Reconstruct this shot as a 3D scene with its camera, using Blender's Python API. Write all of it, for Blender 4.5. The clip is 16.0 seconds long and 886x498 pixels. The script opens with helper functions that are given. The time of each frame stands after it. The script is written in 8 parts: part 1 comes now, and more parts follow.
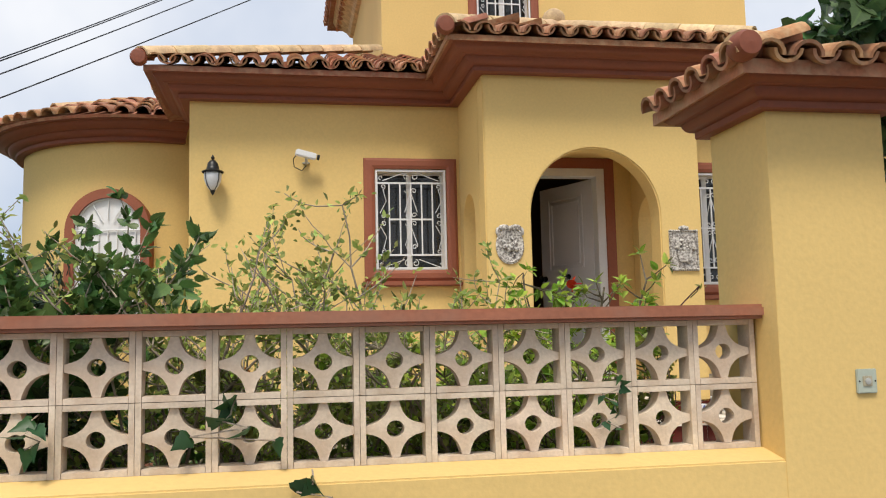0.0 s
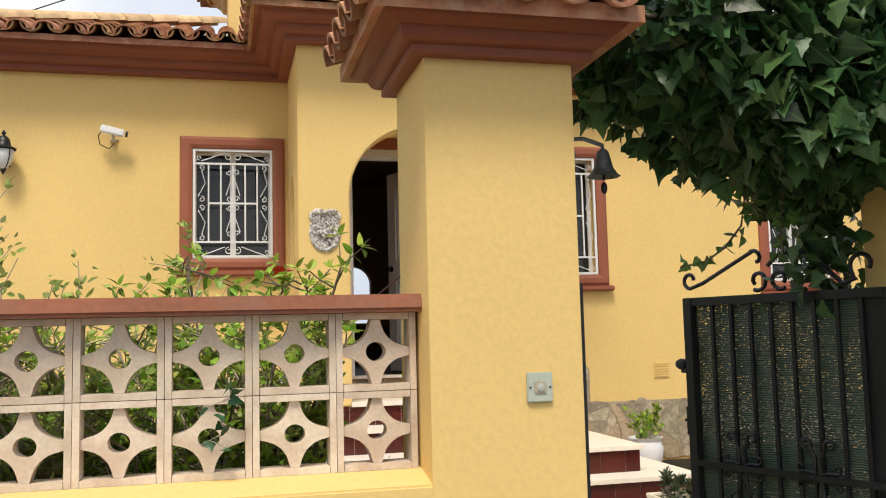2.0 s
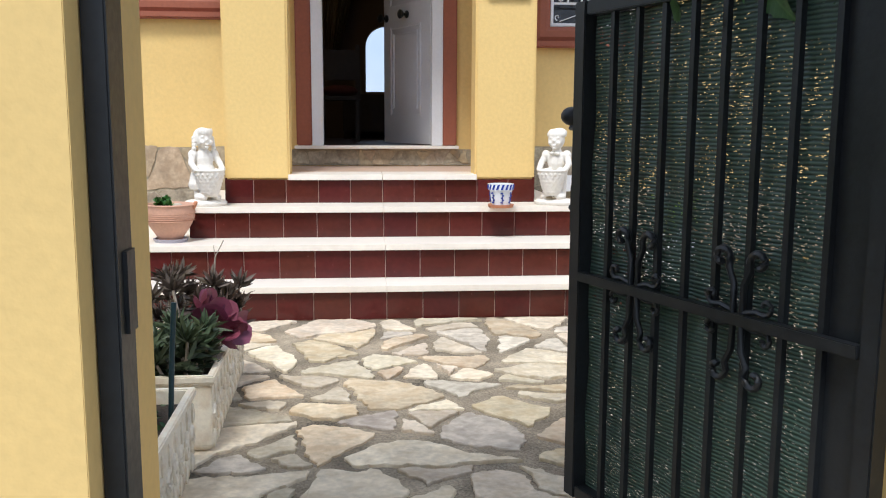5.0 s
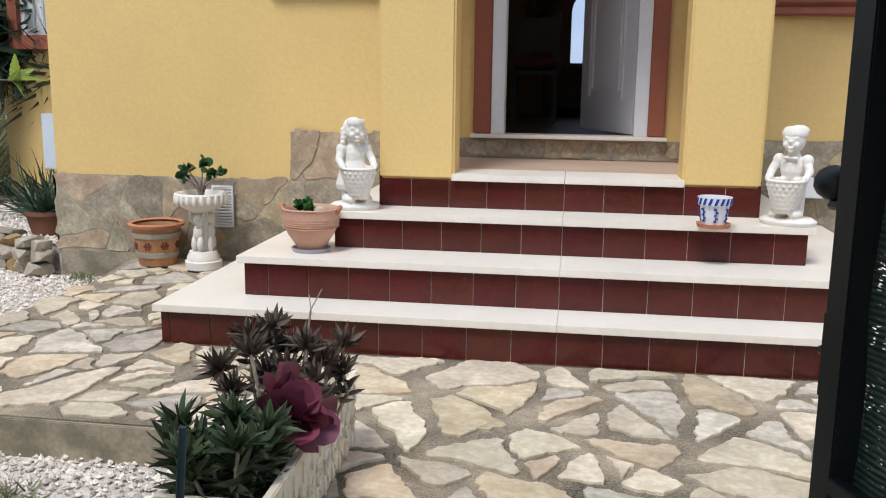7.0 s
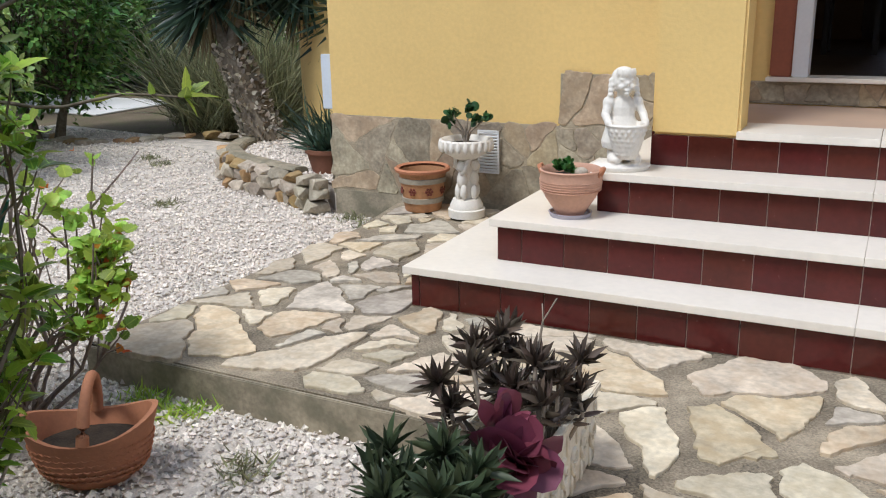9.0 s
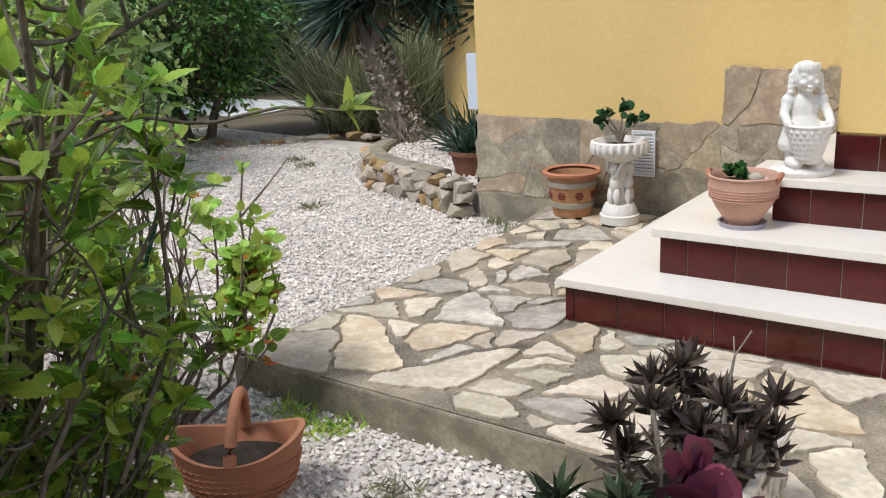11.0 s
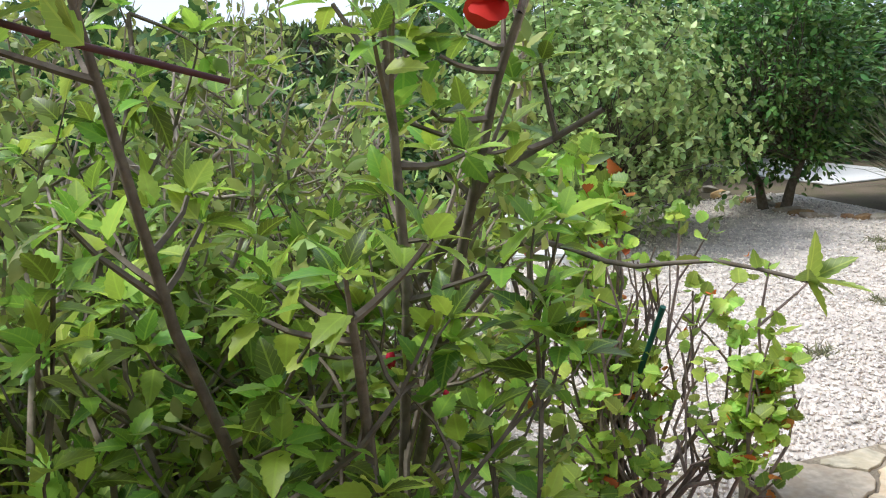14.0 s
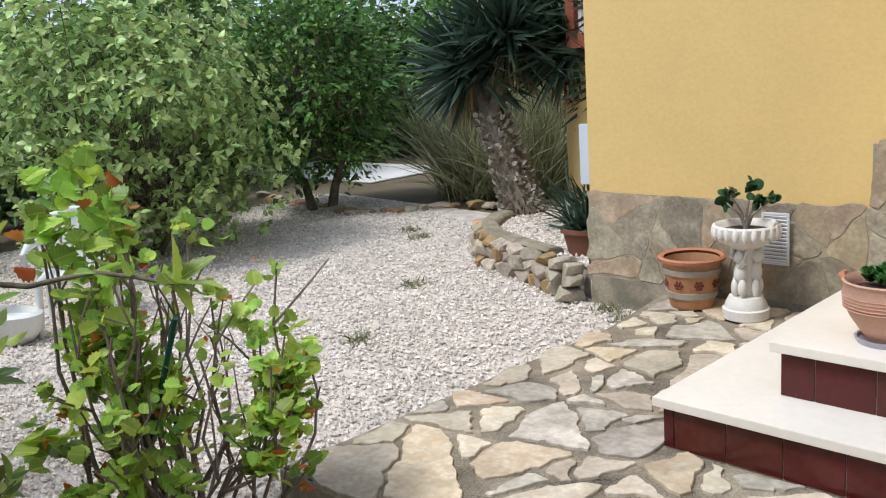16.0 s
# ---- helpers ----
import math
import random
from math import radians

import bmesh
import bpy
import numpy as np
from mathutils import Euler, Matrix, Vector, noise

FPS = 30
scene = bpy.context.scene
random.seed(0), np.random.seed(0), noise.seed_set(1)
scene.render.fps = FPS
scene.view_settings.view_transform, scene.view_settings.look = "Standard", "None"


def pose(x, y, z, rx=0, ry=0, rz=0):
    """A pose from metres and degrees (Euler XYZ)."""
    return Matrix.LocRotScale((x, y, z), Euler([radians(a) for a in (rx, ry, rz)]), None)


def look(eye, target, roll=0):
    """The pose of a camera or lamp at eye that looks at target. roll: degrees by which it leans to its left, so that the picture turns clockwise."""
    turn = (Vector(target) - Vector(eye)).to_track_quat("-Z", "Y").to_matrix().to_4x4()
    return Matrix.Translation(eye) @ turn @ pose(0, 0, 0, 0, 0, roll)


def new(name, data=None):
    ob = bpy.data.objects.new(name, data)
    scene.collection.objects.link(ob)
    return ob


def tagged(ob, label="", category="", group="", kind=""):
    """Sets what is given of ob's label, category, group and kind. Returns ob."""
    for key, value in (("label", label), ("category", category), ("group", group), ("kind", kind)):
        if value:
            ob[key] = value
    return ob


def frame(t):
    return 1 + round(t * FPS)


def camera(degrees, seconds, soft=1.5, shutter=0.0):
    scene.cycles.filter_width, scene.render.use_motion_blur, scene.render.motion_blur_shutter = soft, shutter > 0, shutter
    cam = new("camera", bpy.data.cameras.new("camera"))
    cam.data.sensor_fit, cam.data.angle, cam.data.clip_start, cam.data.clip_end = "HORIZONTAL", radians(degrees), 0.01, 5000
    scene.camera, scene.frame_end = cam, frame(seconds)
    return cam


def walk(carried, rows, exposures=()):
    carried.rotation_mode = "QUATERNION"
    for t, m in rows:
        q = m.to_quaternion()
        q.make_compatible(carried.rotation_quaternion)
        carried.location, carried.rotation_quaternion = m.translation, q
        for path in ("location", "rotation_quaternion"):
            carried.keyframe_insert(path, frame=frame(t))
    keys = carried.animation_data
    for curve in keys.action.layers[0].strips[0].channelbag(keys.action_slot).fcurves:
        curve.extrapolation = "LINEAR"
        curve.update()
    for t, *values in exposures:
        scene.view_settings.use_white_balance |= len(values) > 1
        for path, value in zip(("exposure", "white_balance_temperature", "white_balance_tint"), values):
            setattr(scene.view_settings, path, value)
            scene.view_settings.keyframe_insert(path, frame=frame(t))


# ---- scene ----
cam = camera(52.89, 16.0, 1.1)
ROWS = [
    (0.0, 0.037, 0.069, 1.267, 95.973, 1.305, -10.012),
    (0.5, 0.251, 0.151, 1.274, 99.132, 1.093, -9.535),
    (1.0, 0.486, 0.281, 1.304, 101.814, 0.343, -12.246),
    (1.5, 0.825, 0.361, 1.286, 100.099, 1.275, -12.937),
    (2.0, 1.146, 0.456, 1.260, 95.399, 1.408, -13.755),
    (2.5, 1.461, 0.665, 1.218, 91.316, 0.312, -16.864),
    (3.0, 1.781, 0.829, 1.166, 87.484, -0.780, -17.029),
    (5.5, 2.584, 1.996, 1.087, 80.885, -0.486, -3.437),
    (6.0, 2.602, 2.300, 1.190, 79.364, -1.240, -2.506),
    (6.5, 2.648, 2.477, 1.196, 78.115, -1.347, 1.576),
    (7.0, 2.730, 2.709, 1.235, 79.204, -0.725, 8.578),
    (7.5, 2.726, 2.884, 1.236, 77.155, -0.432, 12.363),
    (8.0, 2.710, 3.106, 1.262, 73.615, -1.528, 13.831),
    (8.5, 2.692, 3.156, 1.356, 71.576, -0.965, 17.007),
    (9.0, 2.730, 3.149, 1.384, 73.811, 1.064, 26.937),
    (11.5, 2.485, 3.391, 1.379, 74.404, 3.582, 40.509),
    (12.0, 2.420, 3.483, 1.392, 76.945, 3.148, 50.690),
    (12.5, 2.300, 3.555, 1.408, 78.395, 1.965, 57.839),
    (13.0, 2.235, 3.593, 1.413, 78.820, 2.134, 64.215),
    (13.5, 2.291, 3.641, 1.427, 79.256, 2.681, 69.270),
    (14.0, 2.360, 3.706, 1.429, 79.402, 3.442, 72.285),
    (14.5, 2.408, 3.775, 1.421, 78.350, 4.322, 69.284),
    (15.0, 2.447, 3.833, 1.416, 78.368, 4.629, 61.501),
    (15.5, 2.478, 3.858, 1.420, 78.315, 4.517, 53.403),
    (16.0, 2.459, 3.879, 1.414, 78.136, 3.984, 44.868),
]
EXPOSURES = [(0.0, 0.08, 6950, 10), (0.6, -0.12, 7000, 10), (1.0, -0.64, 7100, 10), (1.5, -0.67, 7200, 10), (2.0, 0.25, 7200, 10), (3.0, 0.2, 6050, 10), (5.5, 0.38, 5950, 10), (6.1, 0.18, 5950, 10), (7.0, 0.0, 5900, 10), (9.0, -0.02, 5900, 10), (11.5, 0.08, 5900, 10), (12.5, 0.24, 5900, 10), (13.5, 0.42, 5900, 10), (14.2, 0.42, 5900, 10), (15.2, 0.24, 5900, 10), (16.0, 0.06, 5900, 10)]
walk(cam, [(t, pose(x, y, z, a, b, c)) for t, x, y, z, a, b, c in ROWS], EXPOSURES)

# ---- light: a bright overcast sky with a soft, veiled sun ----
world = bpy.data.worlds.new("sky")
scene.world = world
world.use_nodes = True
wn, wl = world.node_tree.nodes, world.node_tree.links
bg = wn["Background"]
sky = wn.new("ShaderNodeTexSky")
sky.sky_type, sky.sun_disc = "NISHITA", False
sky.sun_elevation, sky.sun_rotation = radians(60), radians(200)
sky.air_density, sky.dust_density, sky.ozone_density = 1.0, 3.0, 1.0
tc = wn.new("ShaderNodeTexCoord")
cloud = wn.new("ShaderNodeTexNoise")
cloud.inputs["Scale"].default_value, cloud.inputs["Detail"].default_value = 2.2, 5
cramp = wn.new("ShaderNodeValToRGB")
cramp.color_ramp.elements[0].position, cramp.color_ramp.elements[0].color = 0.35, (3.6, 4.5, 6.2, 1)
cramp.color_ramp.elements[1].position, cramp.color_ramp.elements[1].color = 0.72, (8.6, 8.8, 9.2, 1)
mixc = wn.new("ShaderNodeMix")
mixc.data_type = "RGBA"
mixc.inputs[0].default_value = 0.85
wl.new(tc.outputs["Generated"], cloud.inputs["Vector"])
wl.new(cloud.outputs["Fac"], cramp.inputs["Fac"])
wl.new(sky.outputs["Color"], mixc.inputs[6])
wl.new(cramp.outputs["Color"], mixc.inputs[7])
wl.new(mixc.outputs[2], bg.inputs["Color"])
bg.inputs["Strength"].default_value = 0.13
sun = new("sun", bpy.data.lights.new("sun", "SUN"))
sun.data.energy, sun.data.angle, sun.data.color = 2.8, radians(16), (1.0, 0.95, 0.87)
sun.matrix_world = look((0, 0, 0), (-math.sin(radians(200)) * math.cos(radians(60)), -math.cos(radians(200)) * math.cos(radians(60)), -math.sin(radians(60))))

# ---- materials ----
def material(name, base, rough=0.7, vary=0.12, coarse=1.5, fine=40.0, bump=0.15, metal=0.0, tint=None, per="", stain=0.0, rand=0.25, spec=0.4):
    """base colour varied at two scales, with fine relief; tint: a second colour for patches; per: 'object' or 'island' for piece-by-piece change."""
    m = bpy.data.materials.new(name)
    m.use_nodes = True
    n, l = m.node_tree.nodes, m.node_tree.links
    b = n["Principled BSDF"]
    co = n.new("ShaderNodeTexCoord")
    big, small = n.new("ShaderNodeTexNoise"), n.new("ShaderNodeTexNoise")
    big.inputs["Scale"].default_value, big.inputs["Detail"].default_value = coarse, 6
    small.inputs["Scale"].default_value, small.inputs["Detail"].default_value = fine, 4
    for q in (big, small):
        l.new(co.outputs["Object"], q.inputs["Vector"])
    dark = tuple(c * (1 - 2.2 * vary) for c in base)
    light = tuple(min(1, c * (1 + 1.4 * vary)) for c in base)
    ramp = n.new("ShaderNodeValToRGB")
    ramp.color_ramp.elements[0].position, ramp.color_ramp.elements[0].color = 0.32, (*dark, 1)
    ramp.color_ramp.elements[1].position, ramp.color_ramp.elements[1].color = 0.68, (*light, 1)
    mixf = n.new("ShaderNodeMath")
    mixf.operation = "MULTIPLY_ADD"
    mixf.inputs[1].default_value = 0.4
    half = n.new("ShaderNodeMath")
    half.operation, half.inputs[1].default_value = "MULTIPLY", 0.6
    l.new(big.outputs["Fac"], half.inputs[0])
    l.new(small.outputs["Fac"], mixf.inputs[0])
    l.new(half.outputs[0], mixf.inputs[2])
    l.new(mixf.outputs[0], ramp.inputs["Fac"])
    out = ramp.outputs["Color"]
    if tint is not None:
        pat = n.new("ShaderNodeTexNoise")
        pat.inputs["Scale"].default_value, pat.inputs["Detail"].default_value = coarse * 2.7 + 0.5, 8
        l.new(co.outputs["Object"], pat.inputs["Vector"])
        pr = n.new("ShaderNodeValToRGB")
        pr.color_ramp.elements[0].position, pr.color_ramp.elements[1].position = 0.5 - 0.12 * stain, 0.62
        l.new(pat.outputs["Fac"], pr.inputs["Fac"])
        mx = n.new("ShaderNodeMix")
        mx.data_type = "RGBA"
        mul = n.new("ShaderNodeMath")
        mul.operation, mul.inputs[1].default_value = "MULTIPLY", 0.7 if stain == 0 else stain
        l.new(pr.outputs["Color"], mul.inputs[0])
        l.new(mul.outputs[0], mx.inputs[0])
        l.new(out, mx.inputs[6])
        mx.inputs[7].default_value = (*tint, 1)
        out = mx.outputs[2]
    if per:
        if per == "object":
            oi = n.new("ShaderNodeObjectInfo")
            rnd = oi.outputs["Random"]
            shift = n.new("ShaderNodeVectorMath")
            shift.operation = "ADD"
            comb = n.new("ShaderNodeCombineXYZ")
            times = n.new("ShaderNodeMath")
            times.operation, times.inputs[1].default_value = "MULTIPLY", 37.0
            l.new(rnd, times.inputs[0])
            for k in range(3):
                l.new(times.outputs[0], comb.inputs[k])
            l.new(co.outputs["Object"], shift.inputs[0])
            l.new(comb.outputs[0], shift.inputs[1])
            for q in (big, small):
                l.new(shift.outputs[0], q.inputs["Vector"])
        else:
            rnd = n.new("ShaderNodeNewGeometry").outputs["Random Per Island"]
        hs = n.new("ShaderNodeHueSaturation")
        mr = n.new("ShaderNodeMapRange")
        mr.inputs[3].default_value, mr.inputs[4].default_value = 1 - rand * 1.4, 1 + rand
        l.new(rnd, mr.inputs[0])
        l.new(mr.outputs[0], hs.inputs["Value"])
        mr2 = n.new("ShaderNodeMapRange")
        mr2.inputs[3].default_value, mr2.inputs[4].default_value = 0.5 - rand * 0.08, 0.5 + rand * 0.06
        wn2 = n.new("ShaderNodeTexWhiteNoise")
        wn2.noise_dimensions = "1D"
        l.new(rnd, wn2.inputs["W"])
        l.new(wn2.outputs["Value"], mr2.inputs[0])
        l.new(mr2.outputs[0], hs.inputs["Hue"])
        l.new(out, hs.inputs["Color"])
        out = hs.outputs["Color"]
    l.new(out, b.inputs["Base Color"])
    rr = n.new("ShaderNodeMapRange")
    rr.inputs[3].default_value, rr.inputs[4].default_value = max(0.03, rough - 0.12), min(1, rough + 0.12)
    l.new(small.outputs["Fac"], rr.inputs[0])
    l.new(rr.outputs[0], b.inputs["Roughness"])
    b.inputs["Metallic"].default_value = metal
    b.inputs["Specular IOR Level"].default_value = spec
    if bump:
        bp = n.new("ShaderNodeBump")
        bp.inputs["Strength"].default_value, bp.inputs["Distance"].default_value = bump, 0.01
        l.new(mixf.outputs[0], bp.inputs["Height"])
        l.new(bp.outputs["Normal"], b.inputs["Normal"])
    return m


def leafy(name, base, rand=0.35, rough=0.45, through_light=0.3, veins=0.0):
    """A leaf: per-leaf change of tone, a little gloss, light through the blade, and a paler midrib with side veins along its UV."""
    m = material(name, base, rough, 0.1, 6.0, 60.0, 0.05, per="island", rand=rand)
    n, l = m.node_tree.nodes, m.node_tree.links
    b, o = n["Principled BSDF"], n["Material Output"]
    tr, mx = n.new("ShaderNodeBsdfTranslucent"), n.new("ShaderNodeMixShader")
    src = b.inputs["Base Color"].links[0].from_socket
    if veins:
        uv, sep = n.new("ShaderNodeUVMap"), n.new("ShaderNodeSeparateXYZ")
        l.new(uv.outputs["UV"], sep.inputs[0])

        def calc(op, a, c=None, d=None):
            q = n.new("ShaderNodeMath")
            q.operation = op
            for k, v in enumerate((a, c, d)):
                if v is None:
                    continue
                if isinstance(v, (int, float)):
                    q.inputs[k].default_value = v
                else:
                    l.new(v, q.inputs[k])
            return q.outputs[0]

        across = calc("ABSOLUTE", sep.outputs["Y"])
        rib = calc("LESS_THAN", across, 0.07)
        comb = calc("FRACT", calc("MULTIPLY", calc("MULTIPLY_ADD", across, -0.32, sep.outputs["X"]), 6.5))
        side = calc("MULTIPLY", calc("LESS_THAN", comb, 0.13), 0.5)
        fac = calc("MULTIPLY", calc("MAXIMUM", rib, side), veins)
        vm = n.new("ShaderNodeMix")
        vm.data_type = "RGBA"
        l.new(fac, vm.inputs[0])
        l.new(src, vm.inputs[6])
        vm.inputs[7].default_value = (min(1, base[0] * 2.0 + 0.03), min(1, base[1] * 1.7 + 0.03), base[2] * 1.6, 1)
        src = vm.outputs[2]
        l.new(src, b.inputs["Base Color"])
    l.new(src, tr.inputs["Color"])
    mx.inputs[0].default_value = through_light
    l.new(b.outputs[0], mx.inputs[1])
    l.new(tr.outputs[0], mx.inputs[2])
    l.new(mx.outputs[0], o.inputs["Surface"])
    return m


YELLOW = material("ochre_yellow_render", (0.74, 0.525, 0.205), 0.85, 0.045, 0.9, 45.0, 0.32)
RENDER_WHITE = material("cream_soffit_paint", (0.72, 0.52, 0.21), 0.85, 0.05, 0.9, 60.0, 0.15)
RENDER_PALE = material("pale_concrete", (0.72, 0.70, 0.66), 0.9, 0.08, 1.5, 60.0, 0.2)
RUST = material("brick_red_paint", (0.235, 0.068, 0.036), 0.62, 0.10, 1.4, 45.0, 0.12)
TRIM = material("terracotta_red_paint", (0.30, 0.095, 0.052), 0.62, 0.09, 1.6, 45.0, 0.12)
COPING = material("worn_terracotta_paint", (0.34, 0.13, 0.075), 0.6, 0.12, 2.0, 50.0, 0.15, tint=(0.26, 0.16, 0.12), stain=0.35)
BLOCK = material("weathered_cement_block", (0.64, 0.54, 0.435), 0.88, 0.10, 5.0, 90.0, 0.3, tint=(0.40, 0.27, 0.18), stain=0.35, per="object", rand=0.07)
TILE = material("weathered_clay_roof_tile", (0.42, 0.19, 0.10), 0.85, 0.18, 6.0, 60.0, 0.3, tint=(0.50, 0.36, 0.22), stain=0.45, per="object", rand=0.22)
RIDGE = material("pale_clay_ridge_tile", (0.68, 0.49, 0.28), 0.85, 0.15, 6.0, 60.0, 0.3, tint=(0.33, 0.22, 0.14), stain=0.4, per="object", rand=0.15)
MARBLE = material("cream_marble", (0.80, 0.74, 0.65), 0.35, 0.04, 2.5, 30.0, 0.03)
RISER = material("oxblood_glazed_tile", (0.078, 0.015, 0.011), 0.22, 0.12, 5.0, 40.0, 0.04, per="object", rand=0.10, spec=0.35)
GROUT = material("pale_grout", (0.62, 0.50, 0.42), 0.9, 0.1, 6.0, 70.0, 0.2)
FLOORTILE = material("pinkish_porch_tile", (0.55, 0.40, 0.30), 0.4, 0.07, 3.0, 40.0, 0.04)
MORTAR = material("grey_brown_mortar", (0.30, 0.25, 0.18), 0.95, 0.42, 3.5, 120.0, 1.0, tint=(0.15, 0.12, 0.085), stain=0.4)
FLAG = material("cream_limestone_flag", (0.64, 0.555, 0.42), 0.85, 0.19, 4.5, 38.0, 1.0, tint=(0.46, 0.36, 0.23), stain=0.45, per="object", rand=0.15)
FLAG_OCHRE = material("ochre_limestone_flag", (0.61, 0.505, 0.35), 0.85, 0.19, 4.5, 38.0, 1.0, tint=(0.44, 0.31, 0.17), stain=0.5, per="object", rand=0.15)
FLAG_GREY = material("grey_limestone_flag", (0.57, 0.505, 0.41), 0.85, 0.2, 4.5, 38.0, 1.0, tint=(0.27, 0.23, 0.18), stain=0.5, per="object", rand=0.15)
CLADMORTAR = material("brown_cladding_mortar", (0.36, 0.305, 0.215), 0.95, 0.18, 6.0, 80.0, 0.6)
SLATE = material("grey_brown_stone_cladding", (0.40, 0.345, 0.25), 0.8, 0.26, 7.0, 45.0, 0.8, tint=(0.24, 0.19, 0.13), stain=0.5, per="object", rand=0.16)
SLATE_BUFF = material("buff_stone_cladding", (0.44, 0.35, 0.23), 0.8, 0.2, 7.0, 45.0, 0.8, tint=(0.30, 0.22, 0.13), stain=0.5, per="object", rand=0.16)
CONCRETE = material("stained_concrete", (0.36, 0.31, 0.225), 0.92, 0.2, 2.5, 60.0, 0.4, tint=(0.13, 0.125, 0.085), stain=0.6)
GRAVELBED = material("gravel_bed", (0.64, 0.575, 0.505), 0.95, 0.2, 9.0, 120.0, 1.0, tint=(0.52, 0.46, 0.41), stain=0.3)
PEBBLE = material("white_marble_chippings", (0.77, 0.70, 0.62), 0.75, 0.08, 30.0, 160.0, 0.2, per="island", rand=0.26)
EARTH = material("dry_garden_soil", (0.17, 0.13, 0.085), 0.97, 0.25, 1.2, 60.0, 0.7, tint=(0.12, 0.12, 0.05), stain=0.5)
ASPHALT = material("street_asphalt", (0.06, 0.06, 0.06), 0.9, 0.15, 1.0, 120.0, 0.5)
WHITEPAINT = material("white_gloss_paint", (0.74, 0.75, 0.76), 0.4, 0.03, 3.0, 60.0, 0.04)
DOORPAINT = material("white_door_lacquer", (0.66, 0.66, 0.68), 0.4, 0.03, 3.0, 60.0, 0.03)
BLACKIRON = material("black_painted_iron", (0.012, 0.014, 0.016), 0.42, 0.25, 5.0, 70.0, 0.12)
DARKWOOD = material("dark_room_wood", (0.045, 0.03, 0.022), 0.5, 0.2, 3.0, 30.0, 0.05)
# brown plaster darkened so that its colour holds the dim light indoors
ROOMWALL = material("shade_brown_plaster", (0.16, 0.12, 0.09), 0.9, 0.06, 1.0, 30.0, 0.05)
STATUE = material("white_cast_stone", (0.77, 0.73, 0.66), 0.8, 0.06, 9.0, 80.0, 0.25)
PLANTER = material("cream_cast_planter", (0.82, 0.75, 0.61), 0.8, 0.08, 7.0, 70.0, 0.3, tint=(0.60, 0.44, 0.26), stain=0.35)
TERRA = material("terracotta_clay", (0.47, 0.20, 0.105), 0.8, 0.09, 6.0, 70.0, 0.2)
TERRAPALE = material("pale_terracotta_clay", (0.57, 0.33, 0.23), 0.75, 0.07, 6.0, 70.0, 0.15)
SOIL = material("potting_soil", (0.05, 0.036, 0.025), 0.97, 0.3, 20.0, 120.0, 0.9)
BARK = material("grey_brown_bark", (0.145, 0.118, 0.085), 0.9, 0.2, 12.0, 90.0, 0.6, tint=(0.27, 0.23, 0.18), stain=0.4)
STEM = material("pale_grey_stem", (0.36, 0.30, 0.235), 0.85, 0.2, 12.0, 90.0, 0.5)
GREYMETAL = material("grey_plastic", (0.42, 0.43, 0.41), 0.5, 0.05, 5.0, 60.0, 0.05)
ROCK = material("garden_rock", (0.46, 0.40, 0.31), 0.9, 0.2, 7.0, 45.0, 0.8, tint=(0.30, 0.24, 0.17), stain=0.4, per="object", rand=0.2)
ROCK_OCHRE = material("ochre_garden_rock", (0.46, 0.31, 0.15), 0.9, 0.2, 7.0, 45.0, 0.8, tint=(0.34, 0.18, 0.07), stain=0.45, per="object", rand=0.2)


def glass_material():
    m = bpy.data.materials.new("window_glass")
    m.use_nodes = True
    b = m.node_tree.nodes["Principled BSDF"]
    b.inputs["Base Color"].default_value = (0.05, 0.055, 0.06, 1)
    b.inputs["Roughness"].default_value = 0.06
    b.inputs["Transmission Weight"].default_value = 0.55
    b.inputs["IOR"].default_value = 1.45
    return m


GLASS = glass_material()


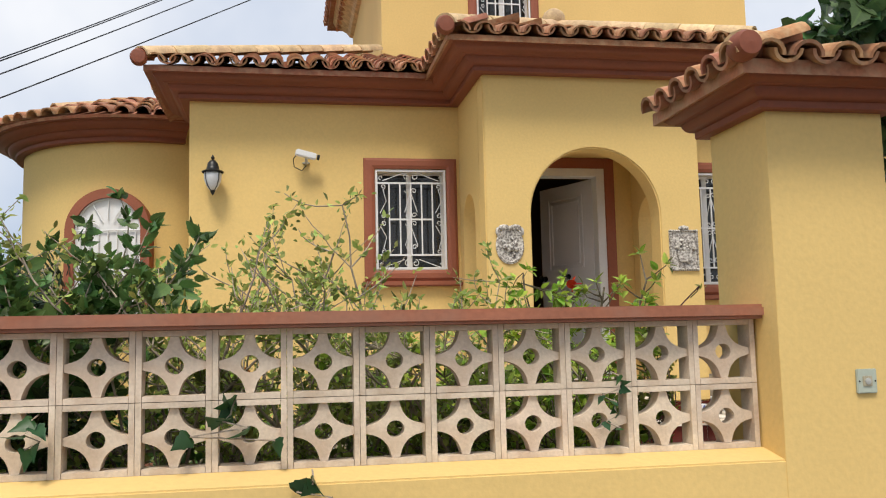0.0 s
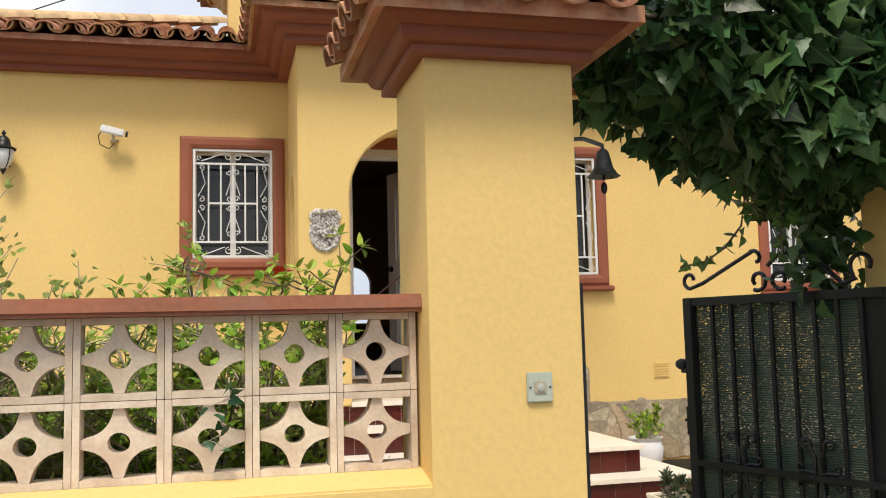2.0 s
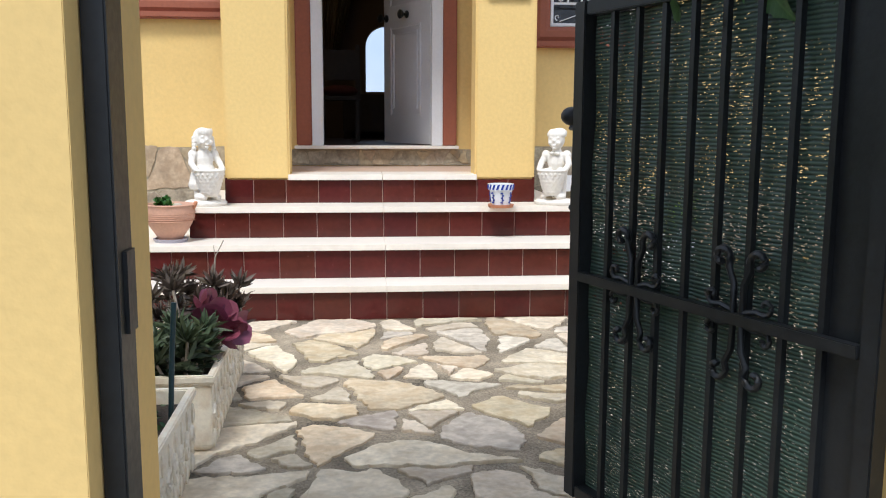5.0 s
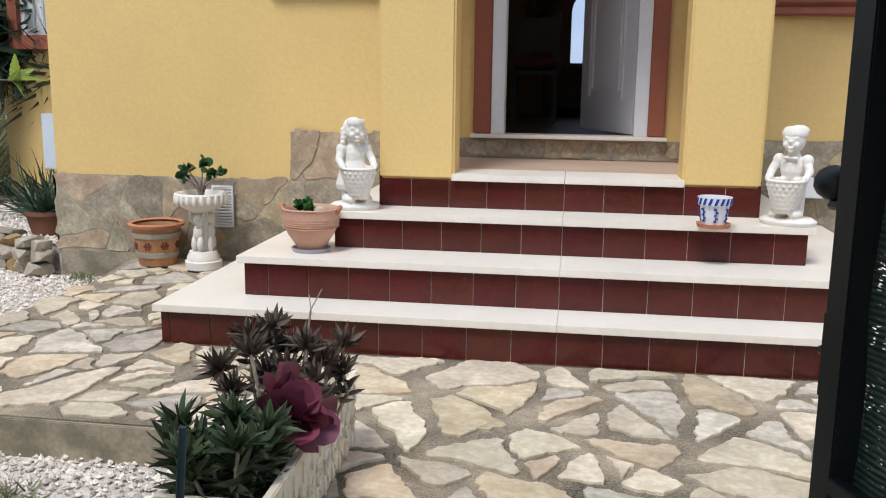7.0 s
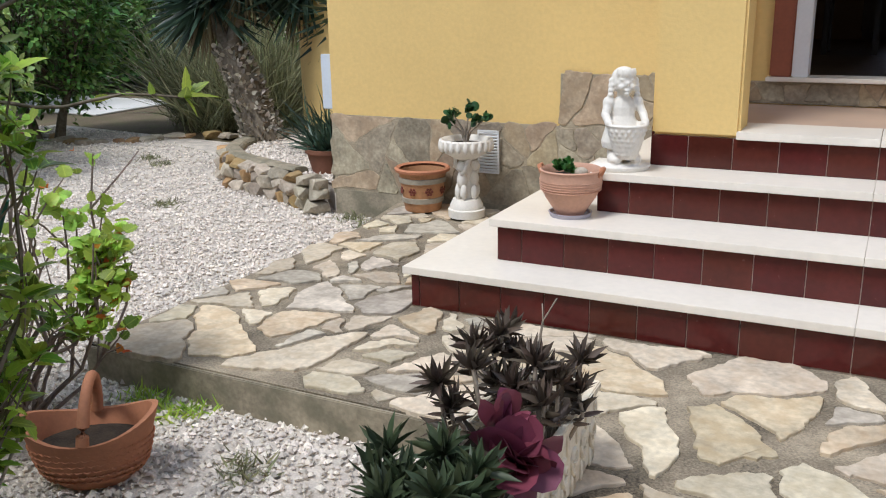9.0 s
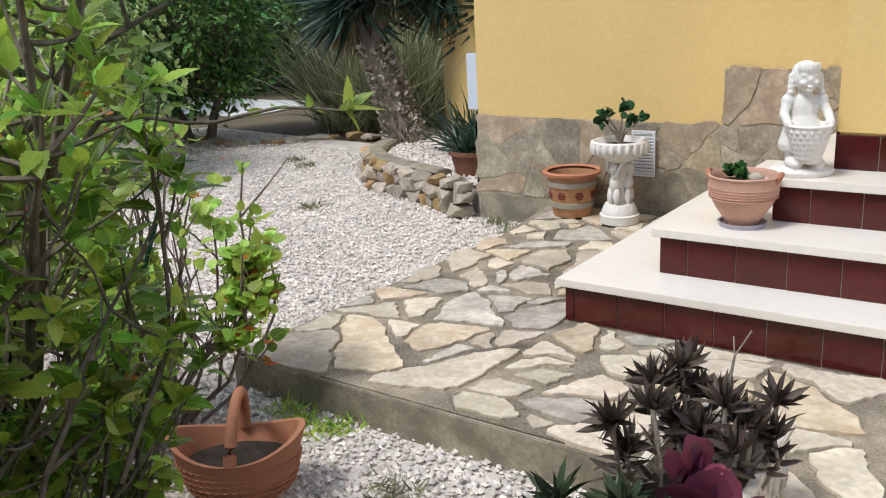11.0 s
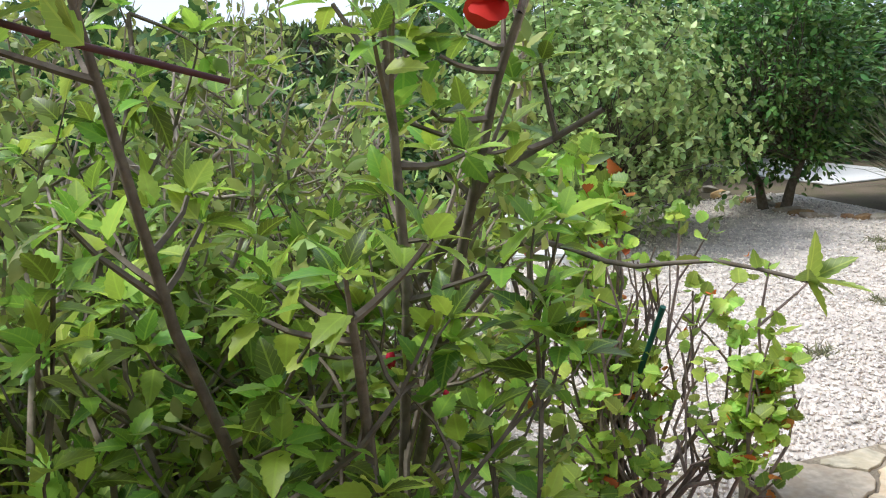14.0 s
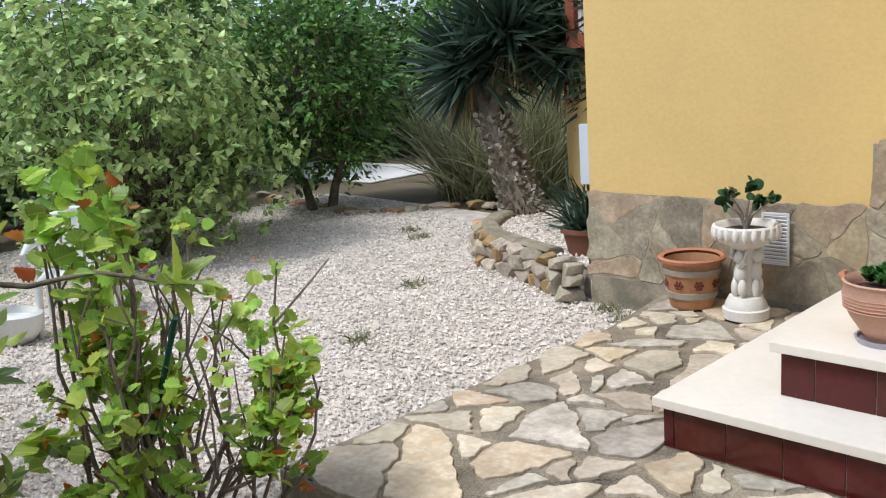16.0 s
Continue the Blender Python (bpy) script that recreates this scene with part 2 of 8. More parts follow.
# ---- mesh helpers ----
class Shape:
    """Collects vertices and faces of one mesh."""

    def __init__(self):
        self.v, self.f = [], []

    def add(self, verts, faces):
        k = len(self.v)
        self.v.extend(tuple(p) for p in verts)
        self.f.extend(tuple(i + k for i in f) for f in faces)
        return self

    def box(self, x0, y0, z0, x1, y1, z1):
        vs = [(x0, y0, z0), (x1, y0, z0), (x1, y1, z0), (x0, y1, z0), (x0, y0, z1), (x1, y0, z1), (x1, y1, z1), (x0, y1, z1)]
        return self.add(vs, [(3, 2, 1, 0), (4, 5, 6, 7), (0, 1, 5, 4), (1, 2, 6, 5), (2, 3, 7, 6), (3, 0, 4, 7)])

    def tube(self, pts, radii, n=6, cap=True):
        pts = [Vector(p) for p in pts]
        if not hasattr(radii, "__len__"):
            radii = [radii] * len(pts)
        rings, up = [], Vector((0.13, 0.21, 0.97))
        for i, p in enumerate(pts):
            d = (pts[min(i + 1, len(pts) - 1)] - pts[max(i - 1, 0)])
            d = d.normalized() if d.length > 1e-9 else Vector((0, 0, 1))
            a = d.cross(up)
            if a.length < 0.05:
                a = d.cross(Vector((1, 0, 0)))
            a.normalize()
            b = d.cross(a)
            rings.append([p + radii[i] * (math.cos(2 * math.pi * k / n) * a + math.sin(2 * math.pi * k / n) * b) for k in range(n)])
        fs = []
        for i in range(len(pts) - 1):
            for k in range(n):
                fs.append((i * n + k, (i + 1) * n + k, (i + 1) * n + (k + 1) % n, i * n + (k + 1) % n))
        if cap:
            fs.append(tuple(range(n)))
            fs.append(tuple((len(pts) - 1) * n + k for k in reversed(range(n))))
        return self.add([v for r in rings for v in r], fs)

    def lathe(self, profile, n=24, c=(0, 0, 0), squash=(1, 1)):
        """profile: (radius, z) from the bottom up; closes where the radius is 0."""
        vs, fs = [], []
        for r, z in profile:
            for k in range(n):
                a = 2 * math.pi * k / n
                vs.append((c[0] + r * squash[0] * math.cos(a), c[1] + r * squash[1] * math.sin(a), c[2] + z))
        for i in range(len(profile) - 1):
            for k in range(n):
                fs.append((i * n + k, i * n + (k + 1) % n, (i + 1) * n + (k + 1) % n, (i + 1) * n + k))
        return self.add(vs, fs)

    def ball(self, c, r, n=10, m=7):
        r = r if hasattr(r, "__len__") else (r, r, r)
        prof = [(math.sin(math.pi * i / m), -math.cos(math.pi * i / m)) for i in range(m + 1)]
        vs, fs = [], []
        for s, z in prof:
            for k in range(n):
                a = 2 * math.pi * k / n
                vs.append((c[0] + r[0] * s * math.cos(a), c[1] + r[1] * s * math.sin(a), c[2] + r[2] * z))
        for i in range(m):
            for k in range(n):
                fs.append((i * n + k, i * n + (k + 1) % n, (i + 1) * n + (k + 1) % n, (i + 1) * n + k))
        return self.add(vs, fs)

    def prism(self, poly, y0, y1, axis="y"):
        """A polygon in x, z (axis y), x, y (axis z) or y, z (axis x), drawn out from y0 to y1."""
        put = {"y": lambda p, q: (p[0], q, p[1]), "z": lambda p, q: (p[0], p[1], q), "x": lambda p, q: (q, p[0], p[1])}[axis]
        n = len(poly)
        vs = [put(p, y0) for p in poly] + [put(p, y1) for p in poly]
        fs = [tuple(range(n)), tuple(reversed(range(n, 2 * n)))] + [(k, n + k, n + (k + 1) % n, (k + 1) % n) for k in range(n)]
        return self.add(vs, fs)

    def sweep(self, profile, path, closed=False):
        """profile: (out, up) pairs along a level path of (x, y); out is to the right of the way along it, mitred at corners."""
        n, m = len(path), len(profile)
        base = len(self.v)
        P = [Vector(p) for p in path]
        for i, p in enumerate(P):
            a = (p - P[i - 1]).normalized() if (i or closed) else None
            b = (P[(i + 1) % n] - p).normalized() if (i < n - 1 or closed) else None
            a, b = a or b, b or a
            na, nb = Vector((a.y, -a.x)), Vector((b.y, -b.x))
            mi = (na + nb).normalized()
            mi = mi / max(0.3, mi.dot(na))
            for o, u in profile:
                self.v.append((p.x + mi.x * o, p.y + mi.y * o, u))
        for i in range(n if closed else n - 1):
            j = (i + 1) % n
            for k in range(m - 1):
                self.f.append((base + i * m + k, base + j * m + k, base + j * m + k + 1, base + i * m + k + 1))
        if not closed:
            self.f.append(tuple(base + k for k in range(m)))
            self.f.append(tuple(base + (n - 1) * m + k for k in reversed(range(m))))
        return self

    def mesh(self, name, mat, smooth=0.0, bevel=0.0):
        me = bpy.data.meshes.new(name)
        me.from_pydata(self.v, [], self.f)
        me.materials.append(mat)
        bm = bmesh.new()
        bm.from_mesh(me)
        if len(bm.verts) < 60000:
            bmesh.ops.recalc_face_normals(bm, faces=bm.faces)
        if bevel:
            es = [e for e in bm.edges if len(e.link_faces) == 2 and e.calc_face_angle(0) > 0.6]
            bmesh.ops.bevel(bm, geom=es, offset=bevel, segments=2, affect="EDGES", clamp_overlap=True)
        if smooth:
            for f in bm.faces:
                f.smooth = True
            for e in bm.edges:
                if len(e.link_faces) == 2 and e.calc_face_angle(0) > radians(smooth):
                    e.smooth = False
        bm.to_mesh(me)
        bm.free()
        return me


def part(name, shape, mat, parent=None, label="", smooth=0.0, bevel=0.0, at=None):
    ob = new(name, shape if isinstance(shape, bpy.types.Mesh) else shape.mesh(name, mat, smooth, bevel))
    if parent is not None:
        ob.parent = parent
    if at is not None:
        ob.matrix_basis = at
    if label:
        ob["label"] = label
    return ob


def thing(name, label, category, at=(0, 0, 0), turn=0.0, group="", kind=""):
    ob = new(name)
    ob.empty_display_size = 0.05
    ob.matrix_basis = pose(*at, 0, 0, turn)
    return tagged(ob, label, category, group, kind)


def arc(cx, cz, r, a0, a1, n=20):
    return [(cx + r * math.cos(radians(a0 + (a1 - a0) * k / n)), cz + r * math.sin(radians(a0 + (a1 - a0) * k / n))) for k in range(n + 1)]

# ---- ground ----
def structure(name, shape, mat, label, category, bevel=0.0, smooth=0.0):
    return tagged(part(name, shape, mat, bevel=bevel, smooth=smooth), label, category, kind="structure")


ground = structure("ground", Shape().add([(-900, -900, -0.19), (900, -900, -0.19), (900, 900, -0.19), (-900, 900, -0.19)], [(0, 1, 2, 3)]), EARTH, "dry brown garden soil reaching the distance", "ground")
road = structure("road", Shape().box(-40, -9, -0.185, 40, 1.6, -0.1), ASPHALT, "grey asphalt street before the garden wall", "road")
pavement = structure("pavement", Shape().box(-40, 1.6, -0.185, 40, 2.89, 0.0), CONCRETE, "grey concrete pavement along the garden wall", "pavement", bevel=0.01)
gravel = structure("gravel_ground", Shape().add([(-7.2, 3.19, -0.16), (1.8, 3.19, -0.16), (1.8, 5.6, -0.16), (-0.1, 5.6, -0.16), (-0.1, 8.5, -0.16), (-1.0, 9.5, -0.16), (-3.2, 10.6, -0.16), (-6.8, 11.0, -0.16)], [tuple(range(8))]), GRAVELBED, "white marble chippings covering the garden yard", "gravel")
slab = structure("paving_bed", Shape().prism([(-0.19, 5.55), (1.725, 5.55), (1.725, 2.9), (4.9, 2.9), (4.9, 8.38), (-0.28, 8.38), (-0.16, 7.6)], -0.17, -0.006, "z"), MORTAR, "raised concrete bed of the crazy paving with mortar joints", "paving", bevel=0.008)
kerb = structure("paving_edge", Shape().box(-0.194, 5.543, -0.18, 1.72, 5.56, -0.012).box(-0.196, 5.56, -0.18, -0.18, 6.4, -0.014), CONCRETE, "stained concrete edge of the raised paving", "kerb", bevel=0.004)

# ---- house shell ----
WALL_Y, PORCH_Y, EAVE = 8.39, 7.31, 3.535


def pierced(sh, x0, x1, z0, z1, y0, y1, holes):
    """A wall as blocks round its rectangular holes (x0, x1, z0, z1)."""
    xs = sorted({x0, x1, *[h[0] for h in holes], *[h[1] for h in holes]})
    for a, b in zip(xs, xs[1:]):
        m = (a + b) / 2
        cuts = sorted((h[2], h[3]) for h in holes if h[0] < m < h[1])
        z = z0
        for c, d in cuts:
            if c > z:
                sh.box(a, y0, z, b, y1, c)
            z = d
        if z < z1:
            sh.box(a, y0, z, b, y1, z1)
    return sh


WIN_L, WIN_R, WIN_F = (0.88, 1.57, 1.95, 2.92), (3.95, 4.64, 1.78, 2.92), (6.50, 7.20, 1.70, 2.92)
DOOR = (2.20, 3.14, 0.884, 2.93)
structure("wall_front", pierced(Shape(), -0.82, 9.5, 0.0, 3.9, WALL_Y, WALL_Y + 0.24, [WIN_L, WIN_R, WIN_F, DOOR]), YELLOW, "ochre yellow rendered house front", "wall")
structure("wall_side", Shape().box(-0.82, WALL_Y + 0.24, -0.17, -0.58, 14.9, 3.9).box(9.26, WALL_Y + 0.24, 0, 9.5, 14.9, 3.9), YELLOW, "ochre yellow rendered house side walls", "wall")
porch_front = [(1.703, 0.718), (2.10, 0.718), (2.10, 2.33)] + [(x, z) for x, z in reversed(arc(2.68, 2.33, 0.58, 0, 180, 28))][1:-1] + [(3.26, 2.33), (3.26, 0.718), (3.645, 0.718), (3.645, 3.7), (1.703, 3.7)]
structure("porch_wall_front", Shape().prism(porch_front, PORCH_Y, PORCH_Y + 0.22), YELLOW, "yellow rendered porch front with a round arch", "wall", bevel=0.012)
side_arch = [(PORCH_Y + 0.22, 0.752), (7.72, 0.752), (7.72, 2.35)] + [(x, z) for x, z in reversed(arc(7.98, 2.35, 0.26, 0, 180, 18))][1:-1] + [(8.24, 2.35), (8.24, 0.752), (WALL_Y - 0.002, 0.752), (WALL_Y - 0.002, 3.7), (PORCH_Y + 0.22, 3.7)]
structure("porch_wall_side", Shape().prism(side_arch, 1.703, 1.90, "x").prism(side_arch, 3.445, 3.645, "x"), YELLOW, "yellow rendered porch sides with narrow arches", "wall")
structure("ceiling_porch", Shape().box(1.90, PORCH_Y + 0.22, 3.05, 3.445, WALL_Y - 0.002, 3.15), YELLOW, "plain yellow porch ceiling", "ceiling")

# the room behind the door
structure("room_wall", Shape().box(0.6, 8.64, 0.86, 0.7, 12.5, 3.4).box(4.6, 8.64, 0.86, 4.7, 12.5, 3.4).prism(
    [(0.6, 0.86), (4.7, 0.86), (4.7, 3.4), (0.6, 3.4), (0.6, 1.42), (2.62, 1.42), (2.62, 1.95)] + [(x, z) for x, z in reversed(arc(2.86, 1.95, 0.24, 0, 180, 16))][1:-1] + [(3.10, 1.95), (3.10, 1.42), (2.62, 1.42), (0.6, 1.42)], 12.5, 12.65), ROOMWALL, "brown plastered walls of the hall, the dimness put into the colour", "wall")
structure("room_floor", Shape().box(0.6, 8.43, 0.80, 4.7, 12.65, 0.875), DARKWOOD, "dark polished hall floor", "floor")
structure("room_ceiling", Shape().box(0.6, 8.63, 3.3, 4.7, 12.65, 3.4), ROOMWALL, "plain hall ceiling, darkened in colour like the walls", "ceiling")

# the round bay and the upper storey
BAY = (-1.58, 11.65, 1.5)
structure("bay_wall", Shape().lathe([(1.5, -0.17), (1.5, 3.8), (1.3, 3.8), (1.3, -0.17)], 64, (BAY[0], BAY[1], 0)), YELLOW, "curved yellow rendered bay", "wall", smooth=40)
UP = (1.2, 5.95, 10.4, 14.8)
WIN_U = (2.37, 3.06, 5.0, 5.82)
structure("upper_wall", pierced(Shape(), UP[0], UP[1], 3.9, 6.75, UP[2], UP[2] + 0.24, [WIN_U]).box(UP[0], UP[2] + 0.24, 3.9, UP[0] + 0.24, UP[3], 6.75).box(UP[1] - 0.24, UP[2] + 0.24, 3.9, UP[1], UP[3], 6.75), YELLOW, "yellow rendered upper storey", "wall")
structure("upper_room_back", Shape().box(UP[0] + 0.24, UP[2] + 1.5, 4.0, UP[1] - 0.24, UP[2] + 1.6, 6.6), ROOMWALL, "added wall behind the upper window, the dimness put into its colour", "wall")

# ---- moulded eaves ----
def moulding(z, out=1.0, h=1.0):
    pts = [(-0.01, 0), (0.09, 0), (0.10, 0.012), (0.10, 0.075), (0.135, 0.085), (0.165, 0.11), (0.185, 0.15), (0.19, 0.185), (0.225, 0.19), (0.235, 0.205), (0.275, 0.22), (0.31, 0.26), (0.325, 0.30), (0.37, 0.305), (0.375, 0.315), (0.375, 0.37), (-0.01, 0.37)]
    return [(o * out * 0.92, z + u * h * 0.6) for o, u in pts]


structure("eaves_moulding", Shape().sweep(moulding(EAVE), [(-0.82, 9.4), (-0.82, WALL_Y), (1.703, WALL_Y), (1.703, PORCH_Y), (3.645, PORCH_Y), (3.645, WALL_Y), (9.5, WALL_Y)]), RUST, "brick red stepped eaves moulding round the house", "cornice", smooth=35)
bay_path = [(BAY[0] + 1.5 * math.cos(radians(a)), BAY[1] + 1.5 * math.sin(radians(a))) for a in range(175, 291, 5)]
structure("bay_moulding", Shape().sweep(moulding(EAVE), bay_path), RUST, "brick red curved eaves moulding of the bay", "cornice", smooth=35)
structure("upper_eaves", Shape().sweep([(-0.01, 6.44), (0.06, 6.46), (0.10, 6.52), (0.30, 6.64), (0.34, 6.70), (-0.01, 6.72)], [(UP[0], UP[3]), (UP[0], UP[2]), (UP[1], UP[2]), (UP[1], UP[3])]), RIDGE, "stepped clay eaves course of the upper storey", "cornice")

# ---- roofs: bed planes, then clay tiles one by one ----
SL = math.tan(radians(20))
E0 = EAVE + 0.222


def roof(name, faces, label):
    sh = Shape()
    for f in faces:
        up = [(x, y, z) for x, y, z in f]
        n = len(up)
        sh.add(up + [(x, y, z - 0.05) for x, y, z in up], [tuple(range(n)), tuple(reversed(range(n, 2 * n)))] + [(k, n + k, n + (k + 1) % n, (k + 1) % n) for k in range(n)])
    return structure(name, sh, TILE, label, "roof")


yf, yp, xl = WALL_Y - 0.36, PORCH_Y - 0.36, -1.18
zt = E0 + (10.4 - yf) * SL
main_roof = roof("roof_main", [[(xl, yf, E0), (9.6, yf, E0), (9.6, 10.4, zt), (xl + 10.4 - yf, 10.4, zt)], [(xl, yf, E0), (xl + 10.4 - yf, 10.4, zt), (xl + 10.4 - yf, 14.8, zt), (xl, 14.8, E0)]], "low hipped roof of weathered clay barrel tiles")
px0, px1 = 1.703 - 0.36, 3.645 + 0.36
pcx, ph = (px0 + px1) / 2, (px1 - px0) / 2
pa = (pcx, yp + ph, E0 + ph * SL)
porch_roof = roof("roof_porch", [[(px0, yp, E0), (px1, yp, E0), pa], [(px0, yp, E0), pa, (pcx, 10.0, pa[2]), (px0, 8.6, E0)], [(px1, yp, E0), (px1, 8.6, E0), (pcx, 10.0, pa[2]), pa]], "hipped porch roof of weathered clay barrel tiles")
bay_roof = structure("roof_bay", Shape().lathe([(1.86, E0 - 0.03), (1.88, E0), (0.2, E0 + 1.68 * SL), (0.0, E0 + 1.7 * SL)], 64, (BAY[0], BAY[1], 0)), TILE, "conical bay roof of clay barrel tiles", "roof")
upper_roof = roof("roof_upper", [[(UP[0] - 0.42, UP[2] - 0.42, 6.72), (UP[1] + 0.42, UP[2] - 0.42, 6.72), (3.6, 12.6, 7.72)], [(UP[0] - 0.42, UP[2] - 0.42, 6.72), (3.6, 12.6, 7.72), (UP[0] - 0.42, UP[3] + 0.3, 6.72)], [(UP[1] + 0.42, UP[2] - 0.42, 6.72), (UP[1] + 0.42, UP[3] + 0.3, 6.72), (3.6, 12.6, 7.72)], [(UP[0] - 0.42, UP[3] + 0.3, 6.72), (3.6, 12.6, 7.72), (UP[1] + 0.42, UP[3] + 0.3, 6.72)]], "hipped upper roof of clay barrel tiles")


def tile_mesh(name, mat, r0=0.088, r1=0.072, length=0.42, th=0.016, up=True, n=8):
    """Half a tapered tube along +y from its lower end; up: the hollow faces down."""
    sh, vs = Shape(), []
    s = 1 if up else -1
    for y, r in ((0, r0), (length, r1)):
        for rr in (r, r - th):
            for k in range(n + 1):
                a = math.pi * k / n
                vs.append((rr * math.cos(a), y, s * rr * math.sin(a) * 0.9))
    m = n + 1
    fs = []
    for k in range(n):
        fs += [(k, k + 1, 2 * m + k + 1, 2 * m + k), (m + k, 3 * m + k, 3 * m + k + 1, m + k + 1), (k, m + k, m + k + 1, k + 1), (2 * m + k, 2 * m + k + 1, 3 * m + k + 1, 3 * m + k)]
    sh.add(vs, fs)
    return sh.mesh(name, mat, smooth=50)


COVER, PAN = tile_mesh("cover_tile", TILE), tile_mesh("pan_tile", TILE, 0.082, 0.09, up=False)
RIDGEM = tile_mesh("ridge_tile", RIDGE, 0.105, 0.088, 0.42, 0.018)
RIDGES = tile_mesh("ridge_tile", RIDGE, 0.068, 0.055, 0.27, 0.014)
COVERS, PANS = tile_mesh("cover_tile", TILE, 0.06, 0.05, 0.29, 0.013), tile_mesh("pan_tile", TILE, 0.054, 0.06, 0.29, 0.013, up=False)
rt = random.Random(5)


def lay(parent, origin, along, upslope, columns, runs, pitch=0.205, slope=20, small=False):
    """Columns of tiles: along the eave, each climbing for its run (metres on plan)."""
    along, upslope = Vector(along).normalized(), Vector(upslope).normalized()
    turn = math.atan2(-upslope.x, upslope.y)
    for c in range(columns):
        for kind in (0, 1):
            d = (c + 0.5 + 0.5 * kind) * pitch
            run = runs(d)
            if run < 0.05:
                continue
            k, s = 0, -0.05
            while s < run - 0.12 or k == 0:
                p = Vector(origin) + along * d + upslope * s
                z = origin[2] + s * SL + (0.075 if kind == 0 else 0.05 if small else 0.078) + 0.012
                m = Matrix.Translation((p.x, p.y, z - (0.05 if kind == 0 else 0.0))) @ Matrix.Rotation(turn + rt.uniform(-0.03, 0.03), 4, "Z") @ Matrix.Rotation(radians(slope - 2.5 + rt.uniform(-1, 1)), 4, "X")
                part("tile", (COVERS if kind == 0 else PANS) if small else (COVER if kind == 0 else PAN), None, parent, at=m)
                s += 0.24 if small else 0.33
                k += 1


def ridge(parent, a, b, lift=0.05, mesh=None):
    a, b = Vector(a), Vector(b)
    d = b - a
    n = max(1, round(d.length / 0.34))
    turn, tilt = math.atan2(-d.x, d.y), math.atan2(d.z, math.hypot(d.x, d.y))
    for k in range(n):
        p = a + d * (k / n)
        part("ridge_tile", mesh or RIDGEM, None, parent, at=Matrix.Translation((p.x, p.y, p.z + lift)) @ Matrix.Rotation(turn + rt.uniform(-0.03, 0.03), 4, "Z") @ Matrix.Rotation(tilt + 0.04, 4, "X"))


def end_cap(parent, p, r=0.125):
    part("ridge_end", Shape().lathe([(0.0, -0.05), (r * 0.8, -0.045), (r, -0.02), (r, 0.02), (r * 0.8, 0.045), (0.0, 0.05)], 20), RUST, parent, "round brick red mortar plug", smooth=40,
         at=Matrix.Translation(p) @ Matrix.Rotation(radians(90), 4, "X") @ Matrix.Rotation(radians(0), 4, "Y"))


lay(main_roof, (xl, yf, E0), (1, 0, 0), (0, 1, 0), 13, lambda d: min(d, 2.2))
ridge(main_roof, (xl - 0.02, yf - 0.02, E0 + 0.015), (xl + 10.3 - yf, 10.3, zt + 0.03))
lay(main_roof, (xl, 14.0, E0), (0, -1, 0), (1, 0, 0), 29, lambda d: 0.35 if d < 5.2 else 0.0)
lay(main_roof, (4.1, yf, E0), (1, 0, 0), (0, 1, 0), 20, lambda d: 0.35)
end_cap(main_roof, (xl - 0.03, yf - 0.05, E0 + 0.05), 0.075)
lay(porch_roof, (px0, yp, E0), (1, 0, 0), (0, 1, 0), 13, lambda d: min(d, 2 * ph - d))
lay(porch_roof, (px0, 8.35, E0), (0, -1, 0), (1, 0, 0), 7, lambda d: min(0.9, 1.44 - d))
ridge(porch_roof, (px0 - 0.02, yp - 0.02, E0 + 0.015), (pa[0], pa[1], pa[2] + 0.03))
ridge(porch_roof, (px1 + 0.02, yp - 0.02, E0 + 0.015), (pa[0], pa[1], pa[2] + 0.03))
end_cap(porch_roof, (px0 - 0.02, yp - 0.04, E0 + 0.055), 0.078)
part("finial", Shape().ball((pa[0], pa[1], pa[2] + 0.17), 0.12), RIDGE, porch_roof, "rounded clay ridge finial", smooth=60)
for a in range(178, 292, 6):
    w = Vector((math.cos(radians(a)), math.sin(radians(a)), 0))
    for k in range(4):
        r = 1.95 - 0.33 * k
        p = Vector((BAY[0], BAY[1], 0)) + w * r
        if k < 2 or a % 12 == 10:
            part("tile", COVER, None, bay_roof, at=Matrix.Translation((p.x, p.y, E0 + (1.9 - r) * SL + 0.02)) @ Matrix.Rotation(math.atan2(w.x, -w.y), 4, "Z") @ Matrix.Rotation(radians(17), 4, "X"))
ridge(bay_roof, (BAY[0] + 1.5 * math.cos(radians(232)), BAY[1] + 1.5 * math.sin(radians(232)), E0 + 0.14), (BAY[0] + 0.6, BAY[1], E0 + 0.6))
lay(upper_roof, (UP[0] - 0.42, UP[2] - 0.42, 6.72), (1, 0, 0), (0, 1, 0), 27, lambda d: 0.35)
lay(upper_roof, (UP[0] - 0.22, UP[2] - 0.22, 6.56), (1, 0, 0), (0, 1, 0), 25, lambda d: 0.1)
lay(upper_roof, (UP[0] - 0.22, UP[3] + 0.1, 6.56), (0, -1, 0), (1, 0, 0), 24, lambda d: 0.1)
lay(upper_roof, (UP[0] - 0.42, UP[3] + 0.3, 6.72), (0, -1, 0), (1, 0, 0), 25, lambda d: 0.35)

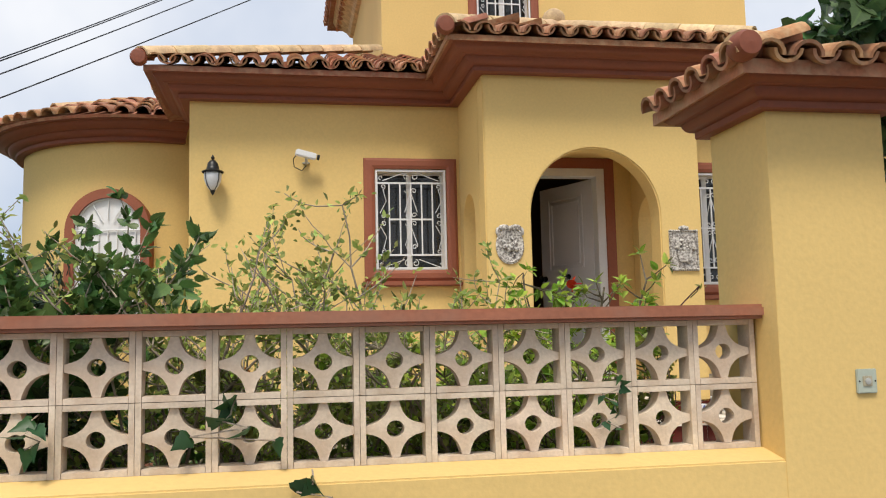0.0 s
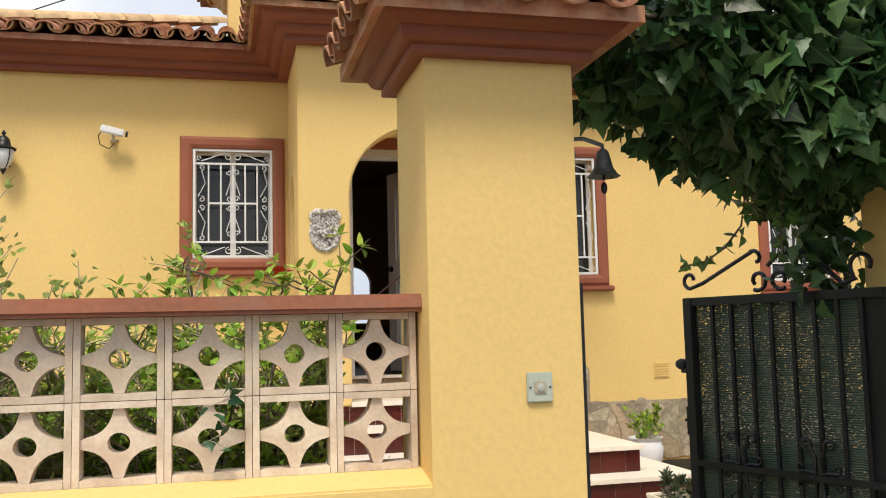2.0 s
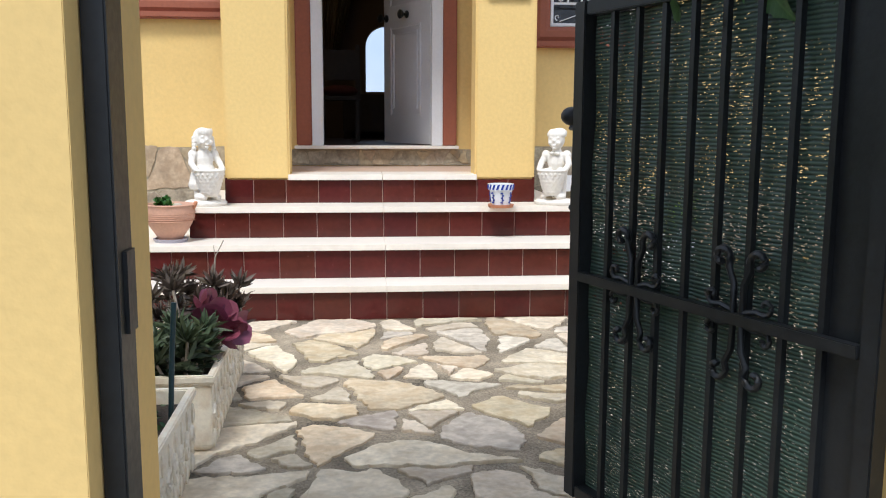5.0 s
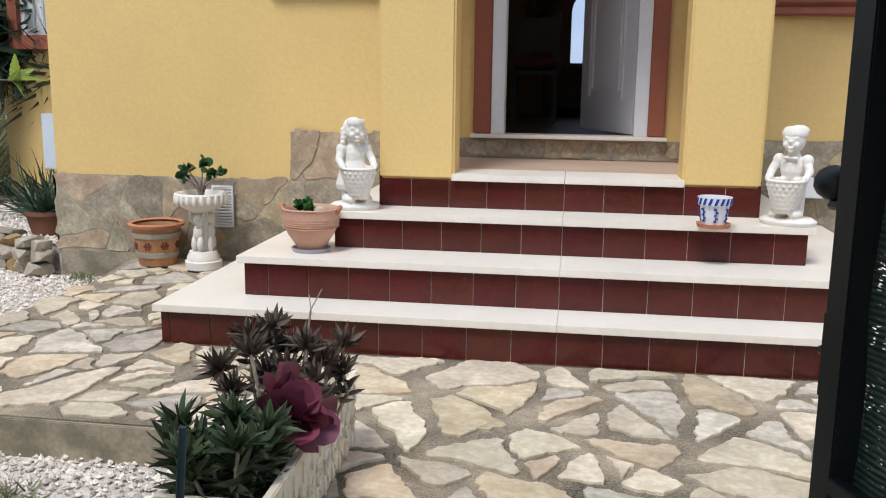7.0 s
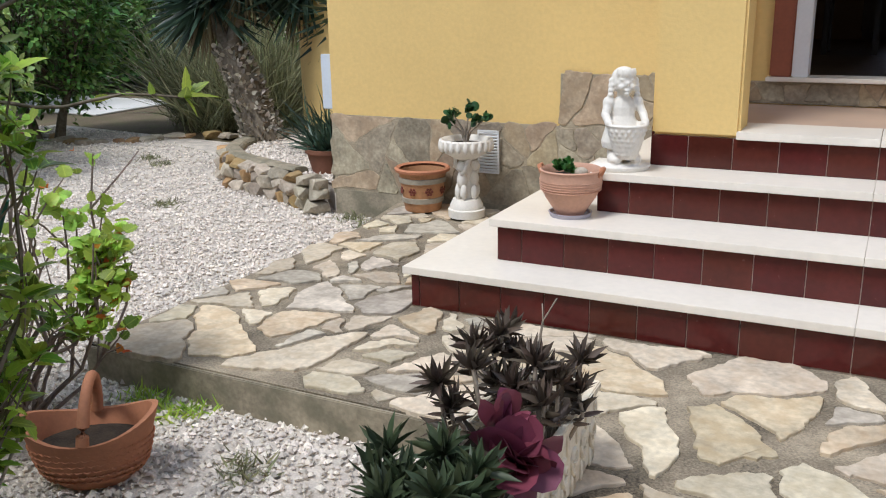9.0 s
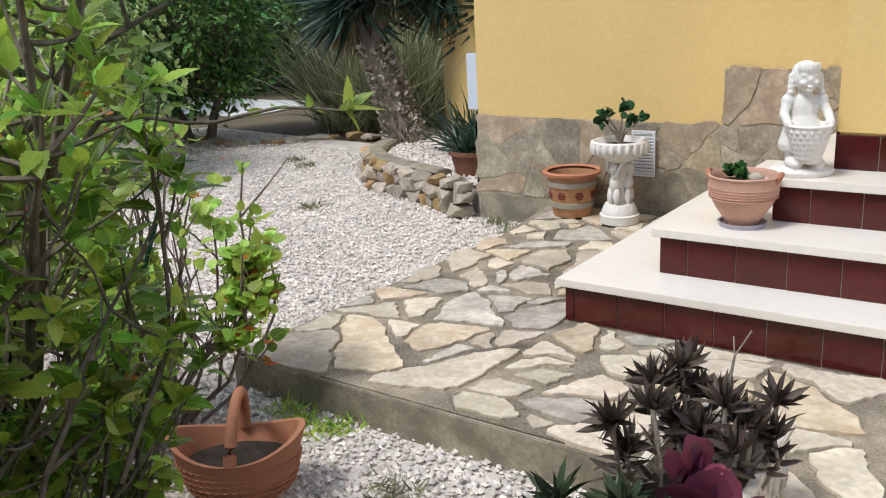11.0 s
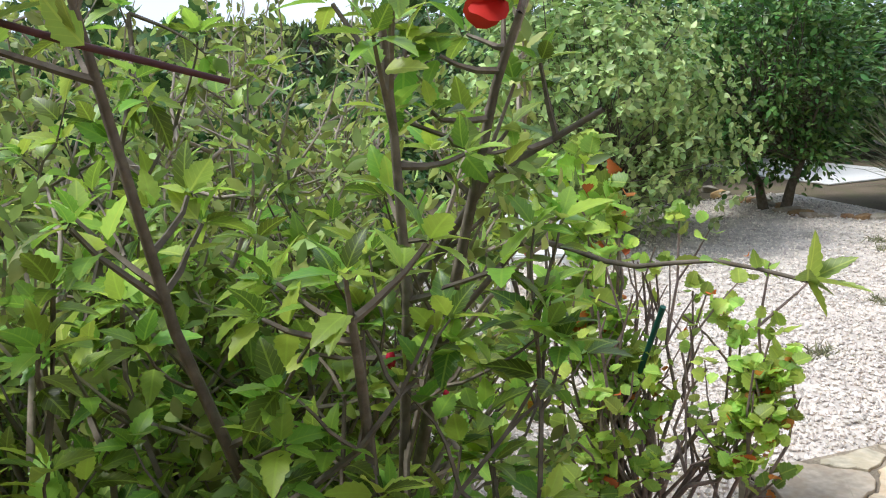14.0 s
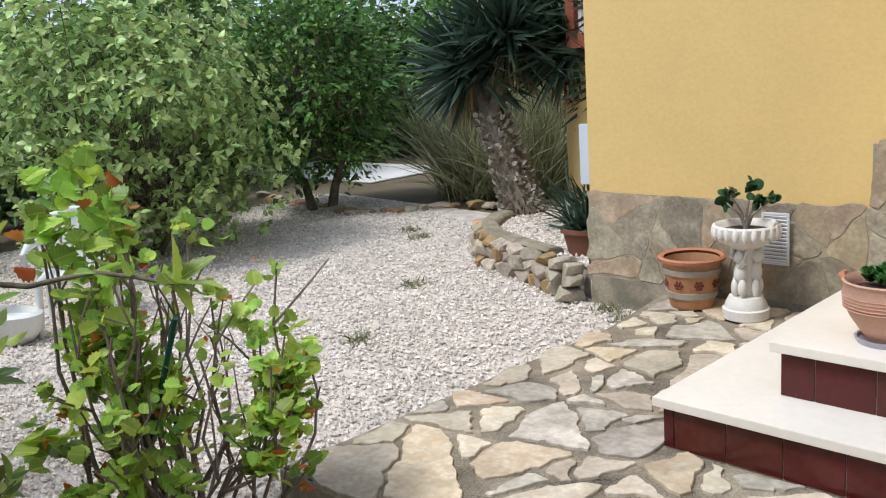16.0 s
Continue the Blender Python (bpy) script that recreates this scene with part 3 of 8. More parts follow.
# ---- steps ----
steps = thing("entrance_steps", "four broad entrance steps with cream marble treads and oxblood tiled risers", "steps", kind="structure")
FL = [(0.832, 6.515, 4.518), (1.155, 6.755, 4.195), (1.525, 7.06, 3.825)]
TOP = [0.19, 0.386, 0.572]
part("core", Shape().box(FL[0][0] + 0.003, FL[0][1] + 0.003, -0.02, FL[0][2] - 0.003, 8.38, TOP[0] - 0.035).box(FL[1][0] + 0.003, FL[1][1] + 0.003, 0.1, FL[1][2] - 0.003, 8.38, TOP[1] - 0.035).box(FL[2][0] + 0.003, 7.063, 0.3, FL[2][2] - 0.003, 8.38, TOP[2] - 0.035).box(1.706, 7.313, 0.5, 3.642, 8.38, 0.715), GROUT, steps)
for (x0, y0, x1), z in zip(FL, TOP):
    c = 2.675
    for a, b in ((x0 - 0.03, c - 0.0006), (c + 0.0006, x1 + 0.03)):
        part("tread", Shape().box(a, y0 - 0.03, z - 0.034, b, 8.37, z), MARBLE, steps, bevel=0.002)
for a, b in ((2.09, 2.674), (2.677, 3.27)):
    part("tread", Shape().box(a, PORCH_Y - 0.03, 0.716, b, PORCH_Y + 0.30, 0.75), MARBLE, steps, bevel=0.002)
part("porch_floor", Shape().box(1.9, PORCH_Y + 0.30, 0.70, 3.445, 8.36, 0.748), FLOORTILE, steps, "pinkish beige porch floor tiles")


def riser_tiles(x0, x1, y, z0, z1, facing="y"):
    w = 0.2
    c = 2.675 if facing == "y" else x0
    k0 = math.floor((x0 - c) / w)
    k = k0
    while c + k * w < x1 - 0.005:
        a, b = max(x0, c + k * w) + 0.0018, min(x1, c + (k + 1) * w) - 0.0018
        k += 1
        if b - a < 0.01:
            continue
        sh = Shape().box(a, y - 0.004, z0 + 0.001, b, y + 0.006, z1) if facing == "y" else Shape().box(y - 0.004, a, z0 + 0.001, y + 0.016, b, z1)
        part("riser_tile", sh, RISER, steps, bevel=0.0015)


zs = [(0.0, 0.156), (0.19, 0.352), (0.386, 0.538)]
for (x0, y0, x1), (z0, z1) in zip(FL, zs):
    riser_tiles(x0, x1, y0, z0, z1)
    riser_tiles(y0 + 0.012, 8.36, x0, z0, z1, "x")
    riser_tiles(y0 + 0.012, 8.36, x1 - 0.012, z0, z1, "x")
riser_tiles(1.703, 3.645, PORCH_Y, 0.572, 0.716)
riser_tiles(PORCH_Y + 0.012, 8.36, 1.703, 0.572, 0.752, "x")
riser_tiles(PORCH_Y + 0.012, 8.36, 3.633, 0.572, 0.752, "x")

# ---- garden wall, gate piers ----
structure("garden_wall_base", Shape().prism([(2.8925, -0.1), (2.8925, 0.845), (3.03, 0.872), (3.19, 0.872), (3.19, -0.17)], -6.0, 1.76, "x"), YELLOW, "yellow rendered base of the garden wall", "wall", bevel=0.006)
structure("gate_pier_left", Shape().box(1.703, 2.89, -0.1, 2.157, 3.30, 2.12), YELLOW, "yellow rendered gate pier", "pier", bevel=0.0015)
structure("gate_pier_right", Shape().box(3.46, 2.89, -0.1, 3.90, 3.30, 2.12), YELLOW, "yellow rendered gate pier with chipped edge", "pier", bevel=0.01)
structure("garden_wall_right", Shape().box(3.90, 2.93, -0.1, 9.5, 3.19, 1.9), YELLOW, "yellow rendered garden wall beside the gate", "wall", bevel=0.006)
structure("coping", Shape().box(-6.0, 2.975, 1.325, 1.728, 3.20, 1.376), COPING, "terracotta painted coping of the garden wall", "coping", bevel=0.012)
screen = thing("screen_wall", "open screen of weathered cement star blocks under the coping", "wall", kind="structure")


def star_block(s=0.226, w=0.236, y0=3.035, d=0.085):
    """A square block: a frame, and a star pierced by a round hole, with quarter rounds cut from the corners."""
    sh = Shape()
    fr = 0.02
    for a in ((-w / 2, -s / 2, -w / 2 + fr, s / 2), (w / 2 - fr, -s / 2, w / 2, s / 2), (-w / 2 + fr, -s / 2, w / 2 - fr, -s / 2 + fr), (-w / 2 + fr, s / 2 - fr, w / 2 - fr, s / 2)):
        sh.box(a[0] + 0.0008, 0, a[1] + 0.0008, a[2] - 0.0008, d, a[3] - 0.0008)
    h = w / 2 - fr
    r, hole, n = h * 0.84, h * 0.30, 48
    ring = []
    for k in range(n):
        t = 2 * math.pi * k / n
        c, q = abs(math.cos(t)), abs(math.sin(t))
        big = h / max(c, q)
        b, disc = h * (c + q), (h * (c + q)) ** 2 - (2 * h * h - r * r)
        if disc > 0:
            big = min(big, b - math.sqrt(disc))
        ring.append((t, big))
    f0, f1 = 0.012, d - 0.012
    vs = []
    for t, big in ring:
        c, q = math.cos(t), math.sin(t) * (s / 2 - fr) / h
        vs += [(hole * c, f0, hole * q), (big * c, f0, big * q), (big * c, f1, big * q), (hole * c, f1, hole * q)]
    fs = []
    for k in range(n):
        a, b = 4 * k, 4 * ((k + 1) % n)
        for e in range(4):
            fs.append((a + e, b + e, b + (e + 1) % 4, a + (e + 1) % 4))
    sh.add(vs, fs)
    return sh.mesh("star_block", BLOCK, smooth=30)


SB = star_block()
for k in range(24):
    for row in (0, 1):
        part("star_block", SB, None, screen, at=pose(1.695 - 0.118 - 0.236 * k, 3.035, 0.872 + 0.113 + 0.2265 * row))

# pier caps
for cx0, cx1, nm in ((1.703, 2.157, "left"), (3.46, 3.90, "right")):
    structure("pier_moulding_" + nm, Shape().sweep(moulding(2.05, 0.47, 0.60), [(cx0, 2.89), (cx1, 2.89), (cx1, 3.30), (cx0, 3.30)], closed=True), RUST, "brick red stepped moulding of the gate pier", "cornice", smooth=35)
    o = 0.165
    zc = 2.05 + 0.37 * 0.6 * 0.6
    mx, my, hh = (cx0 + cx1) / 2, 3.095, (3.30 - 2.89) / 2 + o
    cap = roof("roof_pier_" + nm, [[(cx0 - o, 2.89 - o, zc), (cx1 + o, 2.89 - o, zc), (cx1 + o - hh, my, zc + hh * SL), (cx0 - o + hh, my, zc + hh * SL)], [(cx1 + o, 3.30 + o, zc), (cx0 - o, 3.30 + o, zc), (cx0 - o + hh, my, zc + hh * SL), (cx1 + o - hh, my, zc + hh * SL)],
                                   [(cx0 - o, 3.30 + o, zc), (cx0 - o, 2.89 - o, zc), (cx0 - o + hh, my, zc + hh * SL)], [(cx1 + o, 2.89 - o, zc), (cx1 + o, 3.30 + o, zc), (cx1 + o - hh, my, zc + hh * SL)]], "small hipped tile cap of the gate pier")
    lay(cap, (cx0 - o, 2.89 - o, zc - 0.02), (1, 0, 0), (0, 1, 0), 6, lambda d: min(d, 0.3, cx1 - cx0 + 2 * o - d), pitch=0.14, small=True)
    lay(cap, (cx0 - o, 3.30 + o, zc - 0.02), (0, -1, 0), (1, 0, 0), 6, lambda d: min(d, 0.3, 0.81 - d), pitch=0.135, small=True)
    ridge(cap, (cx0 - o, 2.89 - o, zc + 0.01), (cx0 - o + hh * 0.62, my - hh * 0.38, zc + hh * 0.62 * SL + 0.005), 0.025, RIDGES)
    end_cap(cap, (cx0 - o - 0.01, 2.89 - o - 0.03, zc + 0.03), 0.05)

# ---- windows, door ----
def spiral(c, r, start, turns=1.1, n=14, shrink=0.28):
    return [(c[0] + r * (1 - (1 - shrink) * k / n) * math.cos(radians(start + 360 * turns * k / n)), 0.0, c[1] + r * (1 - (1 - shrink) * k / n) * math.sin(radians(start + 360 * turns * k / n))) for k in range(n + 1)]


CURTAIN = material("grey_white_curtain", (0.36, 0.37, 0.38), 0.85, 0.08, 2.0, 40.0, 0.1)
# near-black colour that stands in for the unlit space behind the windows
ROOM_SHADE = material("room_shade_black", (0.035, 0.03, 0.028), 0.9, 0.1, 2.0, 30.0, 0.05)


def curtain(parent, x0, x1, z0, z1, y, n=48):
    vs, fs = [], []
    for k in range(n + 1):
        x = x0 + (x1 - x0) * k / n
        o = 0.018 * math.sin(k * 1.25) + 0.008 * math.sin(k * 2.9)
        vs += [(x, y + o, z0), (x, y + o, z1)]
    for k in range(n):
        fs.append((2 * k, 2 * k + 2, 2 * k + 3, 2 * k + 1))
    return part("curtain", Shape().add(vs, fs), CURTAIN, parent, "pleated grey white curtain", smooth=80)


def grilled_window(name, hole, wall_y, label, drapes=(), sill=True, spine=True):
    x0, x1, z0, z1 = hole
    w = thing(name, label, "window", kind="structure")
    t = 0.105
    prof = [(0.0, 0.0), (0.0, -0.022), (0.03, -0.034), (0.075, -0.034), (0.10, -0.02), (0.105, 0.0)]
    sh = Shape()
    ring = [(x0, z0), (x1, z0), (x1, z1), (x0, z1)]
    for i in range(4):
        a, b = ring[i], ring[(i + 1) % 4]
        da, db = ((-1 if a[0] == x0 else 1), (-1 if a[1] == z0 else 1)), ((-1 if b[0] == x0 else 1), (-1 if b[1] == z0 else 1))
        vs = [(a[0] + da[0] * o, wall_y + d, a[1] + da[1] * o) for o, d in prof] + [(b[0] + db[0] * o, wall_y + d, b[1] + db[1] * o) for o, d in prof]
        m = len(prof)
        sh.add(vs, [(k, k + 1, m + k + 1, m + k) for k in range(m - 1)])
    part("surround", sh, TRIM, w, "moulded terracotta red surround")
    if sill:
        part("window_sill", Shape().box(x0 - t - 0.03, wall_y - 0.075, z0 - t - 0.05, x1 + t + 0.03, wall_y + 0.0, z0 - t), TRIM, w, "terracotta red sill", bevel=0.012)
    f = 0.035
    part("window_frame", pierced(Shape(), x0, x1, z0, z1, wall_y + 0.13, wall_y + 0.18, [(x0 + f, (x0 + x1) / 2 - f * 0.7, z0 + f, z1 - f), ((x0 + x1) / 2 + f * 0.7, x1 - f, z0 + f, z1 - f)]), WHITEPAINT, w, "white casement frame", bevel=0.003)
    for a, b in ((x0 + f, (x0 + x1) / 2 - f * 0.7), ((x0 + x1) / 2 + f * 0.7, x1 - f)):
        part("pane", Shape().box(a, wall_y + 0.15, z0 + f, b, wall_y + 0.156, z1 - f), GLASS, w).visible_shadow = False
    # added box behind the panes; its black paint gives the room's shade
    part("shade_box", Shape().box(x0 - 0.1, wall_y + 0.6, z0 - 0.1, x1 + 0.1, wall_y + 0.62, z1 + 0.1).box(x0 - 0.12, wall_y + 0.245, z0 - 0.1, x0 - 0.1, wall_y + 0.62, z1 + 0.1).box(x1 + 0.1, wall_y + 0.245, z0 - 0.1, x1 + 0.12, wall_y + 0.62, z1 + 0.1).box(x0 - 0.1, wall_y + 0.245, z1 + 0.1, x1 + 0.1, wall_y + 0.62, z1 + 0.12).box(x0 - 0.1, wall_y + 0.245, z0 - 0.12, x1 + 0.1, wall_y + 0.62, z0 - 0.1), ROOM_SHADE, w, "near-black box standing in for the shade of the room")
    for a, b in drapes:
        curtain(w, x0 + (x1 - x0) * a, x0 + (x1 - x0) * b, z0, z1, wall_y + 0.32)
    # the white iron grille stands in the opening
    g = part("grille_frame", pierced(Shape(), x0 + 0.006, x1 - 0.006, z0 + 0.006, z1 - 0.006, wall_y - 0.012, wall_y + 0.012, [(x0 + 0.028, x1 - 0.028, z0 + 0.028, z1 - 0.028)]), WHITEPAINT, w, "white iron grille frame", bevel=0.002)
    h, W = z1 - z0, x1 - x0
    za, zb, zm = z0 + 0.15 * h, z1 - 0.14 * h, z0 + 0.5 * h
    xa, xb = (x0 + 0.2 * W, x1 - 0.2 * W)
    for z in (za, zb):
        part("rail", Shape().box(x0 + 0.028, wall_y - 0.008, z - 0.008, x1 - 0.028, wall_y + 0.008, z + 0.008), WHITEPAINT, w)
    part("rail", Shape().box(xa, wall_y - 0.007, zm - 0.008, xb, wall_y + 0.007, zm + 0.008), WHITEPAINT, w)
    for k in range(5):
        x = xa + (xb - xa) * k / 4
        part("bar", Shape().box(x - 0.0065, wall_y - 0.0065, za, x + 0.0065, wall_y + 0.0065, zb), WHITEPAINT, w)
    cx = (x0 + x1) / 2
    sc = Shape()
    r = 0.032

    def run(p):
        sc.tube([(q[0], wall_y - 0.002, q[2]) for q in p], 0.0042, 5)

    for z, s in ((z1 - 0.07 * h, 1), (z0 + 0.075 * h, 1)):
        for e in (-1, 1):
            run(spiral((cx + e * 0.036, z - 0.005), 0.034, 90, -1.1 * e))
            run([(cx + e * 0.07, 0, z + 0.03), (cx + e * 0.20, 0, z - 0.02), (cx + e * 0.27, 0, z - 0.045)])
            run(spiral((cx + e * 0.285, z - 0.015), 0.022, -90, 0.9 * e))
    for sx in (x0 + 0.115 * W, x1 - 0.115 * W):
        for zc, e in ((zm + 0.035, 1), (zm - 0.035, -1), (zb - 0.035, -1), (za + 0.035, 1)):
            run(spiral((sx, zc), 0.026, 90 * e, -1.1 * e))
        run([(sx - 0.03, 0, zm + 0.06), (sx + 0.03, 0, (zm + zb) / 2), (sx, 0, zb - 0.06)])
        run([(sx - 0.03, 0, zm - 0.06), (sx + 0.03, 0, (zm + za) / 2), (sx, 0, za + 0.06)])
    if spine:
        for zc, e in ((zb - 0.075, 1), (zm + 0.04, -1), (zm - 0.04, 1), (za + 0.075, -1)):
            for q in (-1, 1):
                run(spiral((cx + q * 0.03, zc), 0.027, 90 + 90 * e, -1.1 * q * e))
        for za2, zb2 in ((zm + 0.07, zb - 0.09), (za + 0.09, zm - 0.07)):
            run([(cx - 0.06, 0, za2), (cx, 0, zb2)])
            run([(cx + 0.06, 0, za2), (cx, 0, zb2)])
    part("scrollwork", sc, WHITEPAINT, w, "white wrought scrolls", smooth=60)
    return w


grilled_window("window_1", WIN_L, WALL_Y, "casement window with white scroll grille and red surround")
grilled_window("window_2", WIN_R, WALL_Y, "casement window with curtain, white grille and red sill", ((0.0, 0.45), (0.62, 1.0)))
grilled_window("window_3", WIN_F, WALL_Y, "casement window with curtain, white grille and red sill", ((0.0, 0.5), (0.6, 1.0)))
grilled_window("window_4", WIN_U, UP[2], "small upper window with white grille and red surround", ((0.0, 1.0),), False, False)

# round-headed bay window
bw = thing("window_5", "round-headed bay window with red surround and closed white shutter", "window", kind="structure")
ba = math.atan2(-1.5, -0.26)
bm_ = Matrix.Translation((BAY[0] + 1.49 * math.cos(ba), BAY[1] + 1.49 * math.sin(ba), 0)) @ Matrix.Rotation(ba + math.pi / 2, 4, "Z")
bw.matrix_basis = bm_
outer = [(x, z) for x, z in arc(0, 2.55, 0.46, 0, 180, 24)] + [(-0.46, 1.45), (0.46, 1.45)]
inner = [(x, z) for x, z in arc(0, 2.55, 0.36, 0, 180, 24)] + [(-0.36, 1.57), (0.36, 1.57)]
n_ = len(outer)
rs = Shape().add([(x, -0.09, z) for x, z in outer] + [(x, -0.09, z) for x, z in inner] + [(x, 0.12, z) for x, z in outer] + [(x, 0.12, z) for x, z in inner],
                 [(k, (k + 1) % n_, n_ + (k + 1) % n_, n_ + k) for k in range(n_)] + [(k, 2 * n_ + k, 2 * n_ + (k + 1) % n_, (k + 1) % n_) for k in range(n_)] + [(n_ + k, n_ + (k + 1) % n_, 3 * n_ + (k + 1) % n_, 3 * n_ + k) for k in range(n_)])
part("surround", rs, TRIM, bw, "red arched surround")
part("shutter", Shape().prism(inner, -0.04, 0.0), WHITEPAINT, bw, "white shutter panel")
gr = Shape()
for a in (30, 60, 90, 120, 150):
    gr.tube([(0.12 * math.cos(radians(a)), -0.06, 2.55 + 0.12 * math.sin(radians(a))), (0.35 * math.cos(radians(a)), -0.06, 2.55 + 0.35 * math.sin(radians(a)))], 0.007, 5)
gr.tube([(x, -0.06, z) for x, z in arc(0, 2.55, 0.35, 0, 180, 20)], 0.01, 5).tube([(-0.35, -0.06, 2.55), (0.35, -0.06, 2.55)], 0.009, 5)
for k in range(7):
    gr.tube([(-0.3 + 0.1 * k, -0.06, 1.6), (-0.3 + 0.1 * k, -0.06, 2.55)], 0.007, 5)
part("grille", gr, WHITEPAINT, bw, "white iron fan grille")

# entrance door
d1 = thing("door_1", "white panelled entrance door standing open inwards", "door", kind="structure")
part("surround", Shape().box(2.075, WALL_Y - 0.05, 0.90, DOOR[0] - 0.012, WALL_Y, 3.045).box(DOOR[1] + 0.012, WALL_Y - 0.05, 0.90, 3.255, WALL_Y, 3.045).box(DOOR[0] - 0.012, WALL_Y - 0.05, DOOR[3] + 0.01, DOOR[1] + 0.012, WALL_Y, 3.045), TRIM, d1, "terracotta red surround", bevel=0.008)
part("door_frame", Shape().box(DOOR[0] - 0.012, WALL_Y - 0.045, 0.90, DOOR[0] + 0.07, WALL_Y + 0.1, DOOR[3] + 0.01).box(DOOR[1] - 0.07, WALL_Y - 0.045, 0.90, DOOR[1] + 0.012, WALL_Y + 0.1, DOOR[3] + 0.01).box(DOOR[0] + 0.07, WALL_Y - 0.045, DOOR[3] - 0.07, DOOR[1] - 0.07, WALL_Y + 0.1, DOOR[3] + 0.01), WHITEPAINT, d1, "white door frame", bevel=0.004)
part("door_sill", Shape().box(2.06, WALL_Y - 0.075, 0.876, 3.27, WALL_Y + 0.12, 0.90), MARBLE, d1, "white marble threshold", bevel=0.004)
LW, LH = 0.80, DOOR[3] - 0.07 - 0.905
leaf = part("leaf", Shape().box(-LW, 0.0, 0.0, 0.0, 0.045, LH), DOORPAINT, d1, "white panelled leaf", bevel=0.003, at=Matrix.Translation((DOOR[1] - 0.072, WALL_Y + 0.09, 0.905)) @ Matrix.Rotation(radians(-66), 4, "Z"))
for z0, z1 in ((0.22, 0.92), (1.08, 1.82)):
    for a, y in ((0.0, -0.014), (0.045, 0.045)):
        fr = Shape()
        for o, q in ((0.0, 0.016), (0.05, 0.012)):
            pr = pierced(Shape(), -0.66 + o, -0.14 - o, z0 + o, z1 - o, y, y + 0.014, [(-0.66 + o + q, -0.14 - o - q, z0 + o + q, z1 - o - q)])
            fr.add(pr.v, pr.f)
        part("panel_moulding", fr, DOORPAINT, leaf, bevel=0.004)
knob = Shape().lathe([(0.0, 0.0), (0.03, 0.0), (0.03, 0.008), (0.012, 0.012), (0.012, 0.035), (0.032, 0.05), (0.036, 0.065), (0.02, 0.078), (0.0, 0.08)], 16)
part("door_knob", knob, BLACKIRON, leaf, "dark bronze door knob", smooth=50, at=Matrix.Translation((-LW + 0.42, 0.0, 1.0)) @ Matrix.Rotation(radians(90), 4, "X"))
part("door_knob", knob.mesh("door_knob", BLACKIRON, 50), BLACKIRON, leaf, "dark bronze door knob", at=Matrix.Translation((-LW + 0.06, 0.0, 1.0)) @ Matrix.Rotation(radians(90), 4, "X"))

# what shows in the hall
LAMPGLASS = bpy.data.materials.new("warm_lamp_glass")
LAMPGLASS.use_nodes = True
LAMPGLASS.node_tree.nodes["Principled BSDF"].inputs["Emission Color"].default_value = (1.0, 0.62, 0.25, 1)
LAMPGLASS.node_tree.nodes["Principled BSDF"].inputs["Emission Strength"].default_value = 2.5
hl = thing("ceiling_lamp", "lit amber glass dish lamp on the hall ceiling", "lamp", (2.05, 10.4, 2.96))
part("dish", Shape().lathe([(0.0, 0.0), (0.12, 0.01), (0.2, 0.06), (0.22, 0.11), (0.20, 0.11), (0.0, 0.03)], 24), LAMPGLASS, hl, "amber glass dish", smooth=50)
part("stem", Shape().tube([(0, 0, 0.02), (0, 0, 0.34)], 0.012), BLACKIRON, hl)
hc = thing("hall_curtain", "beige draped curtain hanging in the hall", "curtain", (0, 0, 0))
DRAPE = material("beige_drape", (0.28, 0.22, 0.15), 0.9, 0.1, 3.0, 40.0, 0.1)
vs, fs = [], []
for k in range(33):
    for j in range(9):
        u, v_ = k / 32, j / 8
        vs.append((2.16 + 0.5 * u * (1 - 0.75 * (1 - v_) ** 1.0), 12.2 + 0.04 * math.sin(k * 1.5) + 0.02 * math.sin(k * 0.7), 1.75 + 1.45 * v_))
for k in range(32):
    for j in range(8):
        fs.append((9 * k + j, 9 * k + 9 + j, 9 * k + 10 + j, 9 * k + j + 1))
part("drape", Shape().add(vs, fs), DRAPE, hc, smooth=80)
ch = thing("hall_chair", "dark wooden hall chair with a dark red cushion", "chair", (2.35, 10.6, 0.876))
part("seat", Shape().box(-0.2, -0.2, 0.40, 0.2, 0.2, 0.44), DARKWOOD, ch, bevel=0.01)
part("backrest", Shape().box(-0.2, 0.17, 0.44, -0.15, 0.2, 0.95).box(0.15, 0.17, 0.44, 0.2, 0.2, 0.95).box(-0.15, 0.175, 0.6, 0.15, 0.195, 0.9), DARKWOOD, ch, bevel=0.006)
for x in (-0.17, 0.17):
    for y in (-0.17, 0.17):
        part("leg", Shape().box(x - 0.02, y - 0.02, 0, x + 0.02, y + 0.02, 0.4), DARKWOOD, ch)
part("cushion", Shape().ball((0, -0.02, 0.49), (0.18, 0.17, 0.06)), material("red_fabric", (0.09, 0.02, 0.018), 0.9, 0.1, 5, 60, 0.2), ch, "dark red cushion", smooth=80)
hs_ = thing("hall_sideboard", "dark carved sideboard against the hall wall", "sideboard", (2.9, 12.2, 0.876))
part("body", Shape().box(-0.55, -0.22, 0.08, 0.55, 0.28, 0.50), DARKWOOD, hs_, bevel=0.01)
for x in (-0.5, 0.5):
    part("foot", Shape().box(x - 0.04, -0.2, 0, x + 0.04, 0.25, 0.08), DARKWOOD, hs_)

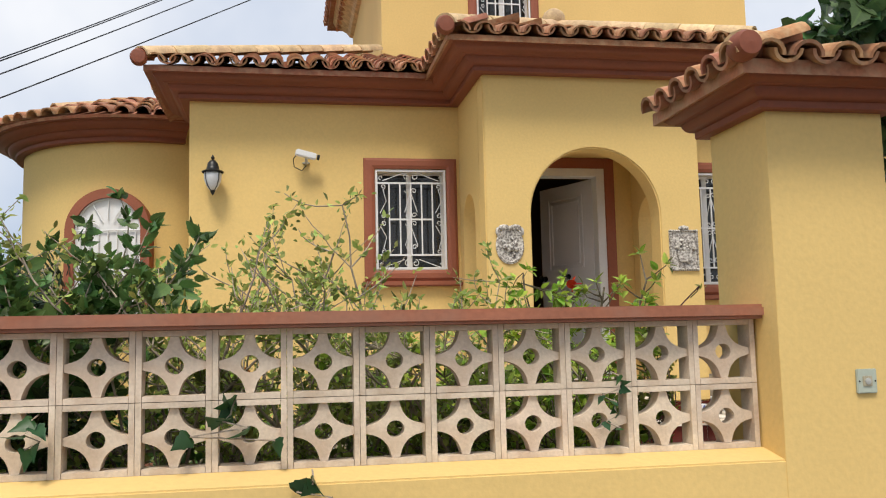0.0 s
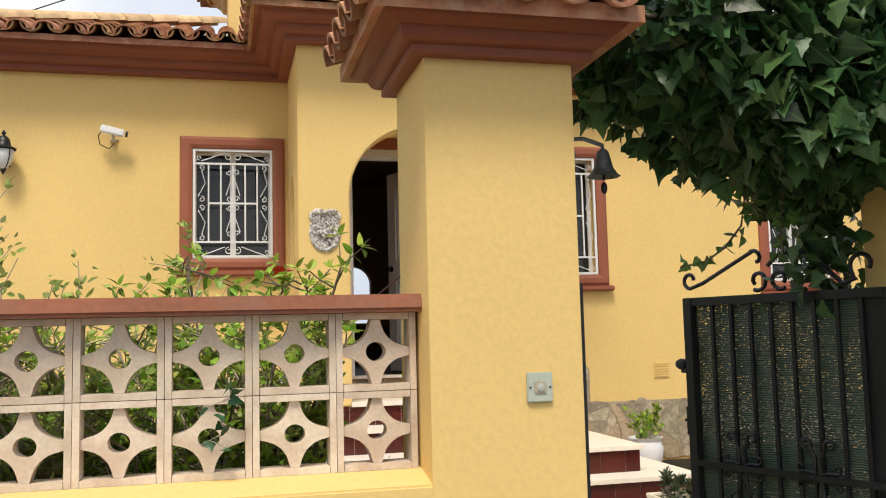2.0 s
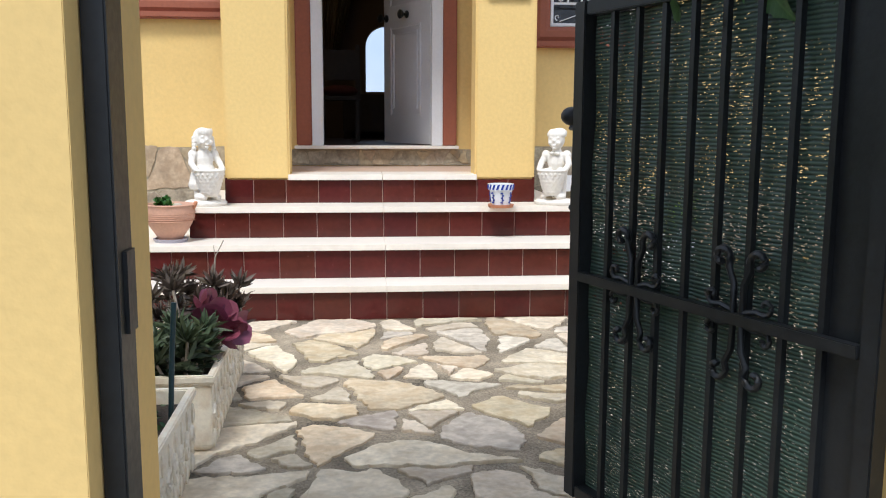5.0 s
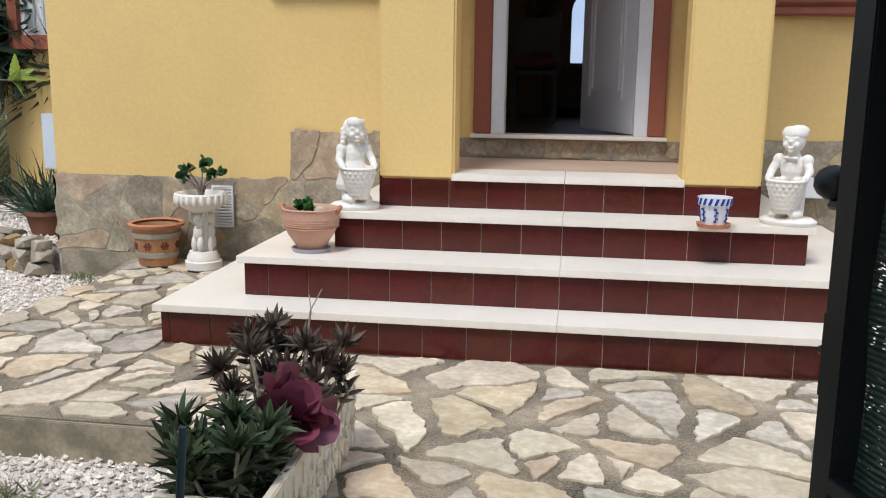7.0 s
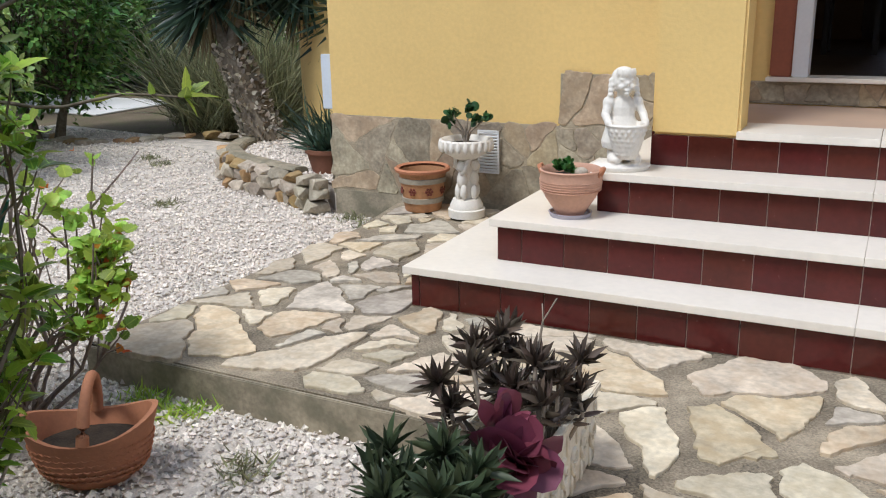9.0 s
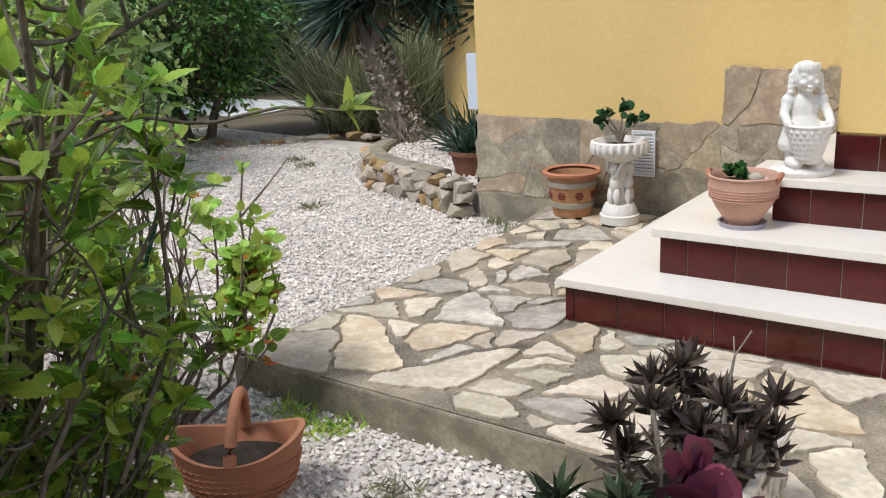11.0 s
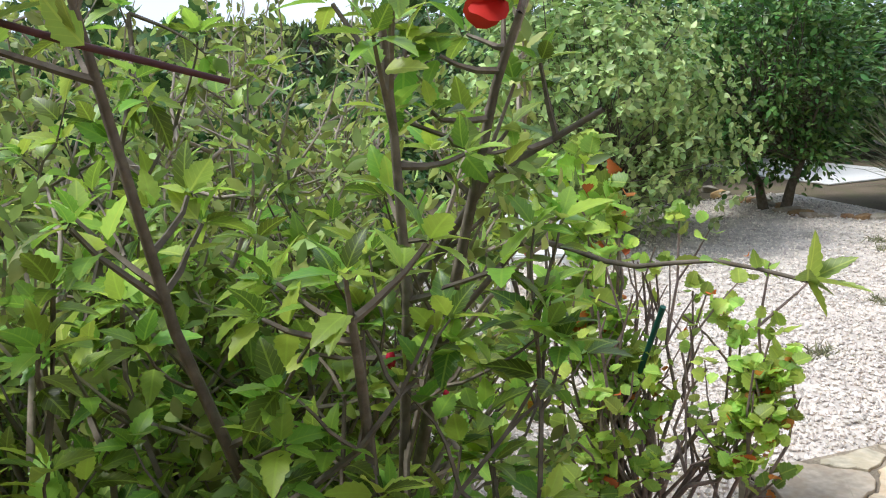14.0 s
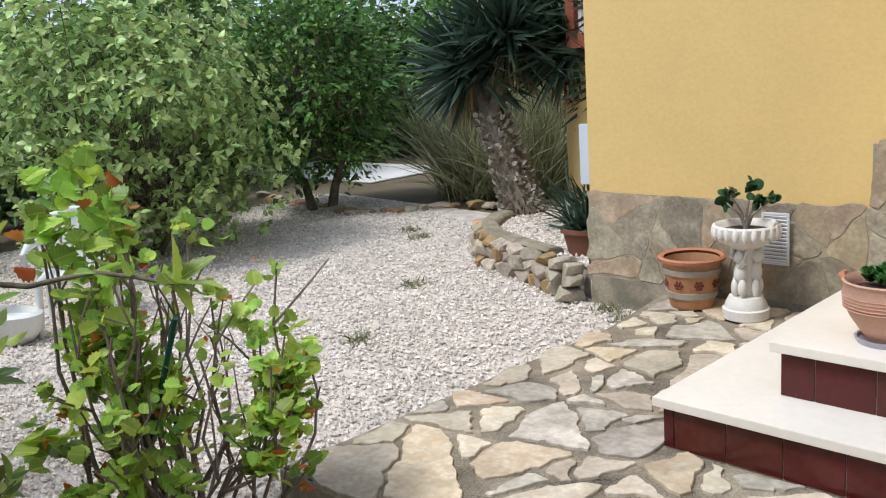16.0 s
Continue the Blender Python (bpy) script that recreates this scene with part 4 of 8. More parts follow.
# ---- pieces of stone: cells of a scatter of seeds ----
def clip(poly, n, d):
    """Keeps the side of the line n.p <= d."""
    out = []
    for i, p in enumerate(poly):
        q = poly[(i + 1) % len(poly)]
        a, b = n[0] * p[0] + n[1] * p[1] - d, n[0] * q[0] + n[1] * q[1] - d
        if a <= 0:
            out.append(p)
        if a * b < 0:
            t = a / (a - b)
            out.append((p[0] + t * (q[0] - p[0]), p[1] + t * (q[1] - p[1])))
    return out


def area_of(poly):
    return abs(sum(poly[i][0] * poly[(i + 1) % len(poly)][1] - poly[(i + 1) % len(poly)][0] * poly[i][1] for i in range(len(poly)))) / 2


def middle(poly):
    return sum(p[0] for p in poly) / len(poly), sum(p[1] for p in poly) / len(poly)


def shattered(box, small, large, rnd, tilt=16):
    """Breaks a convex outline again and again across its length into angular pieces."""
    todo, done = [box], []
    while todo:
        poly = todo.pop()
        if area_of(poly) < small + (large - small) * rnd.random() ** 1.6:
            done.append(poly)
            continue
        (ax, ay), (bx, by) = max(((p, q) for p in poly for q in poly), key=lambda e: (e[0][0] - e[1][0]) ** 2 + (e[0][1] - e[1][1]) ** 2)
        a = math.atan2(by - ay, bx - ax) + radians(rnd.uniform(-tilt, tilt))
        cx, cy = middle(poly)
        u = rnd.uniform(-0.16, 0.16)
        cx, cy = cx + u * (bx - ax), cy + u * (by - ay)
        n = (math.cos(a), math.sin(a))
        d = n[0] * cx + n[1] * cy
        for side in (clip(poly, n, d), clip(poly, (-n[0], -n[1]), -d)):
            if len(side) > 2 and area_of(side) > 0.002:
                todo.append(side)
    return done


def rounded(poly, k=0.2):
    """Cuts the corners of an outline."""
    out = []
    for p, q in zip(poly, poly[1:] + poly[:1]):
        out += [(p[0] + (q[0] - p[0]) * k, p[1] + (q[1] - p[1]) * k), (p[0] + (q[0] - p[0]) * (1 - k), p[1] + (q[1] - p[1]) * (1 - k))]
    return out


def inset(poly, low, high, rnd):
    """Pulls each edge of a convex outline in by its own share of the joint."""
    cx, cy = middle(poly)
    out = poly
    for p, q in zip(poly, poly[1:] + poly[:1]):
        L = math.hypot(q[0] - p[0], q[1] - p[1])
        if L < 1e-4:
            continue
        n = ((q[1] - p[1]) / L, -(q[0] - p[0]) / L)
        if n[0] * (cx - p[0]) + n[1] * (cy - p[1]) > 0:
            n = (-n[0], -n[1])
        out = clip(out, n, n[0] * p[0] + n[1] * p[1] - rnd.uniform(low, high))
        if len(out) < 3:
            return []
    return out


def warp(x, y, k):
    a = noise.noise_vector(Vector((x * 4.5, y * 4.5, 3.1))) * 0.030 + noise.noise_vector(Vector((x * 13, y * 13, 7.7))) * 0.013
    return x + a.x * k, y + a.y * k


def ragged(poly, rnd, amount, step, bend=1.0):
    """Splits the edges and shakes them, and cuts the corners, so that a cell reads as a broken stone."""
    out = []
    n = len(poly)
    for i in range(n):
        p, q = poly[i], poly[(i + 1) % n]
        L = math.hypot(q[0] - p[0], q[1] - p[1])
        k = max(1, int(L / step))
        for j in range(k):
            t = (j + (0.07 if j == 0 and k > 1 else 0.0)) / k
            x, y = p[0] + t * (q[0] - p[0]), p[1] + t * (q[1] - p[1])
            x, y = warp(x, y, bend)
            out.append((x + rnd.uniform(-amount, amount), y + rnd.uniform(-amount, amount)))
    return out


def stone_shape(poly, put, low, high, rnd, soften):
    """A slab from a ragged outline: a skirt, a softened rim and a slightly uneven face."""
    cx, cy = sum(p[0] for p in poly) / len(poly), sum(p[1] for p in poly) / len(poly)
    n = len(poly)

    def shrink(k):
        return [(cx + (x - cx) * k, cy + (y - cy) * k) for x, y in poly]

    r = max(0.02, sum(math.hypot(x - cx, y - cy) for x, y in poly) / n)
    rims = [(poly, low), (poly, high - soften), (shrink(1 - soften / r), high)]
    vs = [put(x, y, h + (rnd.uniform(-0.0015, 0.0015) if h == high else 0)) for ring, h in rims for x, y in ring]
    fs = [tuple(range(2 * n, 3 * n))]
    for a in (0, 1):
        fs += [(a * n + k, a * n + (k + 1) % n, (a + 1) * n + (k + 1) % n, (a + 1) * n + k) for k in range(n)]
    return Shape().add(vs, fs)


rp = random.Random(12)
PAVED = [(-0.175, 5.55, 0.845, 8.34), (0.845, 5.55, 1.74, 6.505), (1.74, 2.95, 4.85, 6.505), (4.51, 6.505, 4.85, 8.34)]
for poly in [q for x0, y0, x1, y1 in PAVED for q in shattered([(x0, y0), (x1, y0), (x1, y1), (x0, y1)], 0.035, 0.22, rp)]:
    poly = inset(poly, 0.006, 0.030, rp)
    if len(poly) < 3 or area_of(poly) < 0.004:
        continue
    mx_, my_ = middle(poly)
    for _ in range(rp.choice((0, 1, 2, 3, 3))):
        # knapped off along a straight break
        aa = rp.uniform(0, 6.28)
        cn = (math.cos(aa), math.sin(aa))
        ext = max((q[0] - mx_) * cn[0] + (q[1] - my_) * cn[1] for q in poly)
        chip = clip(poly, cn, mx_ * cn[0] + my_ * cn[1] + ext * rp.uniform(0.62, 0.92))
        if len(chip) > 2:
            poly = chip
    mat = rp.choice((FLAG, FLAG, FLAG, FLAG, FLAG_OCHRE, FLAG_GREY))
    part("flagstone", stone_shape(ragged(rounded(poly, 0.07), rp, 0.0075, 0.024, 1.3), lambda u, v, h: (u, v, h), -0.02, 0.006 + rp.uniform(-0.002, 0.003), rp, 0.003), mat, slab)


# stone cladding of the plinth
def cladding(parent, x0, x1, z0, z1, y, size, rnd):
    for poly in shattered([(x0, z0), (x1, z0), (x1, z1), (x0, z1)], size * 0.2, size, rnd, 22):
        poly = inset(poly, 0.0, 0.007, rnd)
        if len(poly) > 2:
            h = 0.005 + rnd.uniform(-0.002, 0.004)
            part("stone", stone_shape(ragged(rounded(poly, 0.1), rnd, 0.004, 0.025, 1.1), lambda u, v, d: (u, y - d, v), 0.0, h, rnd, 0.0025), rnd.choice((SLATE, SLATE, SLATE_BUFF)), parent)


rc = random.Random(31)
plinth = structure("plinth", Shape().box(-0.835, WALL_Y - 0.014, 0.03, 1.70, WALL_Y - 0.002, 0.565).box(0.868, WALL_Y - 0.014, 0.565, 1.70, WALL_Y - 0.002, 0.885).box(3.648, WALL_Y - 0.014, 0.03, 9.4, WALL_Y - 0.002, 0.575).box(3.648, WALL_Y - 0.014, 0.575, 4.50, WALL_Y - 0.002, 0.895).box(1.905, WALL_Y - 0.014, 0.752, 3.44, WALL_Y - 0.002, 0.872).box(-0.835, WALL_Y - 0.014, 0.0, -0.822, 9.6, 0.565), CLADMORTAR, "irregular grey brown stone cladding at the foot of the walls", "plinth")
cladding(plinth, -0.84, 0.868, 0.03, 0.57, WALL_Y - 0.012, 0.13, rc)
cladding(plinth, 0.868, 1.70, 0.575, 0.89, WALL_Y - 0.012, 0.12, rc)
cladding(plinth, 0.868, 1.52, 0.03, 0.572, WALL_Y - 0.012, 0.13, rc)
cladding(plinth, 3.65, 4.50, 0.58, 0.90, WALL_Y - 0.012, 0.12, rc)
cladding(plinth, 3.82, 6.2, 0.03, 0.577, WALL_Y - 0.012, 0.14, rc)
cladding(plinth, 1.91, 3.44, 0.755, 0.87, WALL_Y - 0.012, 0.035, rc)
structure("footing", Shape().box(-0.815, WALL_Y - 0.02, -0.18, 0.9, WALL_Y + 0.2, 0.03), CONCRETE, "bare concrete footing under the cladding", "footing")

# white chippings, each a small broken stone
rg = np.random.RandomState(4)
N = 150000
gx, gy = rg.uniform(-6.9, 1.725, N), rg.uniform(3.25, 10.8, N)
keep = ~((gx > -0.19) & (gy > 5.55)) & ~((gx > -0.86) & (gy > 8.35)) & (gy < 8.6 + (-gx) * 0.42) & (gy < 9.3 + (-gx) * 0.3) & ~((gx > -2.5) & (gy > 8.5 + (-0.9 - gx) * 0.35))
far = np.hypot(gx - 2.4, gy - 3.8)
keep &= rg.uniform(0, 1, N) < np.clip(1.35 - far / 8.0, 0.3, 1)
gx, gy = gx[keep], gy[keep]
N = len(gx)
size = rg.uniform(0.006, 0.0135, N) * rg.choice([1.0, 1.0, 1.4], N)
base = np.array([(1, 0, 0), (-1, 0, 0), (0, 1, 0), (0, -1, 0), (0, 0, 0.8), (0, 0, -0.8)], float)
oct_ = np.array([(0, 2, 4), (2, 1, 4), (1, 3, 4), (3, 0, 4), (2, 0, 5), (1, 2, 5), (3, 1, 5), (0, 3, 5)])
V = base[None] * rg.uniform(0.55, 1.25, (N, 6, 1)) + rg.uniform(-0.25, 0.25, (N, 6, 3))
ang = rg.uniform(0, 6.28, N)
ca, sa = np.cos(ang)[:, None], np.sin(ang)[:, None]
V = np.stack([V[..., 0] * ca - V[..., 1] * sa, V[..., 0] * sa + V[..., 1] * ca, V[..., 2]], -1) * size[:, None, None]
V += np.stack([gx, gy, -0.158 + size * 0.35 + rg.uniform(0, 0.008, N)], -1)[:, None, :]
nb_ = 9000
bx, by = rg.uniform(-2.65, -0.88, nb_), rg.uniform(8.45, 10.6, nb_)
inside = by > 8.43 + (-0.86 - bx) * 0.40 + np.clip(-2.2 - bx, 0, 1) * 1.6
bx, by = bx[inside], by[inside]
pick = rg.randint(0, N, len(bx))
VB = V[pick] - np.stack([gx[pick], gy[pick], np.full(len(pick), -0.158)], -1)[:, None, :] + np.stack([bx, by, np.full(len(bx), 0.052)], -1)[:, None, :]
V = np.concatenate([V, VB])
Fq = (oct_[None] + 6 * np.arange(len(V))[:, None, None]).reshape(-1, 3)
pm = bpy.data.meshes.new("chippings")
pm.from_pydata(V.reshape(-1, 3).tolist(), [], Fq.tolist())
pm.materials.append(PEBBLE)
tagged(new("chippings", pm), "loose white marble chippings lying over the yard", "gravel", kind="stuff")

# ---- iron gate ----
NET = bpy.data.materials.new("green_shade_net")
NET.use_nodes = True
nn, nl = NET.node_tree.nodes, NET.node_tree.links
nb = nn["Principled BSDF"]
nco, nmap, nno, nwv = nn.new("ShaderNodeTexCoord"), nn.new("ShaderNodeMapping"), nn.new("ShaderNodeTexNoise"), nn.new("ShaderNodeTexWave")
nmap.inputs["Scale"].default_value = (60, 60, 210)
nno.inputs["Scale"].default_value = 1.6
nwv.bands_direction = "Z"
nwv.inputs["Scale"].default_value, nwv.inputs["Distortion"].default_value = 34.0, 1.5
nbig = nn.new("ShaderNodeTexNoise")
nbig.inputs["Scale"].default_value = 3.0
nl.new(nco.outputs["Object"], nmap.inputs["Vector"])
nl.new(nmap.outputs[0], nno.inputs["Vector"])
nl.new(nco.outputs["Object"], nwv.inputs["Vector"])
nl.new(nco.outputs["Object"], nbig.inputs["Vector"])
nr = nn.new("ShaderNodeValToRGB")
nr.color_ramp.elements[0].color, nr.color_ramp.elements[1].color = (0.014, 0.032, 0.025, 1), (0.062, 0.105, 0.078, 1)
nl.new(nwv.outputs["Fac"], nr.inputs["Fac"])
nl.new(nr.outputs["Color"], nb.inputs["Base Color"])
nb.inputs["Roughness"].default_value = 0.45
nadd = nn.new("ShaderNodeMath")
nadd.operation = "MULTIPLY_ADD"
nadd.inputs[1].default_value = 0.22
nl.new(nbig.outputs["Fac"], nadd.inputs[0])
nl.new(nno.outputs["Fac"], nadd.inputs[2])
nth = nn.new("ShaderNodeValToRGB")
nth.color_ramp.elements[0].position, nth.color_ramp.elements[0].color = 0.76, (1, 1, 1, 1)
nth.color_ramp.elements[1].position, nth.color_ramp.elements[1].color = 0.805, (0, 0, 0, 1)
nl.new(nadd.outputs[0], nth.inputs["Fac"])
nl.new(nth.outputs["Color"], nb.inputs["Alpha"])
nbp = nn.new("ShaderNodeBump")
nbp.inputs["Strength"].default_value, nbp.inputs["Distance"].default_value = 0.5, 0.004
nl.new(nwv.outputs["Fac"], nbp.inputs["Height"])
nl.new(nbp.outputs["Normal"], nb.inputs["Normal"])

gd = Vector((3.10 - 3.43, 3.98 - 3.10))
GL = gd.length
gate = thing("iron_gate", "black iron garden gate standing open, backed with green shade net", "gate", (3.43, 3.10, 0.0), math.degrees(math.atan2(gd.y, gd.x)))
GZ = 1.385
part("frame", Shape().box(0, -0.02, 0.08, 0.04, 0.02, GZ).box(GL - 0.045, -0.022, 0.08, GL, 0.022, GZ).box(0.04, -0.018, GZ - 0.035, GL - 0.045, 0.018, GZ).box(0.04, -0.018, 0.08, GL - 0.045, 0.018, 0.115), BLACKIRON, gate, "black iron frame", bevel=0.003)
for k in range(1, 9):
    x = 0.04 + (GL - 0.085) * k / 9
    part("bar", Shape().box(x - 0.007, -0.007, 0.11, x + 0.007, 0.007, GZ - 0.03), BLACKIRON, gate)
part("rail", Shape().box(0.04, 0.004, 0.675, GL - 0.045, 0.026, 0.70), BLACKIRON, gate, bevel=0.002)
part("net", Shape().add([(0.035 + (GL - 0.08) * i / 20, -0.016 - 0.004 * math.sin(i * 1.3 + j), 0.1 + (GZ - 0.135) * j / 24) for i in range(21) for j in range(25)], [(25 * i + j, 25 * i + 25 + j, 25 * i + 26 + j, 25 * i + j + 1) for i in range(20) for j in range(24)]), NET, gate, "woven green shade net")
part("sheet", Shape().box(0.045, -0.012, 0.115, 0.155, -0.008, GZ - 0.035), BLACKIRON, gate, "dark hinge-side sheet")


def bent(pts, r=0.008, y=0.012):
    return Shape().tube([(p[0], y, p[2]) for p in pts], r, 6)


for cx in (GL * 0.36, GL * 0.72):
    for e in (-1, 1):
        for s in (-1, 1):
            p = [(cx + e * 0.012, 0, 0.69), (cx + e * 0.014, 0, 0.69 + s * 0.07), (cx + e * 0.03, 0, 0.69 + s * 0.10)] + spiral((cx + e * 0.052, 0.69 + s * 0.118), 0.026, 180 if e > 0 else 0, -0.8 * e * s, 10)
            part("scroll", bent(p), BLACKIRON, gate, smooth=60)
            q = [(cx + e * 0.012, 0, 0.69 + s * 0.012), (cx + e * 0.05, 0, 0.69 + s * 0.02)] + spiral((cx + e * 0.075, 0.69 + s * 0.035), 0.018, -90 * s, 0.8 * e * s, 8)
            part("scroll", bent(q, 0.006), BLACKIRON, gate, smooth=60)
crest = [spiral((GL - 0.03, GZ + 0.075), 0.035, -90, 0.75, 12, 0.6)[::-1] + [(GL - 0.10, 0, GZ + 0.06), (GL * 0.62, 0, GZ + 0.175)] + spiral((GL * 0.60 + 0.01, GZ + 0.14), 0.04, 60, 0.5, 8),
         spiral((GL * 0.60, GZ + 0.055), 0.042, -60, -0.95, 14, 0.5), spiral((GL * 0.60 - 0.10, GZ + 0.055), 0.042, -120, 0.95, 14, 0.5),
         [(GL * 0.55, 0, GZ + 0.11), (GL * 0.5, 0, GZ + 0.15), (GL * 0.40, 0, GZ + 0.16), (GL * 0.3, 0, GZ + 0.10), (0.2, 0, GZ + 0.02)] + spiral((0.12, GZ + 0.085), 0.055, -60, 0.75, 14, 0.5)]
for p in crest:
    part("crest_scroll", bent(p, 0.009, 0.0), BLACKIRON, gate, "black wrought crest scroll", smooth=60)
part("latch", Shape().box(GL - 0.005, -0.014, 0.80, GL + 0.012, 0.014, 0.92).tube([(GL, 0, 0.86), (GL + 0.03, 0, 0.86)], 0.008), BLACKIRON, gate)
kn = part("knob", Shape().ball((GL + 0.035, 0.0, 1.10), (0.03, 0.03, 0.025)).tube([(GL - 0.01, 0, 1.07), (GL + 0.035, 0, 1.07), (GL + 0.035, 0, 1.1)], 0.009), BLACKIRON, gate, "fluted black knob", smooth=50)
post = thing("gate_post", "black steel strike post on the pier", "post", (2.157, 2.99, 0.0))
part("upright", Shape().box(0.002, -0.04, 0.0, 0.036, 0.045, 1.40), BLACKIRON, post, bevel=0.003)
part("strike_plate", Shape().box(0.036, -0.01, 0.78, 0.042, 0.035, 0.90), BLACKIRON, post)
part("hinge", Shape().box(-0.03, -0.012, 1.105, 0.0, 0.012, 1.13).box(-0.045, -0.02, 1.075, -0.028, 0.02, 1.16), YELLOW, gate, "yellow painted hinge", bevel=0.003)

# ---- fixtures on the piers and walls ----
db = thing("doorbell", "square grey-green doorbell plate with a round button", "doorbell", (2.02, 2.89, 1.10))
part("plate", Shape().box(-0.038, -0.012, -0.042, 0.038, 0.0, 0.042), material("greenish_plastic", (0.42, 0.47, 0.40), 0.5, 0.05, 8, 60, 0.05), db, bevel=0.003)
part("bezel", Shape().box(-0.018, -0.016, -0.018, 0.018, -0.01, 0.018), material("beige_plastic", (0.40, 0.36, 0.26), 0.5, 0.1, 9, 60, 0.05), db, "beige square bezel", bevel=0.002)
part("button", Shape().lathe([(0.0, 0.0), (0.011, 0.0), (0.011, 0.004), (0.0, 0.006)], 16), GREYMETAL, db, "round button", at=pose(0, -0.015, 0, 90))
for x in (-0.03, 0.03):
    part("screw", Shape().lathe([(0.0, 0.0), (0.003, 0.0), (0.003, 0.002), (0.0, 0.002)], 8), BLACKIRON, db, at=pose(x, -0.012, 0, 90))

mb = thing("mailbox", "black metal mailbox fixed to the pier", "mailbox", (3.655, 2.89, 1.06))
part("body", Shape().box(-0.13, -0.09, 0.0, 0.13, 0.0, 0.30), BLACKIRON, mb, bevel=0.004)
part("lid", Shape().prism([(-0.10, 0.295), (0.0, 0.345), (0.0, 0.302), (-0.10, 0.30)], -0.14, 0.14, "x"), BLACKIRON, mb, "sloping black lid", bevel=0.002)
part("slot_flap", Shape().box(-0.10, -0.094, 0.245, 0.10, -0.088, 0.28), BLACKIRON, mb)
part("lock", Shape().lathe([(0.0, 0.0), (0.012, 0.0), (0.012, 0.004), (0.0, 0.005)], 14), GREYMETAL, mb, "small steel lock", at=pose(-0.02, -0.09, 0.155, 90))
sg = thing("wall_plaque", "blue and white ceramic plaque on the pier", "plaque", (3.74, 2.89, 1.62))
part("tile", Shape().box(-0.09, -0.012, -0.05, 0.09, 0.0, 0.05), material("blue_white_ceramic", (0.10, 0.15, 0.30), 0.25, 0.1, 12, 60, 0.02), sg, bevel=0.003)
part("border", pierced(Shape(), -0.095, 0.095, -0.055, 0.055, -0.014, -0.002, [(-0.085, 0.085, -0.045, 0.045)]), WHITEPAINT, sg, "white border")

be = thing("hanging_bell", "weathered bronze bell on an ornate bracket", "bell", (2.157, 3.10, 1.84))
BRONZE = material("weathered_bronze", (0.16, 0.18, 0.18), 0.5, 0.25, 12, 80, 0.2, metal=0.6)
part("bell_body", Shape().lathe([(0.0, 0.0), (0.014, 0.0), (0.02, -0.01), (0.026, -0.035), (0.032, -0.06), (0.045, -0.08), (0.055, -0.088), (0.05, -0.09), (0.03, -0.06), (0.0, -0.02)], 24, (0.185, 0, 0.0)), BRONZE, be, "flared bronze bell", smooth=50)
part("clapper", Shape().tube([(0.185, 0, -0.02), (0.185, 0, -0.1)], 0.004).ball((0.185, 0, -0.125), (0.011, 0.011, 0.02)), BLACKIRON, be, smooth=50)
part("bracket", Shape().box(0.002, -0.02, -0.06, 0.012, 0.02, 0.06).tube([(0.01, 0, 0.0), (0.06, 0, 0.03), (0.12, 0, 0.035), (0.185, 0, 0.015), (0.185, 0, 0.0)], 0.007).tube([(0.06 + p[0], 0, p[2] - 0.03) for p in spiral((0, 0), 0.03, 0, 1.2)], 0.006), BRONZE, be, "scrolled bracket", smooth=50)

wl_ = thing("wall_lantern", "black lantern with a frosted glass globe", "lantern", (-0.60, WALL_Y, 2.80))
part("backplate", Shape().box(-0.03, -0.012, -0.08, 0.03, 0.0, 0.06).tube([(0, -0.01, 0.0), (0, -0.05, -0.10), (0, -0.11, -0.13), (0, -0.13, -0.12)], 0.009), BLACKIRON, wl_, bevel=0.002)
part("cap", Shape().lathe([(0.095, 0.0), (0.098, 0.012), (0.06, 0.03), (0.052, 0.06), (0.045, 0.09), (0.022, 0.115), (0.01, 0.12), (0.018, 0.14), (0.008, 0.155), (0.0, 0.17)], 24, (0, -0.13, 0.04)), BLACKIRON, wl_, "black domed cap", smooth=50)
FROST = material("frosted_glass", (0.62, 0.64, 0.66), 0.3, 0.04, 8, 50, 0.02)
part("globe", Shape().lathe([(0.0, -0.12), (0.03, -0.115), (0.055, -0.08), (0.075, -0.03), (0.08, 0.03), (0.075, 0.04)], 24, (0, -0.13, 0.0)), FROST, wl_, "frosted glass globe", smooth=60)
rib = Shape()
for k in range(4):
    a = math.pi / 4 + k * math.pi / 2
    rib.tube([(r * math.cos(a), -0.13 + r * math.sin(a), z) for r, z in ((0.085, 0.04), (0.082, -0.02), (0.06, -0.08), (0.02, -0.125))], 0.004, 5)
part("rib_cage", rib.lathe([(0.0, -0.17), (0.012, -0.15), (0.022, -0.13), (0.01, -0.115), (0.0, -0.11)], 12, (0, -0.13, 0)), BLACKIRON, wl_, "black cage and finial", smooth=50)

